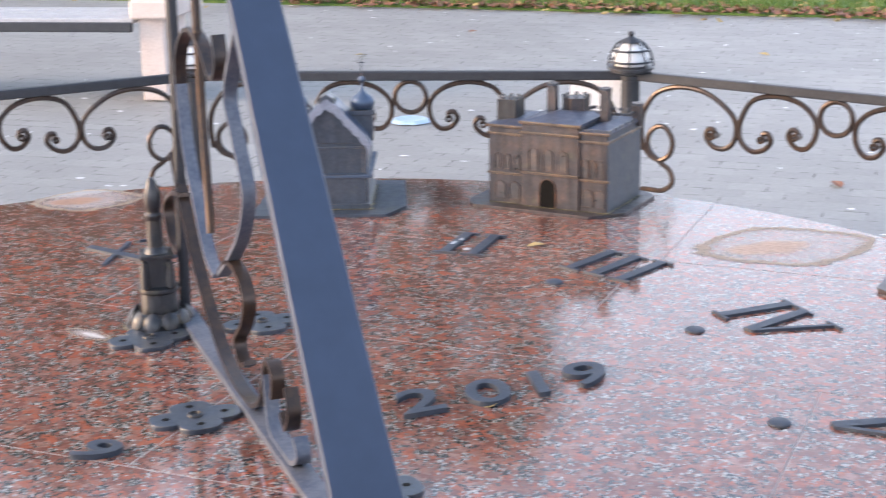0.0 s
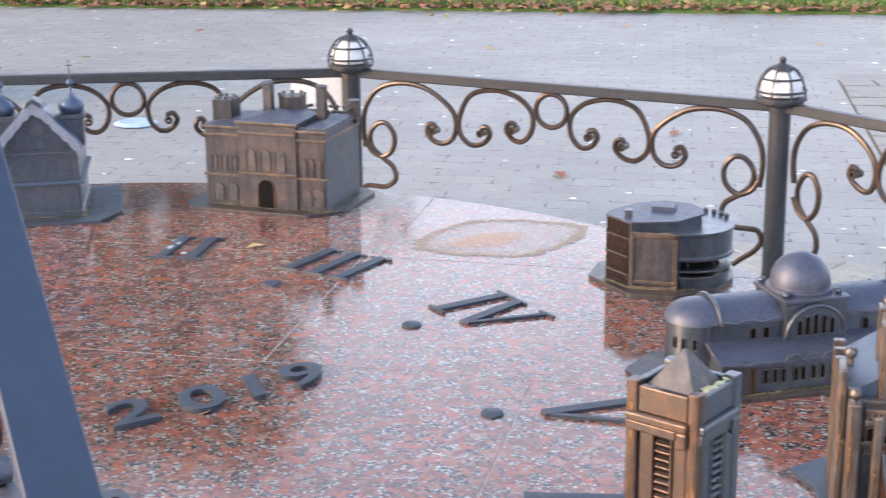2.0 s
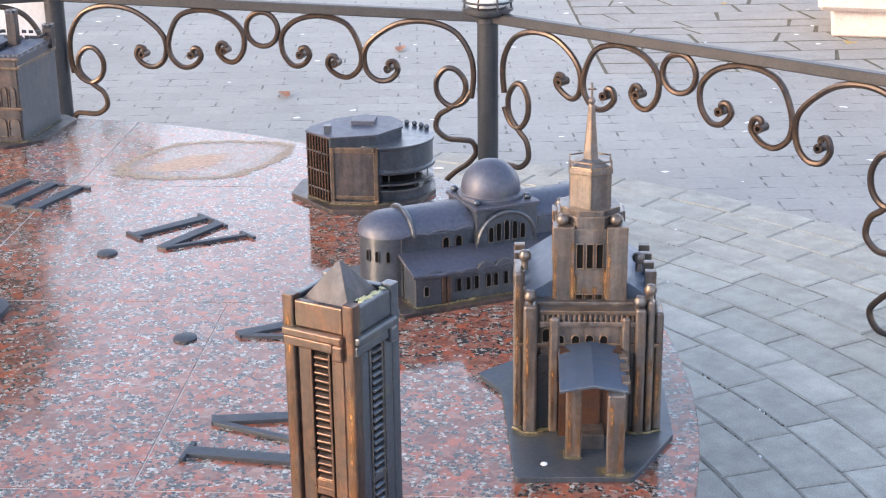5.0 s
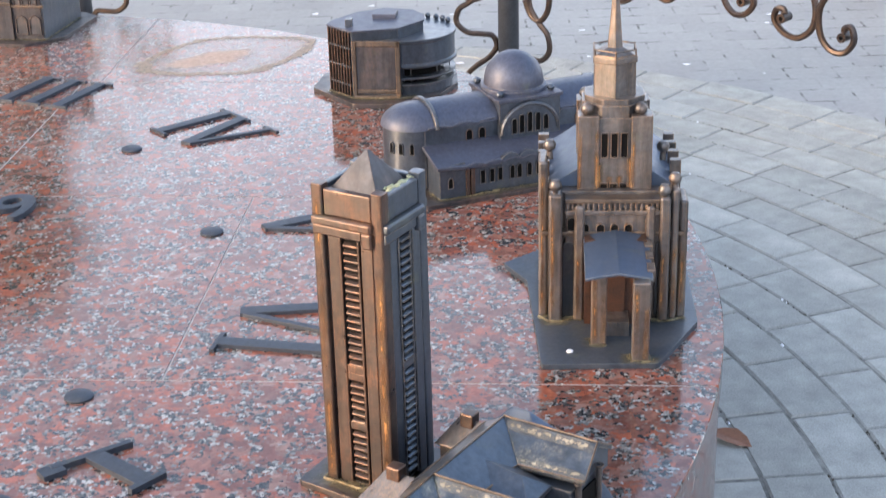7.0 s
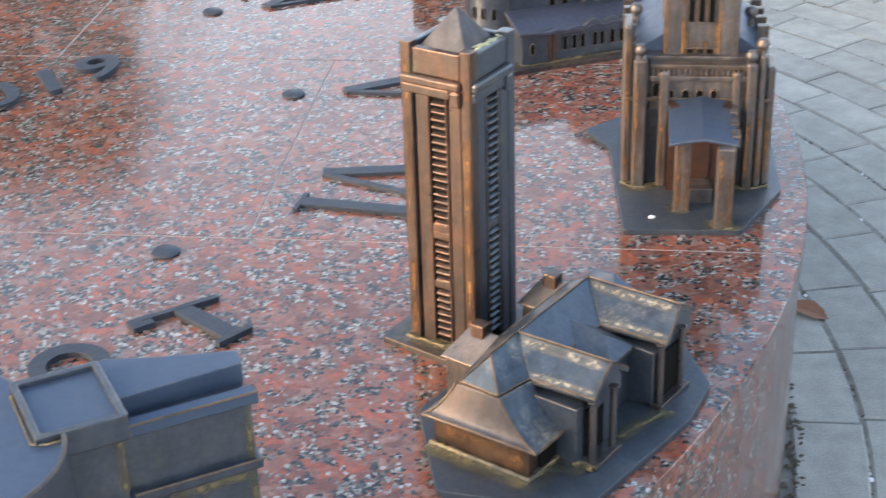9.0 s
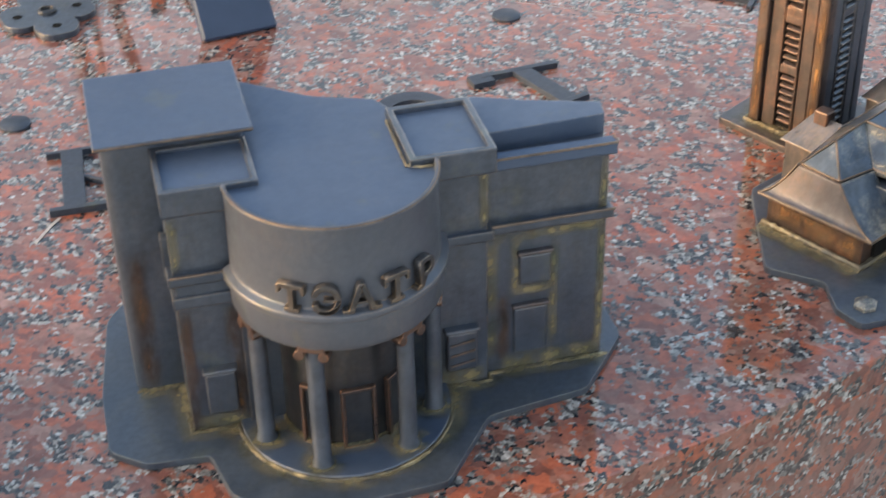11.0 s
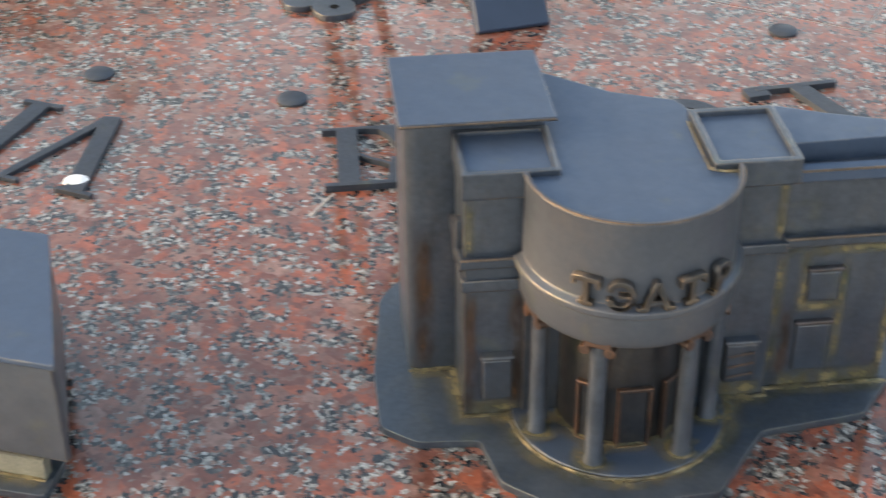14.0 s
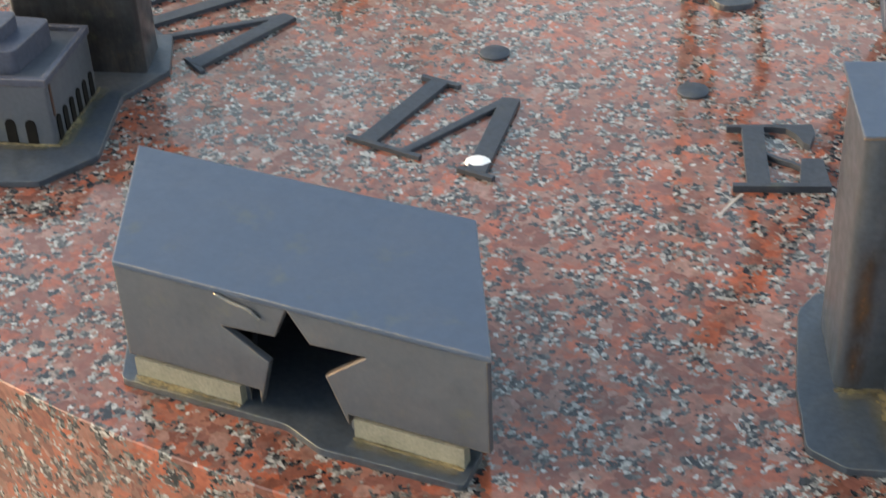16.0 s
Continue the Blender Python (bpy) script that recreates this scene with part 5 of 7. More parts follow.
def manor():
    th = model("manor_model", 1.169, -0.905, -34.4, "low bronze manor house model with rubbed hipped sheet roofs")
    base_plate(th, [(-0.054, 0.046), (0.056, -0.068), (0.116, -0.044), (0.152, -0.075), (0.186, -0.078), (0.207, -0.036), (0.203, 0.02), (0.212, 0.2), (0.197, 0.277), (0.129, 0.338), (0.0, 0.34), (-0.05, 0.2)])
    # warm bronze puts the sun on the front wing into its colour
    solid(th, "front_house", BRONZE_WARM, (0.002, 0.126, 0.002, 0.06, 0.006, 0.05), label="rubbed front wing painted warm as sunlit")
    solid(th, "main_house", BRONZE, (0.03, 0.155, 0.05, 0.12, 0.006, 0.08), (0.02, 0.09, 0.05, 0.27, 0.006, 0.08))
    solid(th, "rear_wing", BRONZE, (0.06, 0.165, 0.195, 0.265, 0.006, 0.08))

    def sheet(name, pts, faces, material=BRONZE_PALE, t=0.0055, smooth=False):
        bm = bm_new()
        a, b = [bm.verts.new(p) for p in pts], [bm.verts.new((p[0], p[1], p[2] - t)) for p in pts]
        edges = {}
        for f in faces:
            bm.faces.new([a[i] for i in f])
            bm.faces.new([b[i] for i in f[::-1]])
            for i, j in zip(f, f[1:] + f[:1]):
                edges[(i, j)] = 1
        for i, j in edges:
            if (j, i) not in edges:
                bm.faces.new((a[j], a[i], b[i], b[j]))
        return part(name, bm, material, th, smooth=smooth)

    # a curved skirt over the front wing, hipped and gabled sheets above it
    lower = [(-0.004, 0.085, 0.05), (-0.006, -0.008, 0.05), (0.139, -0.004, 0.05), (0.14, 0.056, 0.05)]
    upper = [(0.016, 0.098, 0.0935), (0.028, 0.011, 0.0915), (0.083, 0.01, 0.0915), (0.094, 0.056, 0.0935)]
    steps = 7
    rows = [[tuple(a[c] + (b[c] - a[c]) * ((t / steps) if c < 2 else (t / steps) ** 1.7) for c in range(3)) for a, b in zip(lower, upper)] for t in range(steps + 1)]
    # one sheet, but each side's light or shade is put into its bronze
    for side, name, material in ((0, "west_skirt", BRONZE_OLD), (1, "front_skirt", BRONZE_BROWN), (2, "east_skirt", BRONZE_PALE)):
        pts = [row[c] for row in rows for c in (side, side + 1)]
        sheet(name, pts, [(2 * t, 2 * t + 1, 2 * t + 3, 2 * t + 2) for t in range(steps)], material, 0.004, True)
    for c in (1, 2):
        bm = bm_new()
        tube(bm, [Vector(row[c]) for row in rows], 0.0016, 5)
        part("ridge_roll", bm, BRONZE_RUBBED, th, "golden rubbed ridge")
    bm = bm_new()
    tube(bm, [Vector((-0.006, -0.008, 0.049)), Vector((0.139, -0.004, 0.049)), Vector((0.14, 0.056, 0.049))], 0.0018, 5)
    part("eave_roll", bm, BRONZE_RUBBED, th, "golden rubbed eave")
    sheet("hip_roof", [(0.03, 0.013, 0.092), (0.081, 0.012, 0.092), (0.092, 0.056, 0.094), (0.052, 0.04, 0.119), (0.052, 0.093, 0.121), (0.016, 0.1, 0.094)],
          [(0, 1, 3), (1, 2, 4, 3), (0, 3, 4, 5)], BRONZE_PALE)
    sheet("south_roof", [(0.092, 0.056, 0.094), (0.171, 0.06, 0.094), (0.168, 0.097, 0.12), (0.052, 0.093, 0.121), (0.168, 0.134, 0.094), (0.094, 0.132, 0.094)],
          [(0, 1, 2, 3), (2, 4, 5, 3)], BRONZE_PALE)
    sheet("spine_roof", [(0.016, 0.1, 0.094), (0.052, 0.093, 0.121), (0.05, 0.242, 0.121), (0.012, 0.26, 0.094), (0.094, 0.132, 0.094), (0.096, 0.196, 0.094)],
          [(0, 1, 2, 3), (1, 4, 5, 2)], BRONZE)
    sheet("rear_roof", [(0.096, 0.196, 0.094), (0.178, 0.203, 0.094), (0.17, 0.246, 0.12), (0.05, 0.242, 0.121), (0.166, 0.288, 0.094), (0.03, 0.285, 0.094)],
          [(0, 1, 2, 3), (2, 4, 5, 3)], BRONZE_PALE)
    sheet("court_roof", [(0.07, 0.166, 0.109), (0.118, 0.168, 0.102), (0.092, 0.134, 0.091), (0.142, 0.14, 0.084), (0.142, 0.192, 0.084), (0.094, 0.197, 0.091)],
          [(2, 3, 1, 0), (3, 4, 1), (4, 5, 0, 1)], BRONZE)
    # where wear has rubbed the sheets below the ridges and above the eaves
    for a, b, c, d in (((0.052, 0.093, 0.121), (0.168, 0.097, 0.12), (0.092, 0.056, 0.094), (0.171, 0.06, 0.094)),
                       ((0.05, 0.242, 0.121), (0.17, 0.246, 0.12), (0.096, 0.196, 0.094), (0.178, 0.203, 0.094))):
        a, b, c, d = Vector(a), Vector(b), Vector(c), Vector(d)
        fall = ((c + d) / 2 - (a + b) / 2).normalized()
        lift = fall.cross(b - a).normalized() * 0.0007
        if lift.z < 0:
            lift = -lift
        for t, w in ((0.17, 0.0085), (0.88, 0.005)):
            stain(th, between(a.lerp(c, t) + lift, b.lerp(d, t) + lift, 12), fall, w, RUBBED, "rubbed_streak", "pale gold rubbed metal below the ridge")
    for y0, y1, x1, zr in ((0.06, 0.132, 0.166, 0.116), (0.204, 0.286, 0.168, 0.116)):
        bm = bm_new()
        v = [bm.verts.new(q) for q in ((x1 - 0.004, y0 + 0.004, 0.07), (x1 - 0.004, y1 - 0.004, 0.07), (x1 - 0.004, y1 - 0.004, 0.093), (x1 - 0.004, (y0 + y1) / 2, zr), (x1 - 0.004, y0 + 0.004, 0.093))]
        bm.faces.new(v)
        part("gable", bm, BRONZE, th)
    bm = bm_new()
    box(bm, 0.085, 0.132, 0.135, 0.195, 0.006, 0.078)
    part("court_wall", bm, BRONZE, th)
    for x0, x1, y0, y1 in ((-0.05, 0.02, 0.085, 0.15), (-0.045, 0.024, 0.235, 0.29)):
        solid(th, "side_wing", BRONZE_OLD, (x0 + 0.006, x1, y0 + 0.004, y1 - 0.004, 0.006, 0.06))
        bm = bm_new()
        roof(bm, x0, x1 + 0.01, y0, y1, 0.06, 0.09, "x", 0.02, 0.0)
        part("side_roof", bm, BRONZE_OLD, th)
        bm = bm_new()
        box(bm, (x0 + x1) / 2 - 0.01, (x0 + x1) / 2 + 0.008, (y0 + y1) / 2 - 0.008, (y0 + y1) / 2 + 0.008, 0.078, 0.099, 0.001)
        part("chimney", bm, BRONZE_WARM, th)
    bm = bm_new()
    roof(bm, -0.01, 0.075, 0.28, 0.335, 0.06, 0.095, "x", 0.03, 0.03)
    box(bm, 0.0, 0.066, 0.285, 0.33, 0.006, 0.06)
    part("far_pavilion", bm, BRONZE_FLAT, th)
    for x, y in ((0.168, 0.062), (0.17, 0.1), (0.17, 0.203), (0.17, 0.25)):
        bm = bm_new()
        lathe(bm, [(0.0055, 0.006), (0.0055, 0.012), (0.004, 0.014), (0.004, 0.086), (0.006, 0.09)], x, y, 10, cap=True)
        part("porch_column", bm, BRONZE_OLD, th)
    solid(th, "porch_floor", BRONZE_OLD, (0.15, 0.178, 0.055, 0.11, 0.006, 0.014))
    solid(th, "porch_floor", BRONZE_OLD, (0.15, 0.178, 0.195, 0.26, 0.006, 0.014))
    for x, y in ((0.17, -0.05),):
        bm = bm_new()
        lathe(bm, [(0.013, 0.008), (0.013, 0.012), (0.008, 0.016), (0, 0.017)], x, y, 6)
        part("bolt_head", bm, BRONZE_PALE, th)
    # black plates on the walls paint the shade inside doorways
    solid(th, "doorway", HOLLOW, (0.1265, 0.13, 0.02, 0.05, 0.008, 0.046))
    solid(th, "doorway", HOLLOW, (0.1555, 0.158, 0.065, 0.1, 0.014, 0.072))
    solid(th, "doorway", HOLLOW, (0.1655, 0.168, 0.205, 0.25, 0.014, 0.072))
    # amber band and widened weld colour in the glow reflected onto the wall
    stain(th, between((0.004, 0.0013, 0.034), (0.124, 0.0013, 0.03), 14), Vector((0, 0, 1)), 0.016, AMBER, "amber_tint", "amber band painted as glow reflected on the front wall")
    seam(th, [(0.0, -0.003), (0.128, -0.002), (0.131, 0.055), (0.174, 0.052)], 0.0065, 0.012)
    seam(th, [(-0.002, -0.006), (0.06, -0.006), (0.13, -0.005)], 0.0034, 0.009)
    for line in ([(0.03, 0.013, 0.0925), (0.052, 0.04, 0.12), (0.052, 0.093, 0.122), (0.168, 0.097, 0.121)], [(0.081, 0.012, 0.0925), (0.052, 0.04, 0.12)], [(0.081, 0.012, 0.0925), (0.03, 0.013, 0.0925)],
                 [(0.081, 0.012, 0.0925), (0.092, 0.056, 0.0945), (0.171, 0.06, 0.0945), (0.168, 0.097, 0.121), (0.168, 0.134, 0.0945)], [(0.052, 0.093, 0.122), (0.05, 0.242, 0.122), (0.17, 0.246, 0.121)],
                 [(0.094, 0.132, 0.0945), (0.096, 0.196, 0.0945), (0.178, 0.203, 0.0945), (0.17, 0.246, 0.121), (0.166, 0.288, 0.0945)], [(0.016, 0.1, 0.0945), (0.012, 0.26, 0.0945)]):
        bm = bm_new()
        tube(bm, [Vector(q) for q in line], 0.0012, 5)
        part("sheet_rim", bm, BRONZE_RUBBED, th, "golden rubbed sheet edge")
    seam(th, [(0.16, 0.115), (0.182, 0.192), (0.178, 0.2)], 0.0026)


def theatre():
    th = model("theatre_model", 0.597, -1.327, 28, "bronze theatre model with a round columned portico and raised letters")
    base_plate(th, [(-0.02, 0.12), (-0.034, 0.0), (-0.034, -0.084), (-0.002, -0.11), (0.056, -0.114), (0.068, -0.173), (0.12, -0.215), (0.258, -0.207), (0.318, -0.13), (0.42, -0.116), (0.48, -0.045), (0.48, 0.03), (0.39, 0.08), (0.15, 0.15), (0.0, 0.15)])
    cx, cy, r = 0.19, -0.082, 0.092
    # stage tower
    pillar(th, "stage_tower", BRONZE, [(0.0, -0.002), (0.128, -0.002), (0.128, 0.112), (0.0, 0.112)], 0.006, 0.285, 0.014)
    solid(th, "tower_roof", BRONZE_FLAT, (-0.005, 0.135, -0.015, 0.118, 0.284, 0.288), label="flat grey sheet roof slab")
    # left pier with its tray roof
    solid(th, "left_pier", BRONZE, (0.046, 0.1, -0.076, 0.0, 0.006, 0.25))
    solid(th, "pier_band", BRONZE, (0.041, 0.1, -0.081, 0.0, 0.176, 0.186), (0.043, 0.098, -0.079, 0.0, 0.15, 0.162))
    solid(th, "scroll_bracket", BRONZE, (0.04, 0.047, -0.06, -0.05, 0.17, 0.215))
    tray(th, "left_tray_roof", 0.043, 0.128, -0.081, -0.003, 0.248, 0.2735, 0.005, 0.0038)
    # auditorium body behind the drum
    bm = bm_new()
    prism(bm, [(0.1, -0.08), (0.28, -0.08), (0.28, 0.0), (0.255, 0.04), (0.2, 0.06), (0.14, 0.105), (0.1, 0.1)], 0.006, 0.266)
    part("auditorium", bm, BRONZE, th)
    arc = [(cx + r * math.cos(radians(a)), cy + r * math.sin(radians(a))) for a in range(180, 361, 9)]
    bm = bm_new()
    prism(bm, arc + [(0.272, 0.0), (0.255, 0.04), (0.2, 0.062), (0.14, 0.11), (0.098, 0.1)], 0.262, 0.268)
    part("round_roof", bm, BRONZE_FLAT, th, "smooth grey roof sheet")
    bm = bm_new()
    lathe(bm, [(r - 0.012, 0.15), (r + 0.002, 0.15), (r + 0.004, 0.156), (r + 0.004, 0.182), (r + 0.009, 0.184), (r + 0.009, 0.19), (r + 0.002, 0.194), (r + 0.001, 0.266), (r + 0.003, 0.274), (r - 0.001, 0.275), (r - 0.002, 0.268), (r - 0.012, 0.262)], cx, cy, 40, 180, 360)
    part("round_wall", bm, BRONZE_MATTE, th, smooth=True)
    # inner wall coloured black for the shade behind the columns
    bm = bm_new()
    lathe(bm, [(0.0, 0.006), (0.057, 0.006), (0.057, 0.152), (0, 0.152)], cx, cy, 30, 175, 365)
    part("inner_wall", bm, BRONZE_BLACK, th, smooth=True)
    bm = bm_new()
    lathe(bm, [(0.0, 0.012), (0.1, 0.012), (0.101, 0.004)], cx, cy, 40, 170, 370)
    part("portico_floor", bm, BRONZE_FLAT, th)
    for a in (198, 244, 302, 344):
        x, y = cx + 0.084 * math.cos(radians(a)), cy + 0.084 * math.sin(radians(a))
        bm = bm_new()
        lathe(bm, [(0.0105, 0.008), (0.0105, 0.014), (0.0085, 0.018), (0.0082, 0.08), (0.0078, 0.146), (0, 0.146)], x, y, 16)
        col = part("column", bm, BRONZE, th, smooth=True)
        bm = bm_new()
        m = Matrix.Translation((x, y, 0.142)) @ Matrix.Rotation(radians(a + 90), 4, "Z")
        box(bm, -0.012, 0.012, -0.01, 0.01, 0.004, 0.01)
        for sx in (-1, 1):
            tube(bm, [(sx * 0.011, -0.01, 0.0), (sx * 0.011, 0.01, 0.0)], 0.005, 8)
        part("capital", bm, BRONZE_WARM, col, m=m)
    # door panes are black too, as portico shade
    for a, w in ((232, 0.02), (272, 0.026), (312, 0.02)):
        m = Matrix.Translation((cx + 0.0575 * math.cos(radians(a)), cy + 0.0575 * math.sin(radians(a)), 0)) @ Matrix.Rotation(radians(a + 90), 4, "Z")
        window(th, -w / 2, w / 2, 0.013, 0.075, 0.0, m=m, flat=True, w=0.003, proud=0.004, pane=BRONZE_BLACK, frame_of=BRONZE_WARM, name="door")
    seam(th, [(cx + 0.102 * math.cos(radians(a)), cy + 0.102 * math.sin(radians(a))) for a in range(178, 363, 8)], 0.0038, 0.01)
    seam(th, [(cx + 0.0585 * math.cos(radians(a)), cy + 0.0585 * math.sin(radians(a))) for a in range(180, 361, 9)], 0.0026, 0.0145)
    for a in (198, 244, 302, 344):
        ring = [(cx + 0.084 * math.cos(radians(a)) + 0.011 * math.cos(q * math.pi / 4), cy + 0.084 * math.sin(radians(a)) + 0.011 * math.sin(q * math.pi / 4)) for q in range(9)]
        seam(th, ring, 0.0022, 0.0135)
    # right pier, tray and wing
    solid(th, "right_pier", BRONZE, (0.272, 0.332, -0.076, 0.0, 0.006, 0.25))
    solid(th, "pier_band", BRONZE, (0.275, 0.337, -0.081, 0.0, 0.172, 0.182))
    tray(th, "right_tray_roof", 0.259, 0.337, -0.09, 0.008, 0.25, 0.275, 0.006, 0.0052)
    pillar(th, "right_wing", BRONZE, [(0.326, -0.066), (0.452, -0.066), (0.452, 0.0), (0.326, 0.0)], 0.006, 0.244, 0.005)
    solid(th, "wing_band", BRONZE, (0.33, 0.456, -0.071, 0.0, 0.17, 0.18))
    solid(th, "wing_parapet", BRONZE_FLAT, (0.334, 0.456, -0.073, -0.06, 0.24, 0.252))
    bm = bm_new()
    prism(bm, [(0.334, -0.045), (0.454, -0.04), (0.458, -0.018), (0.39, 0.006), (0.345, 0.026), (0.334, 0.02)], 0.235, 0.264)
    part("wedge_roof", bm, BRONZE_FLAT, th, "smooth grey wedge roof")
    bm = bm_new()
    prism(bm, [(0.27, -0.0), (0.45, -0.03), (0.38, 0.0), (0.33, 0.015), (0.27, 0.015)], 0.006, 0.234)
    part("rear_body", bm, BRONZE, th)
    for x0, x1, z0, z1, y in ((0.365, 0.396, 0.108, 0.141, -0.066), (0.36, 0.393, 0.028, 0.081, -0.066), (0.29, 0.32, 0.03, 0.074, -0.076), (0.062, 0.09, 0.03, 0.076, -0.076)):
        bm = bm_new()
        deep = 0.008 if y < -0.07 else 0.004
        box(bm, x0, x1, y - deep, y + 0.002, z0, z1, 0.0012)
        panel = part("wall_panel", bm, BRONZE, th, "raised panel with rubbed edges")
        bm = bm_new()
        box(bm, x0 - 0.002, x1 + 0.002, y - deep - 0.002, y + 0.002, z1 + 0.0005, z1 + 0.0045, 0.001)
        part("ledge", bm, BRONZE_BROWN if y > -0.07 else BRONZE, panel)
        if 0.28 < x0 < 0.3:
            for k in range(3):
                bm = bm_new()
                strip(bm, [Vector((x0 + 0.003, y - deep - 0.0006, z0 + 0.007 + k * 0.012)), Vector((x1 - 0.003, y - deep - 0.0006, z0 + 0.011 + k * 0.012))], Vector((0, 1, 0)), 0.003, 0.002)
                part("slat", bm, BRONZE_BROWN, panel)
    for x, z0, z1 in ((0.333, 0.014, 0.17),):
        solid(th, "wall_rib", BRONZE, (x - 0.0012, x + 0.0012, -0.0685, -0.064, z0, z1))
    seam(th, [(0.0, -0.004), (0.043, -0.004), (0.044, -0.079), (0.098, -0.08)], 0.003)
    seam(th, [(0.285, -0.08), (0.334, -0.08), (0.335, -0.07), (0.456, -0.07)], 0.0034)
    # rubbed rims of the roofs
    seam(th, [(cx + (r + 0.002) * math.cos(radians(a)), cy + (r + 0.002) * math.sin(radians(a))) for a in range(184, 357, 6)], 0.0007, 0.2745)
    seam(th, [(0.336, -0.0735), (0.456, -0.0735), (0.456, -0.06)], 0.0014, 0.252)
    seam(th, [(-0.005, -0.0155), (0.135, -0.0155)], 0.0012, 0.286)
    seam(th, [(0.336, -0.072), (0.457, -0.072)], 0.0016, 0.18)
    seam(th, [(0.043, -0.0815), (0.1, -0.0815)], 0.0014, 0.186)
    seam(th, [(0.257, -0.004), (0.2565, -0.086), (0.268, -0.092), (0.281, -0.092)], 0.0026, 0.2695)
    # gold and brown patina in the joints of the walls
    front = Vector((1, 0, 0))
    gold, brown = (PATINA, "patina_stain", "greenish gold patina in a joint"), (RUST_PATINA, "rust_stain", "brown patina on the wall")
    for x, y, z0, z1, w, kind in ((0.447, -0.0667, 0.008, 0.24, 0.006, gold), (0.336, -0.0667, 0.02, 0.17, 0.011, gold), (0.362, -0.0667, 0.095, 0.168, 0.007, gold), (0.4, -0.0667, 0.02, 0.16, 0.006, gold),
                                  (0.35, -0.0667, 0.02, 0.1, 0.008, brown), (0.05, -0.0767, 0.008, 0.15, 0.008, brown), (0.093, -0.0767, 0.008, 0.15, 0.009, brown), (0.05, -0.0767, 0.188, 0.246, 0.006, gold),
                                  (0.016, -0.0027, 0.008, 0.17, 0.012, brown), (0.276, -0.0767, 0.01, 0.17, 0.008, brown), (0.329, -0.0767, 0.184, 0.248, 0.006, gold)):
        stain(th, between((x, y, z0), (x, y, z1)), front, w, *kind)
    up = Vector((0, 0, 1))
    for x0, x1, y, z, w in ((0.338, 0.452, -0.0667, 0.163, 0.008), (0.358, 0.4, -0.0667, 0.1, 0.007), (0.338, 0.45, -0.0667, 0.016, 0.012), (0.048, 0.1, -0.0767, 0.014, 0.012), (0.274, 0.33, -0.0767, 0.018, 0.012)):
        stain(th, between((x0, y, z), (x1, y, z)), up, w, *gold)
    # raised letters on the round wall
    word = "\u0422\u042d\u0410\u0422\u0420"
    for ch, a in zip(word, (237.5, 255, 272, 290.5, 310)):
        cu = bpy.data.curves.new("letter", "FONT")
        cu.body, cu.size, cu.extrude, cu.align_x = ch, 0.0365, 0.003, "CENTER"
        cu.bevel_depth, cu.offset = 0.0005, 0.0004
        tmp = bpy.data.objects.new("letter", cu)
        scene.collection.objects.link(tmp)
        me = bpy.data.meshes.new_from_object(tmp.evaluated_get(bpy.context.evaluated_depsgraph_get()))
        bpy.data.objects.remove(tmp)
        rr = r + 0.006
        ang = radians(a)
        bm = bmesh.new()
        bm.from_mesh(me)
        feet = {"\u0422": ((-0.0065, 0.0065, 0.0, 0.0032), (-0.0125, -0.0098, 0.018, 0.026), (0.0098, 0.0125, 0.018, 0.026)), "\u0410": ((-0.0165, -0.0065, 0.0, 0.003), (0.0065, 0.0165, 0.0, 0.003)), "\u0420": ((-0.0135, -0.0035, 0.0, 0.0032),)}
        for x0, x1, y0, y1 in feet.get(ch, ()):
            box(bm, x0, x1, y0, y1, -0.0034, 0.0034)
        bm.to_mesh(me)
        bm.free()
        me.transform(Matrix.Translation((cx + rr * math.cos(ang), cy + rr * math.sin(ang), 0.194)) @ Matrix.Rotation(ang + math.pi / 2, 4, "Z") @ Matrix.Rotation(radians(90), 4, "X"))
        me.materials.clear()
        me.materials.append(LETTERING)
        ob = new("letter", me)
        ob.parent = th


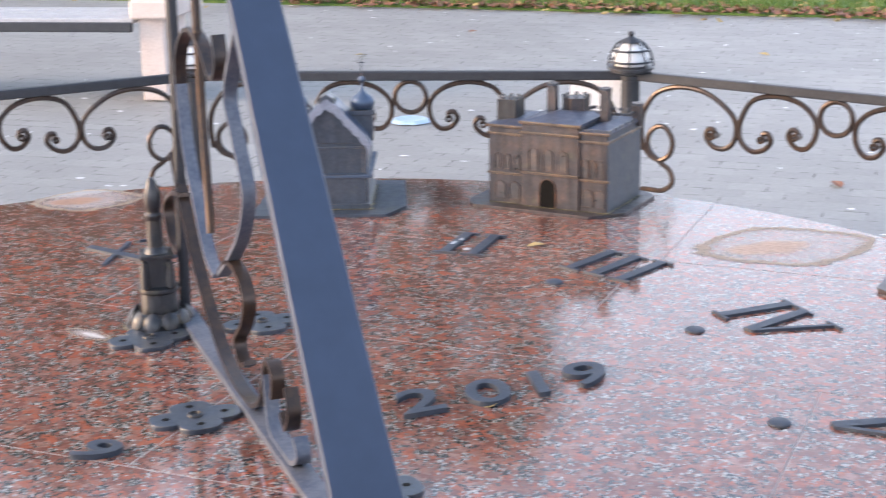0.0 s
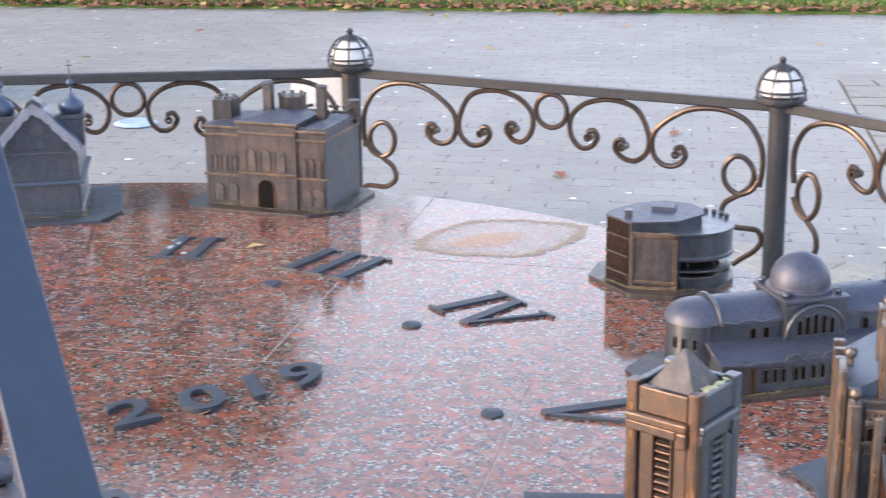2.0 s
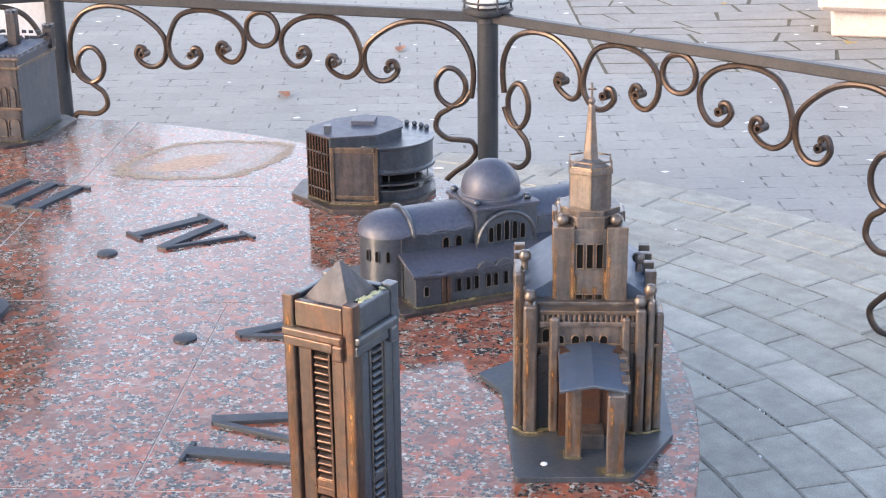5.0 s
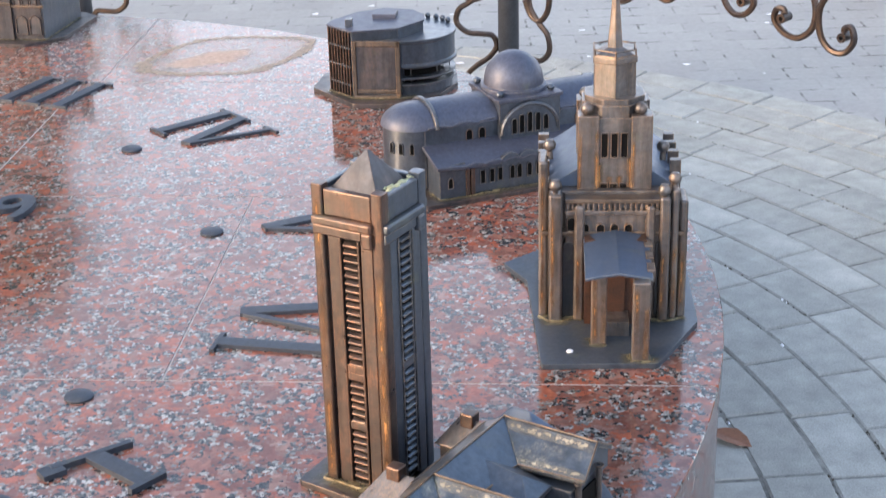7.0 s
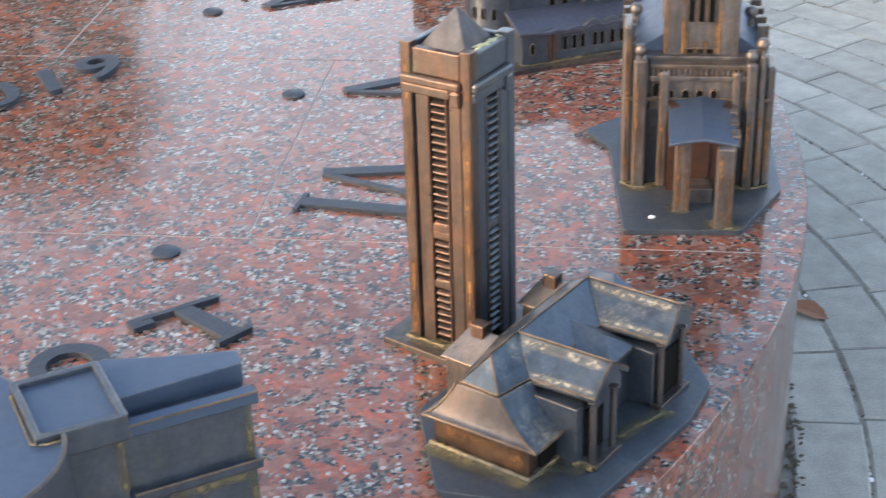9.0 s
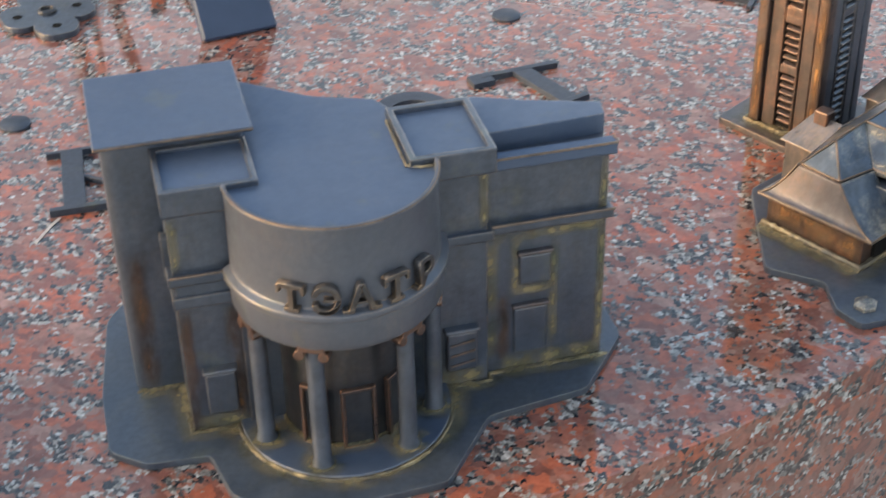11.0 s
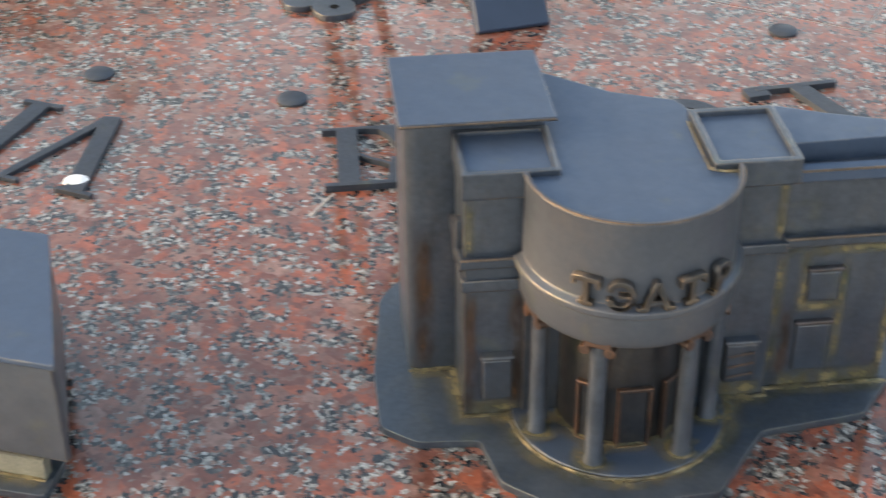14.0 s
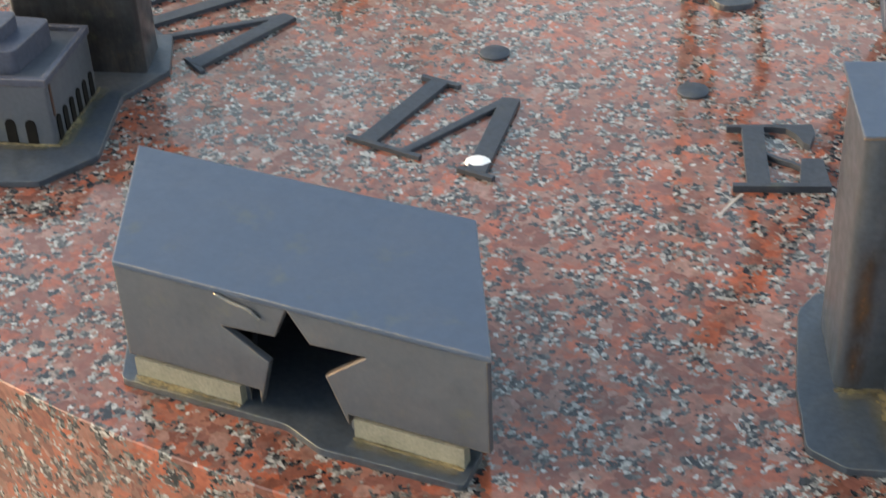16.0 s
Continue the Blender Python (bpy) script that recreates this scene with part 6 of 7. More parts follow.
def star_box():
    th = model("star_box_model", 0.012, -1.634, 7.6, "bronze memorial block with a large star-shaped opening", "model monument")
    sk = -0.52   # the block leans back askew in plan

    def quad(x0, x1, y0, y1):
        return [(x0 + sk * y0, y0), (x1 + sk * y0, y0), (x1 + sk * y1, y1), (x0 + sk * y1, y1)]

    base_plate(th, [(-0.012, -0.016), (0.17, -0.014), (0.215, -0.032), (0.356, -0.026), (0.354, 0.02), (0.26, 0.19), (-0.12, 0.2), (-0.11, 0.16)])
    lower = bm_new()
    prism(lower, quad(0.004, 0.125, 0.004, 0.16), 0.006, 0.035)
    prism(lower, quad(0.232, 0.35, 0.004, 0.16), 0.006, 0.035)
    part("foot_blocks", lower, BRONZE, th)
    # the front plate round the star, built in two halves about it
    c = (0.182, 0.078)
    star = []
    for i in range(10):
        rr = 0.079 if i % 2 == 0 else 0.031
        a = radians(90 + 36 * i + 3)
        star.append((c[0] + rr * math.cos(a), min(c[1] + rr * 0.95 * math.sin(a), 0.135)))
    bm = bm_new()
    right = [(0.372, 0.032), (0.372, 0.138), (0.2, 0.138), star[0], star[9], star[8], star[7], star[6], (star[6][0], 0.032)]
    left = [(0.2, 0.138), (-0.006, 0.138), (-0.006, 0.032), (star[4][0], 0.032), star[4], star[3], star[2], star[1], star[0]]
    slab(bm, right, -0.004, 0.004)
    slab(bm, left, -0.004, 0.004)
    part("front_plate", bm, BRONZE_MATTE, th, "smooth plate with a star cut through")
    bm = bm_new()
    prism(bm, quad(-0.008, 0.374, -0.006, 0.18), 0.136, 0.142)
    part("top_plate", bm, BRONZE_FLAT, th, "smooth blue-grey top plate")
    for x in (-0.006, 0.366):
        bm = bm_new()
        prism(bm, quad(x, x + 0.006, 0.004, 0.176), 0.03, 0.136)
        part("end_plate", bm, BRONZE, th)
    # black back plate paints the shade inside the block
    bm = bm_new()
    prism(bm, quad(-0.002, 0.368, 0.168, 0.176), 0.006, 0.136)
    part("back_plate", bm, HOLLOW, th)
    for x0, x1 in ((0.0, 0.118), (0.238, 0.348)):
        bm = bm_new()
        box(bm, x0, x1, -0.006, 0.006, 0.006, 0.03)
        part("ledge", bm, PALE_LEDGE, th, "pale olive ledge")
        seam(th, [(x0, -0.008), (x1, -0.008)], 0.0024)
    bm = bm_new()
    tube(bm, [(0.105, -0.006, 0.135), (0.12, -0.006, 0.13), (0.14, -0.006, 0.126), (0.15, -0.006, 0.118)], 0.002, 5)
    part("dent", bm, BRONZE_PALE, th, "pale dented scratch")


def corner_building():
    """Only its near corner is seen: a low block with dark slots along its foot, a stepped roof and a taller dark block behind it."""
    th = model("colonnade_model", -0.371, -1.356, 113, "grey bronze stepped block with dark slots along its foot")
    base_plate(th, [(0.202, -0.077), (0.127, -0.038), (-0.017, -0.058), (-0.081, -0.009), (-0.1, 0.2), (0.3, 0.2), (0.3, -0.05)][::-1])
    pillar(th, "front_block", BRONZE_MATTE, [(0.0, 0.0), (0.142, 0.0), (0.142, 0.16), (0.0, 0.16)], 0.006, 0.092, 0.004)
    bm = bm_new()
    rim(bm, [(-0.002, -0.002), (0.144, -0.002), (0.144, 0.162), (-0.002, 0.162)], [(0.005, 0.005), (0.137, 0.005), (0.137, 0.155), (0.005, 0.155)], -0.098, -0.088)
    part("parapet", bm, BRONZE_SHEET, th, m=Matrix.Rotation(radians(-90), 4, "X"))
    pillar(th, "upper_block", BRONZE_SHEET, [(0.02, 0.042), (0.11, 0.03), (0.118, 0.14), (0.02, 0.14)], 0.09, 0.122, 0.01)
    pillar(th, "upper_block", BRONZE_SHEET, [(0.04, 0.065), (0.09, 0.06), (0.09, 0.12), (0.04, 0.12)], 0.12, 0.14, 0.012)
    pillar(th, "rear_block", BRONZE_BLACK, [(0.19, -0.05), (0.27, -0.04), (0.28, 0.12), (0.185, 0.12)], 0.006, 0.16, 0.008, "taller dark rear block")
    solid(th, "rear_cornice", BRONZE_BROWN, (0.183, 0.282, -0.056, 0.12, 0.158, 0.166))
    # each slot is a thin black slab painted as shade
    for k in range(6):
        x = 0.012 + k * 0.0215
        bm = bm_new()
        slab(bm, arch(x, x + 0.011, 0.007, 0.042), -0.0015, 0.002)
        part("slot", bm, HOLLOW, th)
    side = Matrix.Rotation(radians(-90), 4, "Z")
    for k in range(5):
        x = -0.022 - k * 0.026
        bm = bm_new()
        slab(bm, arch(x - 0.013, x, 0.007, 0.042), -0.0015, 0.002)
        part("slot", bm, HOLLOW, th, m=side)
    seam(th, [(0.145, -0.002), (0.0, -0.003), (-0.003, 0.1)], 0.003)
    solid(th, "rust_run", RED_BROWN, (0.008, 0.013, -0.0008, 0.001, 0.044, 0.086), label="thin rusty run down the wall")


def monument():
    th = model("monument_model", -0.384, 0.347, 30, "dark bronze monument model: slim column on a drum with scalloped rosettes", "model monument")
    bm = bm_new()
    lathe(bm, [(0.0, 0.0), (0.088, 0.0), (0.088, 0.008), (0.066, 0.014), (0.06, 0.03), (0.05, 0.034), (0.048, 0.075), (0.052, 0.079), (0.052, 0.086), (0.04, 0.09), (0, 0.09)], seg=28)
    part("drum", bm, BRONZE_BLACK, th, smooth=True)
    for k in range(10):
        a = 2 * math.pi * k / 10
        bm = bm_new()
        lathe(bm, [(0.0, 0.006), (0.01, 0.005), (0.021, 0.0), (0.021, -0.004), (0.0, -0.004)], seg=12)
        part("shield", bm, BRONZE_BLACK, th, smooth=True, m=Matrix.Rotation(a, 4, "Z") @ Matrix.Translation((0.074, 0, 0.024)) @ Matrix.Rotation(radians(60), 4, "Y"))
    solid(th, "block", BRONZE_BLACK, (-0.034, 0.034, -0.034, 0.034, 0.088, 0.15), (-0.04, 0.04, -0.04, 0.04, 0.15, 0.157))
    for k in range(4):
        a = radians(45 + 90 * k)
        bm = bm_new()
        lathe(bm, [(0.0, 0.088), (0.013, 0.088), (0.012, 0.115), (0.008, 0.13), (0.009, 0.142), (0.0, 0.15)], 0.044 * math.cos(a), 0.044 * math.sin(a), 10)
        part("corner_figure", bm, BRONZE_BLACK, th, "small dark bronze corner post", smooth=True)
    bm = bm_new()
    lathe(bm, [(0.03, 0.157), (0.026, 0.166), (0.021, 0.17), (0.019, 0.225), (0.023, 0.23), (0.023, 0.237), (0.018, 0.241), (0.018, 0.247), (0.022, 0.255), (0.022, 0.28), (0.014, 0.295), (0.012, 0.305), (0.006, 0.312), (0, 0.313)], seg=16)
    part("column", bm, BRONZE_BLACK, th, smooth=True)
    seam(th, [(0.089 * math.cos(a * 0.3142), 0.089 * math.sin(a * 0.3142)) for a in range(21)], 0.003, 0.004)
    th.scale = (0.82, 0.82, 1.0)


castle()
cupola_church()
cinema()
tower()
spire_church()
cathedral()
manor()
theatre()
star_box()
corner_building()
monument()

# ---- hour numerals, year and dots ----
def bar(bm, p, q, w, h=0.008):
    """A flat raised stroke on the table between two points."""
    p, q = Vector((*p, 0)), Vector((*q, 0))
    d = (q - p).normalized()
    s = Vector((-d.y, d.x, 0)) * w / 2
    prism(bm, [(p - s)[:2], (q - s)[:2], (q + s)[:2], (p + s)[:2]], 0.0, h)


def numeral(text, angle, r0=0.99, r1=1.16):
    """A Roman numeral whose foot points to the middle of the dial; angle is that of its middle."""
    adv = {"I": 0.07, "V": 0.135, "X": 0.135}
    total = sum(adv[c] for c in text)
    th = thing("hour_numeral", pose(0, 0, TOP, 0, 0, angle - 90), "raised bronze Roman numeral fixed to the granite", "numeral", "hour numerals")
    x = -total / 2
    for c in text:
        w = adv[c]
        xm = x + w / 2
        bm = bm_new()
        if c == "I":
            bar(bm, (xm, r0), (xm, r1), 0.024)
            for r in (r0, r1):
                bar(bm, (xm - 0.028, r), (xm + 0.028, r), 0.007, 0.0075)
        elif c == "V":
            bar(bm, (xm - 0.05, r1), (xm, r0), 0.024)
            bar(bm, (xm + 0.05, r1), (xm + 0.004, r0 + 0.004), 0.011, 0.0075)
            for sx in (-0.05, 0.05):
                bar(bm, (xm + sx - 0.024, r1), (xm + sx + 0.024, r1), 0.007, 0.0072)
        else:
            bar(bm, (xm - 0.05, r1), (xm + 0.05, r0), 0.024)
            bar(bm, (xm + 0.05, r1), (xm - 0.05, r0), 0.011, 0.0075)
        part("stroke", bm, NUMERAL, th)
        x += w
    th.scale.z = 0.78


for text, a in (("II", 86.6), ("III", 66.0), ("IV", 40.0), ("V", 9.0), ("VI", -12.5), ("VI", -89.2), ("VII", -114.1), ("XI", 131.0)):
    numeral(text, a)

th = thing("hour_numeral", pose(0, 0, TOP), "raised bronze Roman numeral with long joined serifs", "numeral", "hour numerals")
bm = bm_new()
bar(bm, (0.311, -0.928), (0.38, -0.89), 0.006)
bar(bm, (0.371, -1.045), (0.467, -0.993), 0.008, 0.0084)
bar(bm, (0.3375, -0.9125), (0.397, -1.0315), 0.026, 0.0078)
prism(bm, [(0.416, -0.955), (0.436, -1.01), (0.467, -0.994), (0.438, -0.943)], 0.0, 0.0076)
part("stroke", bm, NUMERAL, th)
bm = bm_new()
prism(bm, [(0.352, -0.907), (0.375, -0.9), (0.391, -0.908), (0.405, -0.921), (0.414, -0.923), (0.409, -0.894), (0.398, -0.877), (0.372, -0.8925)], 0.0, 0.0082)
part("beak", bm, NUMERAL, th)
bm = bm_new()
strip(bm, smooth_line([(0.376, -0.962, 0.0036), (0.395, -0.966, 0.0036), (0.41, -0.9665, 0.0036), (0.424, -0.97, 0.0036)], 5), Vector((0, 0, 1)), 0.007, 0.005)
part("hairline", bm, NUMERAL, th)

th = thing("hour_numeral", pose(0, 0, TOP), "raised bronze Roman numeral with a joined foot serif", "numeral", "hour numerals")
bm = bm_new()
bar(bm, (0.786, -0.628), (0.876, -0.567), 0.009)
bar(bm, (0.83, -0.594), (0.91, -0.664), 0.026, 0.0076)
bar(bm, (0.894, -0.684), (0.93, -0.645), 0.009, 0.0078)
bar(bm, (0.776, -0.642), (0.8, -0.624), 0.024, 0.0074)
part("stroke", bm, NUMERAL, th)

bm = bm_new()
lathe(bm, [(0.028, 0.0), (0.05, 0.0), (0.05, 0.008), (0.028, 0.008), (0.028, 0.0)], 0.722, -0.735, 24)
part("bow", bm, NUMERAL, th)

DOTS = [(0.678, 0.589), (0.89, 0.148), (0.781, -0.432), (0.235, -0.858), (-0.036, -0.888), (0.33, 0.83)]
for x, y in DOTS:
    th = thing("hour_dot", pose(x, y, TOP), "small round bronze stud set in the granite", "stud", "hour dots")
    bm = bm_new()
    lathe(bm, [(0.02, 0.0), (0.02, 0.003), (0.017, 0.005), (0, 0.0055)], seg=20)
    part("head", bm, NUMERAL, th, smooth=True)


def digit(ch, x, y, rot, size=0.16):
    cu = bpy.data.curves.new("digit", "FONT")
    cu.body, cu.size, cu.extrude, cu.align_x = ch, size, 0.006, "CENTER"
    cu.offset, cu.shear = 0.002, 0.15
    tmp = bpy.data.objects.new("digit", cu)
    scene.collection.objects.link(tmp)
    me = bpy.data.meshes.new_from_object(tmp.evaluated_get(bpy.context.evaluated_depsgraph_get()))
    bpy.data.objects.remove(tmp)
    me.materials.clear()
    me.materials.append(NUMERAL)
    ob = new("year_digit", me)
    ob.matrix_world = pose(x, y, TOP + 0.005, 0, 0, rot) @ Matrix.Diagonal((1.22, 1.0, 0.8, 1))
    tagged(ob, "raised bronze digit of the year fixed to the granite", "digit", "year digits")


for ch, x, y, rot in (("2", 0.297, 0.024, 40), ("0", 0.4, 0.1, 40), ("1", 0.475, 0.166, 38), ("9", 0.547, 0.232, 36), ("9", -0.2, -0.31, -20)):
    digit(ch, x, y, rot, 0.15 if x > 0 else 0.115)

# ---- the gnomon: a slanting steel bar on a strap, filled with scrolls ----
FOOT, ALONG = Vector((0.424, -0.572, TOP)), Vector((-0.6236, 0.7817, 0))
SIDE = Vector((0.7817, 0.6236, 0))


def on_gnomon(s, z):
    return FOOT + ALONG * s + Vector((0, 0, z))


def gnomon():
    th = thing("gnomon", Matrix.Identity(4), "blue-grey steel sundial gnomon with wrought scrolls under a slanting bar", "sundial gnomon")
    slope = Vector((ALONG.x * 0.578, ALONG.y * 0.578, 0.816))
    up = slope.cross(SIDE).normalized()
    if up.z < 0:
        up = -up
    bm = bm_new()
    a, b = on_gnomon(0.0, 0.004), on_gnomon(0.0, 0.004) + slope * 1.55
    cor = [bm.verts.new(p + SIDE * sx + up * sz) for p, w in ((a, 0.066), (b, 0.022)) for sx, sz in ((-0.042, 0.0), (w, 0.0), (w, -0.016), (-0.042, -0.016))]
    for q in ((0, 1, 2, 3), (7, 6, 5, 4), (0, 4, 5, 1), (1, 5, 6, 2), (2, 6, 7, 3), (3, 7, 4, 0)):
        bm.faces.new([cor[i] for i in q])
    bmesh.ops.bevel(bm, geom=list(bm.edges), offset=0.003, segments=1, affect="EDGES")
    part("slanting_bar", bm, STEEL, th)
    bm = bm_new()
    strip(bm, [on_gnomon(0.1, 0.008), on_gnomon(0.5, 0.008), on_gnomon(1.3, 0.008)], SIDE, 0.04, 0.014)
    part("base_strap", bm, WORN_PAINT, th)
    bm = bm_new()
    tube(bm, [on_gnomon(0.95, 0.26), on_gnomon(0.965, 0.5), on_gnomon(0.975, 1.25)], 0.0085, 8)
    part("rear_rod", bm, COPPER, th)
    bm = bm_new()
    tube(bm, [on_gnomon(1.25, 0.01), on_gnomon(1.2, 0.5), on_gnomon(1.17, 1.2)], 0.012, 8)
    part("rear_rod", bm, IRON, th)
    curves = [
        [(0.56, 0.75), (0.65, 0.66), (0.73, 0.56), (0.69, 0.49), (0.635, 0.41), (0.68, 0.33), (0.78, 0.255), (0.87, 0.2)],
        [(0.87, 0.2), (0.8, 0.245), (0.72, 0.245), (0.675, 0.21), (0.7, 0.16), (0.76, 0.11), (0.73, 0.075), (0.69, 0.09)],
        [(1.26, 0.35), (1.1, 0.17), (0.93, 0.055), (0.8, 0.02), (0.68, 0.018), (0.6, 0.05), (0.57, 0.1), (0.535, 0.145), (0.5, 0.13), (0.51, 0.09)],
        [(0.56, 0.12), (0.545, 0.05), (0.52, 0.02), (0.46, 0.018), (0.4, 0.02), (0.36, 0.045), (0.38, 0.07)],
        [(0.42, 0.14), (0.405, 0.1), (0.43, 0.066), (0.455, 0.085)],
        [(1.15, 0.46), (1.13, 0.57), (1.03, 0.63), (0.93, 0.62), (0.84, 0.57), (0.79, 0.6), (0.8, 0.65)],
        [(1.15, 0.53), (1.12, 0.4), (1.05, 0.3), (0.97, 0.21), (0.9, 0.19)],
        [(1.18, 0.28), (1.28, 0.26), (1.37, 0.21), (1.33, 0.15), (1.25, 0.14)],
    ]
    for k, c in enumerate(curves):
        bm = bm_new()
        strip(bm, smooth_line([on_gnomon(s, z) for s, z in c], 6), SIDE, 0.024, 0.008)
        part("scroll", bm, COPPER if k % 3 else WORN_PAINT, th, smooth=True)


def rosette(x, y, rot):
    th = thing("rosette_plate", pose(x, y, TOP, 0, 0, rot), "dark bronze four-lobed plate bolted to the granite", "bolted plate", "rosette plates")
    bm = bm_new()
    pts = []
    for i in range(64):
        a = 2 * math.pi * i / 64
        r = 0.05 + 0.036 * abs(math.cos(2 * a)) ** 0.8 - 0.006 * abs(math.cos(2 * a)) ** 12
        pts.append((r * math.cos(a), r * 0.82 * math.sin(a)))
    prism(bm, pts, 0.0, 0.009)
    plate = part("plate", bm, BRONZE, th)
    # flat black discs paint the shade of holes
    for k in range(4):
        bm = bm_new()
        lathe(bm, [(0.007, 0.0096), (0.0, 0.0096)], 0.052 * math.cos(k * math.pi / 2), 0.043 * math.sin(k * math.pi / 2), 12)
        part("bolt_hole", bm, HOLLOW, plate, "black disc painted as the shade of a hole")
    # black colour deepens the socket's shallow hollow
    bm = bm_new()
    lathe(bm, [(0.014, 0.0088), (0.0135, 0.0125), (0.009, 0.014), (0.009, 0.0105), (0.0, 0.0105)], seg=16)
    part("socket", bm, BRONZE_BLACK, plate, "socket coloured black for the shade in its hollow")


gnomon()
for x, y, rot in ((-0.085, -0.1, 40), (-0.36, 0.25, 40), (-0.18, 0.4, 40), (0.33, -0.3, 130), (0.14, -0.56, 130)):
    rosette(x, y, rot)

# ---- the square round the table ----
def leaf_mesh(name, size, material):
    me = bpy.data.meshes.new(name)
    pts = [(-1, 0, 0), (-0.55, 0.42, 0.12), (0, 0.55, 0.2), (0.5, 0.38, 0.1), (1, 0, 0.02), (0.5, -0.38, 0.14), (0, -0.55, 0.22), (-0.55, -0.42, 0.1), (0, 0, 0.05)]
    me.from_pydata([tuple(c * size for c in p) for p in pts], [], [(i, (i + 1) % 8, 8) for i in range(8)])
    me.materials.append(material)
    return me


LEAF_BROWN = simple("dry_brown_leaf", (0.17, 0.075, 0.042), (0.3, 0.135, 0.075), 60, 0.7)
LEAF_YELLOW = simple("yellow_leaf", (0.32, 0.21, 0.07), (0.4, 0.31, 0.13), 60, 0.7)
brown, yellow = leaf_mesh("leaf", 0.045, LEAF_BROWN), leaf_mesh("leaf", 0.04, LEAF_YELLOW)
rng = random.Random(4)
LEAVES = [(1.815, 0.24, 0), (0.1, 7.1, 1), (-0.7, 5.6, 0), (1.75, 6.3, 1), (1.22, 4.75, 0), (-1.1, 6.2, 1), (0.75, 3.9, 0), (2.1, 7.4, 1), (-2.3, 6.6, 1), (-1.9, 7.7, 0), (3.1, 6.9, 0), (-0.3, 4.6, 0), (0.9, 8.1, 1), (-3.2, 7.2, 0)]
for x, y, k in LEAVES:
    ob = new("fallen_leaf", yellow if k else brown)
    ob.matrix_world = pose(x, y, 0.004, rng.uniform(-6, 6), rng.uniform(-6, 6), rng.uniform(0, 360))
    tagged(ob, "yellow fallen leaf lying on grey paving" if k else "dry brown fallen leaf lying on grey paving", "leaf", "fallen leaves")

# lawn with a leafy edge, beyond the square
bm = bm_new()
prism(bm, [(-60, 8.95), (60, 8.75), (60, 90), (-60, 90)], -0.2, 0.012)
lawn = tagged(part("lawn", bm, GRASS), "green autumn lawn at the edge of the square", "lawn", kind="structure")


def scatter(name, count, area, maker, material, label, category):
    vs, fs = [], []
    for _ in range(count):
        maker(area, vs, fs)
    me = bpy.data.meshes.new(name)
    me.from_pydata(vs, [], fs)
    me.materials.append(material)
    ob = new(name, me)
    return tagged(ob, label, category, kind="stuff")


def blade(area, vs, fs):
    x, y = rng.uniform(area[0], area[1]), area[2] + (area[3] - area[2]) * rng.random() ** 1.6
    a, h, w, k = rng.uniform(0, 6.283), rng.uniform(0.04, 0.1), rng.uniform(0.004, 0.008), len(vs)
    dx, dy, lx, ly = math.cos(a) * w, math.sin(a) * w, rng.uniform(-0.04, 0.04), rng.uniform(-0.04, 0.04)
    vs += [(x - dx, y - dy, 0.01), (x + dx, y + dy, 0.01), (x + dx * 0.6 + lx * 0.4, y + dy * 0.6 + ly * 0.4, h * 0.6), (x + lx, y + ly, h)]
    fs += [(k, k + 1, k + 2), (k, k + 2, k + 3)]


def litter(area, vs, fs):
    x, y = rng.uniform(area[0], area[1]), rng.gauss(area[2], area[3])
    s, a, k, z = rng.uniform(0.02, 0.045), rng.uniform(0, 6.283), len(vs), rng.uniform(0.008, 0.03)
    for i in range(5):
        b = a + i * 1.2566
        vs.append((x + s * math.cos(b) * rng.uniform(0.6, 1.1), y + s * math.sin(b) * rng.uniform(0.6, 1.1), z + rng.uniform(0, 0.03)))
    fs += [(k, k + 1, k + 2), (k, k + 2, k + 3), (k, k + 3, k + 4)]


scatter("grass", 26000, (-7, 6, 8.85, 12.5), blade, GRASS, "blades of green autumn grass", "grass")
scatter("leaf_litter", 1700, (-3.9, 6, 8.93, 0.1), litter, LEAF_BROWN, "brown fallen leaves along the edge of the lawn", "fallen leaves")
scatter("leaf_litter", 380, (-6, 6, 9.2, 0.35), litter, LEAF_YELLOW, "yellow fallen leaves scattered on the grass", "fallen leaves")


# benches with cast-stone ends
def bench(x, y, rot, long):
    th = thing("bench", pose(x, y, 0, 0, 0, rot), "bench with pinkish cast-stone ends and weathered grey planks", "bench", "benches")
    for a in (-0.2, long):
        bm = bm_new()
        box(bm, a + 0.025, a + 0.16, 0.05, 0.42, 0.0, 0.442, 0.006)
        box(bm, a, a + 0.24, -0.02, 0.5, 0.44, 0.54, 0.012)
        part("end_block", bm, PINK_STONE, th)
    for k in range(4):
        bm = bm_new()
        box(bm, 0.0, long, 0.03 + k * 0.115, 0.135 + k * 0.115, 0.405, 0.44, 0.005)
        part("plank", bm, GREY_PLANK, th)
    bm = bm_new()
    box(bm, 0.0, long, 0.0, 0.03, 0.37, 0.42, 0.004)
    part("front_rail", bm, IRON, th, "dark front rail")


bench(-4.66, 4.62, 9, 1.75)

# corner of a low planter
planter = thing("planter", pose(3.16, 4.86, 0, 0, 0, -14), "pinkish cast-stone planter on a recessed plinth", "planter")
bm = bm_new()
box(bm, 0.07, 0.73, 0.04, 0.7, 0.0, 0.135, 0.008)
part("plinth", bm, PINK_STONE, planter)
bm = bm_new()
box(bm, 0.0, 0.8, -0.03, 0.77, 0.13, 0.58, 0.02)
part("trough", bm, PINK_STONE, planter)
bm = bm_new()
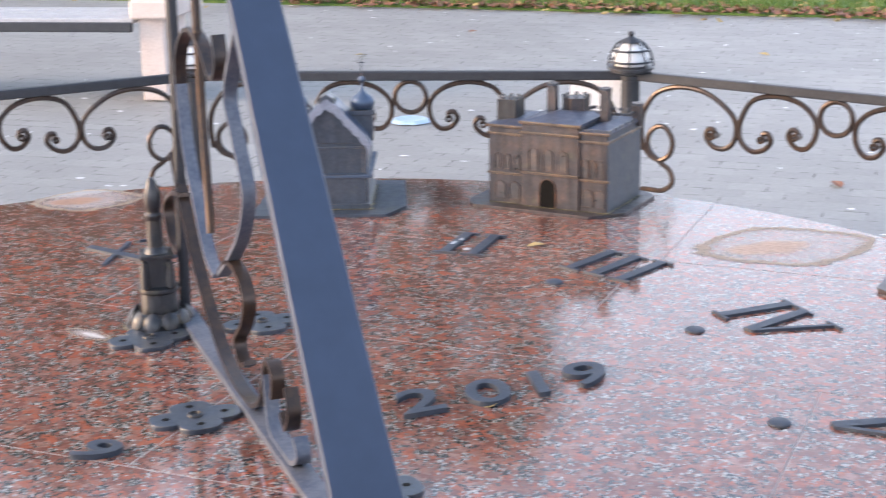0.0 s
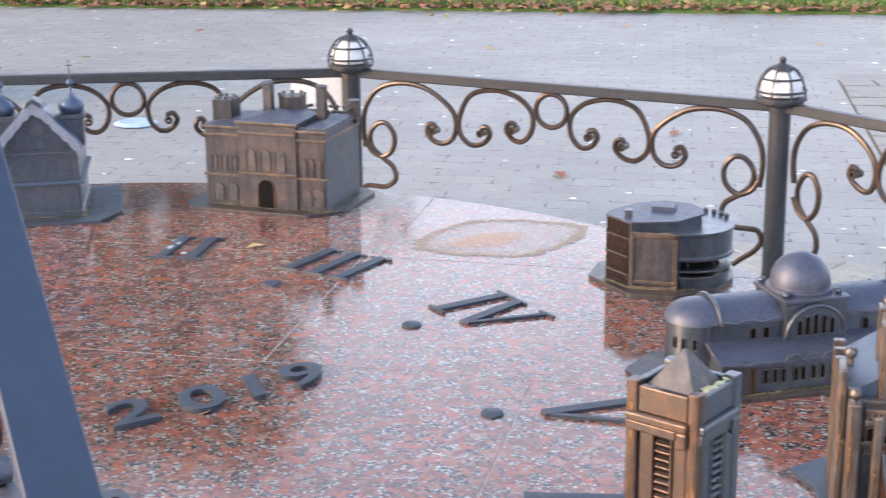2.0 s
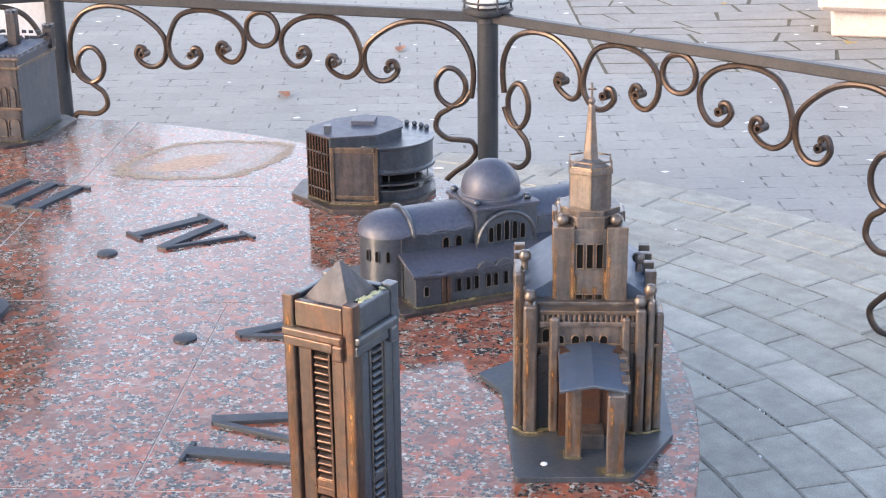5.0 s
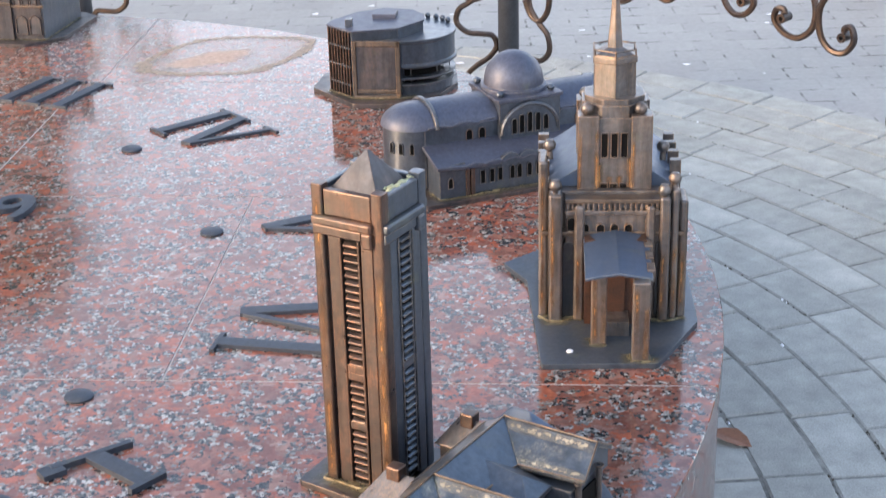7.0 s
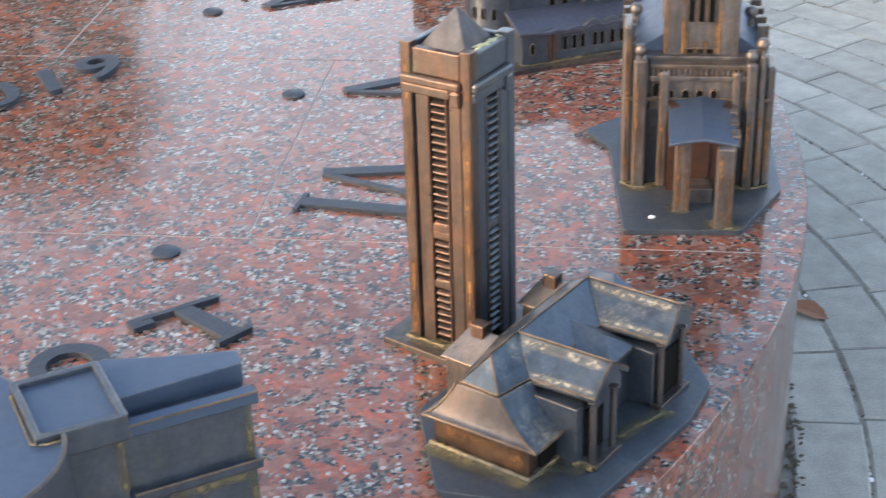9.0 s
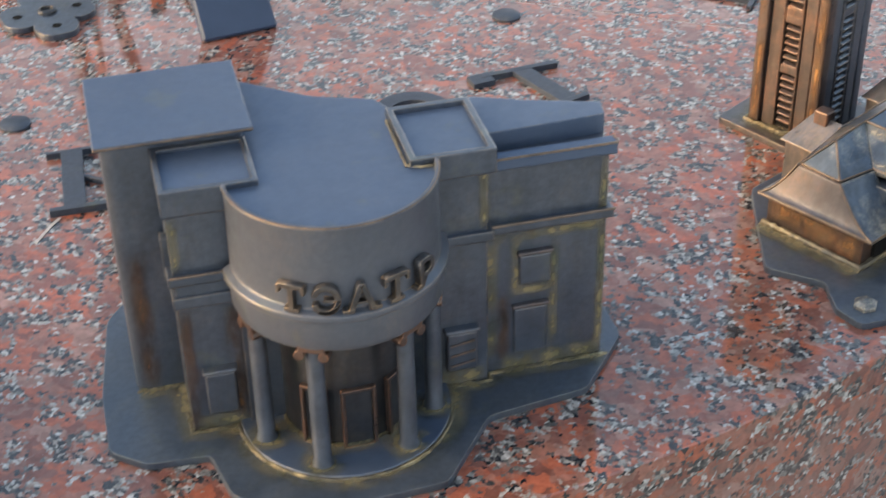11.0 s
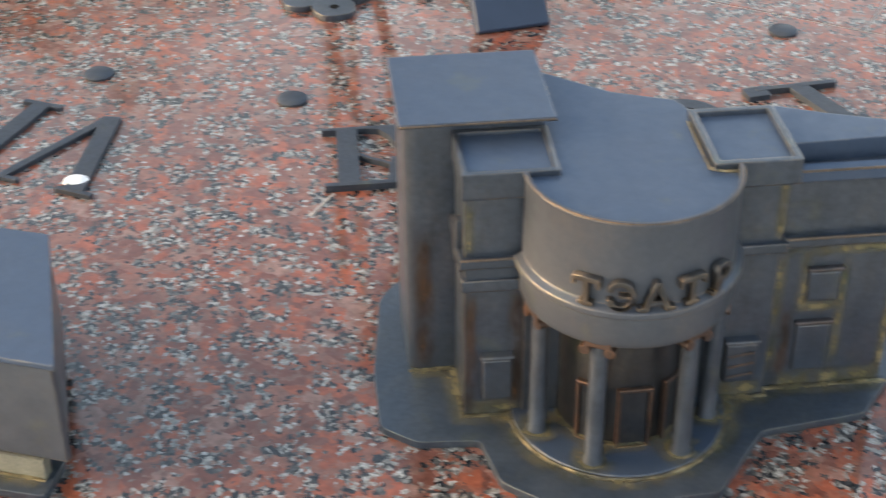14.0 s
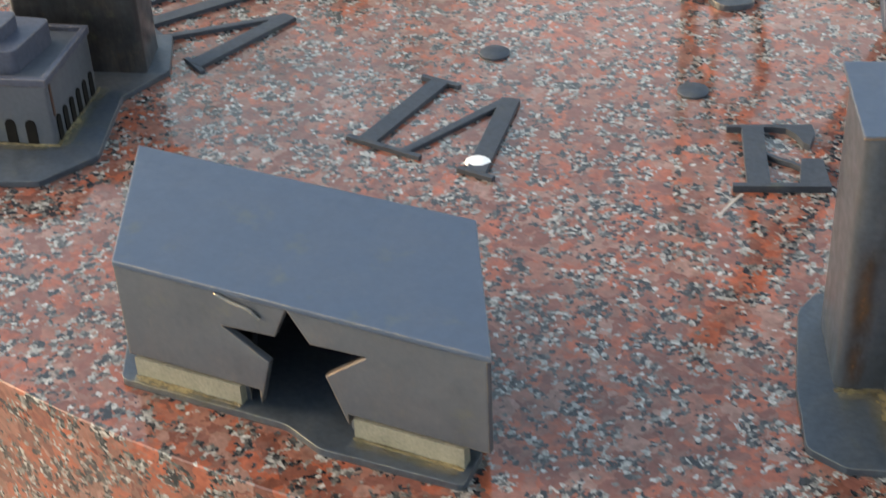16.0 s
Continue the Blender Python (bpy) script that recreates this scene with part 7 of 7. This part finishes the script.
prism(bm, [(0.06, 0.03), (0.74, 0.03), (0.74, 0.71), (0.06, 0.71)], 0.56, 0.585)
part("soil", bm, SOIL, planter)

# sheets of paper and plastic
bm = bm_new()
slab(bm, [(-0.09, 0.0), (0.09, 0.0), (0.09, 0.63), (-0.09, 0.63)], -0.002, 0.002)
ob = tagged(part("white_board", bm, PAPER), "plain white sheet standing against the fence", "sheet")
ob.matrix_world = pose(0.02, 2.74, 0.0, 4, 0, -3)
bm = bm_new()
lathe(bm, [(0.11, 0.0), (0.08, 0.012), (0.035, 0.006), (0, 0.01)], seg=9)
ob = tagged(part("plastic_sheet", bm, simple("pale_blue_film", (0.3, 0.43, 0.6), (0.4, 0.52, 0.66), 6, 0.3)), "crumpled pale blue plastic film on the paving", "plastic film")
ob.matrix_world = pose(-1.35, 4.75, 0.0, 0, 0, 20)


# dried water stains, a dropping and pale patches on the granite
def stain_material(name, core, inner):
    """A dried puddle: pointed at both ends, with a rim of lime and a tan tongue within."""
    m, n, l, b = mat(name)
    v = coords(n, l)

    def op(kind, a, c):
        q = n.new("ShaderNodeMath")
        q.operation = kind
        for sock, val in zip(q.inputs, (a, c)):
            if isinstance(val, (int, float)):
                sock.default_value = val
            else:
                l.new(val, sock)
        return q.outputs[0]

    def reach(at, size):
        mp, ln = n.new("ShaderNodeMapping"), n.new("ShaderNodeVectorMath")
        mp.inputs["Location"].default_value, mp.inputs["Scale"].default_value = (-at[0] * size[0], -at[1] * size[1], 0), (*size, 1)
        ln.operation = "LENGTH"
        l.new(v, mp.inputs["Vector"])
        l.new(mp.outputs["Vector"], ln.inputs[0])
        return ln.outputs["Value"]

    sep = n.new("ShaderNodeSeparateXYZ")
    l.new(v, sep.inputs[0])
    wob = op("MULTIPLY", op("SUBTRACT", tex_noise(n, l, v, 2.4, 4), 0.5), 0.5)
    lens = op("ADD", reach((0, 0), (1, 1)), op("MULTIPLY", op("ABSOLUTE", op("MULTIPLY", sep.outputs["X"], sep.outputs["Y"]), 0.0), 0.3))
    d = op("MULTIPLY", op("ADD", lens, wob), 0.86)
    tongue = op("ADD", reach((-0.22, -0.05), (1.3, 1.9)), op("MULTIPLY", wob, 1.6))
    alpha = ramp(n, l, d, [(0.0, inner), (0.78, inner * 0.7), (0.87, 0.8), (0.97, 0.7), (1.0, 0.0)])
    tan = ramp(n, l, tongue, [(0.5, 0.72), (0.8, 0.0)])
    col = blend(n, l, tan, ramp(n, l, d, [(0.6, (0.56, 0.5, 0.47)), (0.86, (0.36, 0.29, 0.22))]), core)
    speck = ramp(n, l, tex_noise(n, l, v, 14, 5), [(0.3, 0.55), (0.6, 1.0)])
    l.new(col, b.inputs["Base Color"])
    l.new(blend(n, l, 1.0, blend(n, l, 1.0, alpha, tan, "SCREEN"), speck, "MULTIPLY"), b.inputs["Alpha"])
    b.inputs["Roughness"].default_value = 0.75
    b.inputs["Specular IOR Level"].default_value = 0.2
    return m


STAIN = stain_material("dried_lime_stain", (0.5, 0.33, 0.22), 0.3)
CHALK = stain_material("dried_chalky_splash", (0.6, 0.59, 0.57), 0.6)
RUST = stain_material("dried_rusty_stain", (0.34, 0.15, 0.06), 0.6)
for x, y, rot, sx, sy, material in ((0.79, 1.25, 30, 0.205, 0.15, STAIN), (-1.07, 1.24, 28, 0.14, 0.11, RUST), (-0.499, 0.254, 162, 0.06, 0.022, CHALK)):
    bm = bm_new()
    lathe(bm, [(1.3, 0.0), (0, 0.0)], seg=40)
    ob = tagged(part("dried_stain", bm, material), {RUST: "rusty brown dried water stain on the polished granite", STAIN: "tan dried water stain on the polished granite", CHALK: "small chalky white splash dried on the granite"}[material], "stain")
    ob.matrix_world = pose(x, y, TOP + 0.0012, 0, 0, rot) @ Matrix.Diagonal((sx, sy, 1, 1))
PALE_GREY = simple("pale_grey_patch", (0.3, 0.3, 0.31), (0.52, 0.52, 0.53), 90, 0.8)
# the first is a bird dropping, the rest are pale patches by the II
for x, y, rot, wide, long in ((0.091, -1.137, 20, 1.3, 1.0), (0.025, 1.064, -3, 0.6, 1.3), (0.035, 1.098, -3, 0.55, 0.9), (0.066, 1.036, 30, 0.7, 0.5)):
    bm = bm_new()
    lathe(bm, [(0.0125, 0.0), (0.011, 0.004), (0.005, 0.006), (0, 0.006)], seg=11)
    for v in bm.verts:
        v.co.x *= wide + rng.uniform(-0.15, 0.15)
        v.co.y *= long + rng.uniform(-0.1, 0.1)
    on_stroke = abs(x - 0.066) > 0.001
    ob = tagged(part("dropping", bm, PAPER if y < 0 else PALE_GREY), "white splash on the numeral" if on_stroke else "pale patch on the granite", "dropping")
    ob.matrix_world = pose(x, y, TOP + (0.0025 if on_stroke else -0.002), 0, 0, rot)

# unseen tall trees: the polished top mirrors those behind the lawn, two shade the right
BARK = simple("tree_bark", (0.08, 0.06, 0.045), (0.16, 0.13, 0.1), 6, 0.9)
FOLIAGE = simple("autumn_foliage", (0.075, 0.09, 0.045), (0.16, 0.145, 0.07), 2, 0.7)


def tree(x, y, h, seed):
    r = random.Random(seed)
    th = thing("tree", pose(x, y, 0), "tall broad-crowned tree out of direct view, dull green autumn leaves", "tree", "trees round the square")
    bm = bm_new()
    tube(bm, [(0, 0, -0.1), (0.05, 0, h * 0.2), (0.0, 0.08, h * 0.45), (0.1, 0, h * 0.8)], [0.3, 0.22, 0.16, 0.05], 10)
    for k in range(9):
        a, z = k * 2.4 + r.random(), h * r.uniform(0.22, 0.6)
        q = Vector((math.cos(a), math.sin(a), 0)) * h * r.uniform(0.2, 0.32)
        tube(bm, [(0, 0, z), q * 0.5 + Vector((0, 0, z + h * 0.08)), q + Vector((0, 0, z + h * 0.2))], [0.1, 0.07, 0.02], 6)
    part("trunk", bm, BARK, th)
    vs, fs = [], []
    for _ in range(54):
        a, zz = r.uniform(0, 6.283), r.uniform(0.16, 0.98)
        rad = h * 0.36 * math.sin(math.pi * min(1, zz * 0.95 + 0.05)) ** 0.6 * r.uniform(0.35, 1.0)
        c = Vector((rad * math.cos(a), rad * math.sin(a), zz * h))
        cr = h * r.uniform(0.05, 0.1)
        for _ in range(80):
            d = Vector((r.gauss(0, 1), r.gauss(0, 1), r.gauss(0, 0.8))) * cr * 0.6
            p, s, k = c + d, r.uniform(0.07, 0.17) * h / 9.5, len(vs)
            u, w = Vector((r.gauss(0, 1), r.gauss(0, 1), r.gauss(0, 1))).normalized() * s, Vector((r.gauss(0, 1), r.gauss(0, 1), r.gauss(0, 1))).normalized() * s
            vs += [p - u, p + w * 0.6, p + u, p - w * 0.6]
            fs.append((k, k + 1, k + 2, k + 3))
    me = bpy.data.meshes.new("crown")
    me.from_pydata([tuple(v) for v in vs], [], fs)
    me.materials.append(FOLIAGE)
    new("crown", me).parent = th


# the last two, at the right, are added to darken faces turned there
for x, y, h, s in ((-5.4, 17.5, 8.8, 1), (-7.1, 18.8, 9.4, 9), (-10.5, 18.5, 10.5, 2), (-13.0, 17.0, 11.5, 10), (-15.5, 15.0, 12.0, 3), (-8.0, 23.0, 10.5, 4), (-20.0, 9.0, 12.5, 5), (-14.0, 22.0, 12.5, 6), (-18.5, 12.5, 12.0, 11), (17.0, 6.0, 10.0, 7), (16.0, -1.0, 9.5, 8)):
    tree(x, y, h, s)

# old paving stones by the far bench
patch = tagged(new("old_paving"), "area of larger worn paving stones with weeds in the joints", "pavement", kind="structure")
WORN_STONE = simple("worn_stone", (0.21, 0.21, 0.207), (0.295, 0.294, 0.29), 9, 0.8, 0, 0.4, 0.004)
rows, y = [], 4.2
while y < 6.3:
    rows.append((y, y + rng.uniform(0.14, 0.22)))
    y = rows[-1][1]
for j, (ya, yb) in enumerate(rows):
    foot = head = 2.1
    while max(foot, head) < 5.6:
        w = rng.uniform(0.24, 0.56) if j % 2 or foot > 2.1 else 0.2
        lean = rng.uniform(-0.07, 0.07)
        nf, nh = foot + w, foot + w + lean
        g = [rng.uniform(0.003, 0.012) for _ in range(8)]
        mid = rng.uniform(-0.012, 0.012)
        bm = bm_new()
        prism(bm, [(foot + g[0], ya + g[1]), ((foot + nf) / 2, ya + 0.008 + mid), (nf - g[2], ya + g[3]), (nh - g[4], yb - g[5]), ((head + nh) / 2, yb - 0.01 + mid), (head + g[6], yb - g[7])], -0.03, rng.uniform(-0.0034, -0.0015), 0.99)
        part("stone", bm, WORN_STONE, patch)
        foot, head = nf, nh
bm = bm_new()
prism(bm, [(2.095, 4.21), (5.5, 4.21), (5.5, 6.25), (2.095, 6.25)], -0.1, -0.0045)
part("bed", bm, simple("weedy_soil", (0.05, 0.052, 0.042), (0.12, 0.11, 0.08), 6, 0.95), patch)

scatter("leaf_litter", 8, (2.2, 4.2, 5.3, 0.5), litter, LEAF_YELLOW, "yellowed leaves caught in the joints of the old paving", "fallen leaves")

# rings of pavers round the table
RING0, RING = 1.727, 0.1225
bed = bm_new()
lathe(bed, [(1.69, -0.0028), (3.3, -0.0028)], seg=120)
part("paver_bed", bed, JOINT, ground)


def paver_points(r0, r1, half, lift):
    pts = []
    for r, z in ((r0 + 0.0022, -0.02), (r1 - 0.0022, -0.02)):
        pts += [(r * math.cos(a * half), r * math.sin(a * half), z) for a in (-1, 0, 1)]
    e = 0.004
    for r in (r0 + 0.0022, r1 - 0.0022):
        pts += [(r * math.cos(a * half), r * math.sin(a * half), lift - e) for a in (-1, 0, 1)]
    for r, s in ((r0 + 0.0022 + e, 1), (r1 - 0.0022 - e, 1)):
        pts += [(r * math.cos(a * (half - e / r)), r * math.sin(a * (half - e / r)), lift) for a in (-1, 0, 1)]
    faces = [(12, 15, 16, 13), (13, 16, 17, 14)]
    lo, hi = [6, 7, 8, 11, 10, 9], [12, 13, 14, 17, 16, 15]
    base = [0, 1, 2, 5, 4, 3]
    for a, b in ((base, lo), (lo, hi)):
        for i in range(6):
            faces.append((a[i], a[(i + 1) % 6], b[(i + 1) % 6], b[i]))
    return pts, faces


rest_v, rest_f = [], []
for k in range(13):
    r0, r1 = RING0 + k * RING, RING0 + (k + 1) * RING
    n = round(2 * math.pi * (r0 + r1) / 2 / 0.231)
    half = math.pi / n - 0.005 / (2 * r0)
    pts, faces = paver_points(r0, r1, half, 0.0)
    me = bpy.data.meshes.new("paver")
    me.from_pydata(pts, [], faces)
    me.materials.append(STONE)
    shift = rng.random() * 360 / n
    for i in range(n):
        a = (i * 360 / n + shift) % 360
        m = pose(0, 0, rng.uniform(-0.0015, 0.0025), rng.uniform(-0.012, 0.012), rng.uniform(-0.012, 0.012), a)
        if k < 11 and (a < 66 or a > 322):
            ob = new("paver", me)
            ob.matrix_world = m
            ob.parent = ground
        else:
            b = len(rest_v)
            rest_v += [tuple(m @ Vector(p)) for p in pts]
            rest_f += [tuple(b + q for q in f) for f in faces]
me = bpy.data.meshes.new("outer_pavers")
me.from_pydata(rest_v, [], rest_f)
me.materials.append(STONE)
ob = tagged(new("outer_pavers", me), kind="stuff")
ob.parent = ground


# small pale petals and crumbs that lie about
def crumb(area, vs, fs):
    x, y, s, a, k = rng.uniform(area[0], area[1]), rng.uniform(area[2], area[3]), rng.uniform(0.005, 0.016), rng.uniform(0, 6.283), len(vs)
    for i in range(5):
        b = a + i * 1.2566
        vs.append((x + s * 1.6 * math.cos(b) * rng.uniform(0.5, 1.1), y + s * math.sin(b) * rng.uniform(0.5, 1.1), 0.004 + rng.uniform(0, 0.004)))
    fs += [(k, k + 1, k + 2), (k, k + 2, k + 3), (k, k + 3, k + 4)]


def footing(area, vs, fs):
    a, r, k, s = rng.uniform(area[0], area[1]), rng.uniform(area[2], area[3]), len(vs), rng.uniform(0.003, 0.009)
    x, y = r * math.cos(radians(a)), r * math.sin(radians(a))
    for i in range(4):
        b = i * 1.571 + a
        vs.append((x + s * math.cos(b), y + s * math.sin(b) * rng.uniform(0.5, 1), rng.uniform(0, 0.003)))
    vs.append((x, y, s * 0.8))
    fs += [(k, k + 1, k + 4), (k + 1, k + 2, k + 4), (k + 2, k + 3, k + 4), (k + 3, k, k + 4)]


scatter("petals", 320, (-4.0, 6.0, 2.0, 8.8), crumb, PAPER, "tiny pale petals and crumbs scattered on the paving", "petals")


def joint_crumb(area, vs, fs):
    """Grit that has gathered in the ring joints of the paving, in short runs."""
    spot = random.Random(rng.randrange(area[0]))
    ring, a = RING0 + spot.randrange(1, 11) * RING, spot.uniform(-38, 62) + rng.gauss(0, 1.6)
    q, k, s = ring + rng.gauss(0, 0.0018), len(vs), rng.uniform(area[1], area[2])
    x, y = q * math.cos(radians(a)), q * math.sin(radians(a))
    for i in range(4):
        b = i * 1.571 + a
        vs.append((x + s * math.cos(b) * rng.uniform(0.6, 1.3), y + s * math.sin(b) * rng.uniform(0.6, 1.3), -0.003))
    vs.append((x, y, s * 0.5))
    fs += [(k, k + 1, k + 4), (k + 1, k + 2, k + 4), (k + 2, k + 3, k + 4), (k + 3, k, k + 4)]


DARK_EARTH = simple("dark_earth", (0.05, 0.045, 0.035), (0.12, 0.105, 0.085), 40, 0.95)
scatter("joint_grit", 650, (70, 0.002, 0.0045), joint_crumb, DARK_EARTH, "dark grit gathered in the joints of the paving", "grit")
scatter("pale_grit", 60, (45, 0.003, 0.007), joint_crumb, PAPER, "pale crumbs lying in the joints of the paving", "grit")
scatter("crumbs_of_earth", 700, (-60, 40, 1.712, 1.745), footing, DARK_EARTH, "dark earth and small stones along the foot of the table", "earth")
small = leaf_mesh("leaf", 0.022, LEAF_YELLOW)
for x, y, rot in ((0.219, 1.104, 20), (0.395, 0.105, 70)):
    ob = new("fallen_leaf", small)
    ob.matrix_world = pose(x, y, TOP + 0.002, 3, -4, rot)
    tagged(ob, "small yellowish leaf lying on the polished granite", "leaf", "fallen leaves")
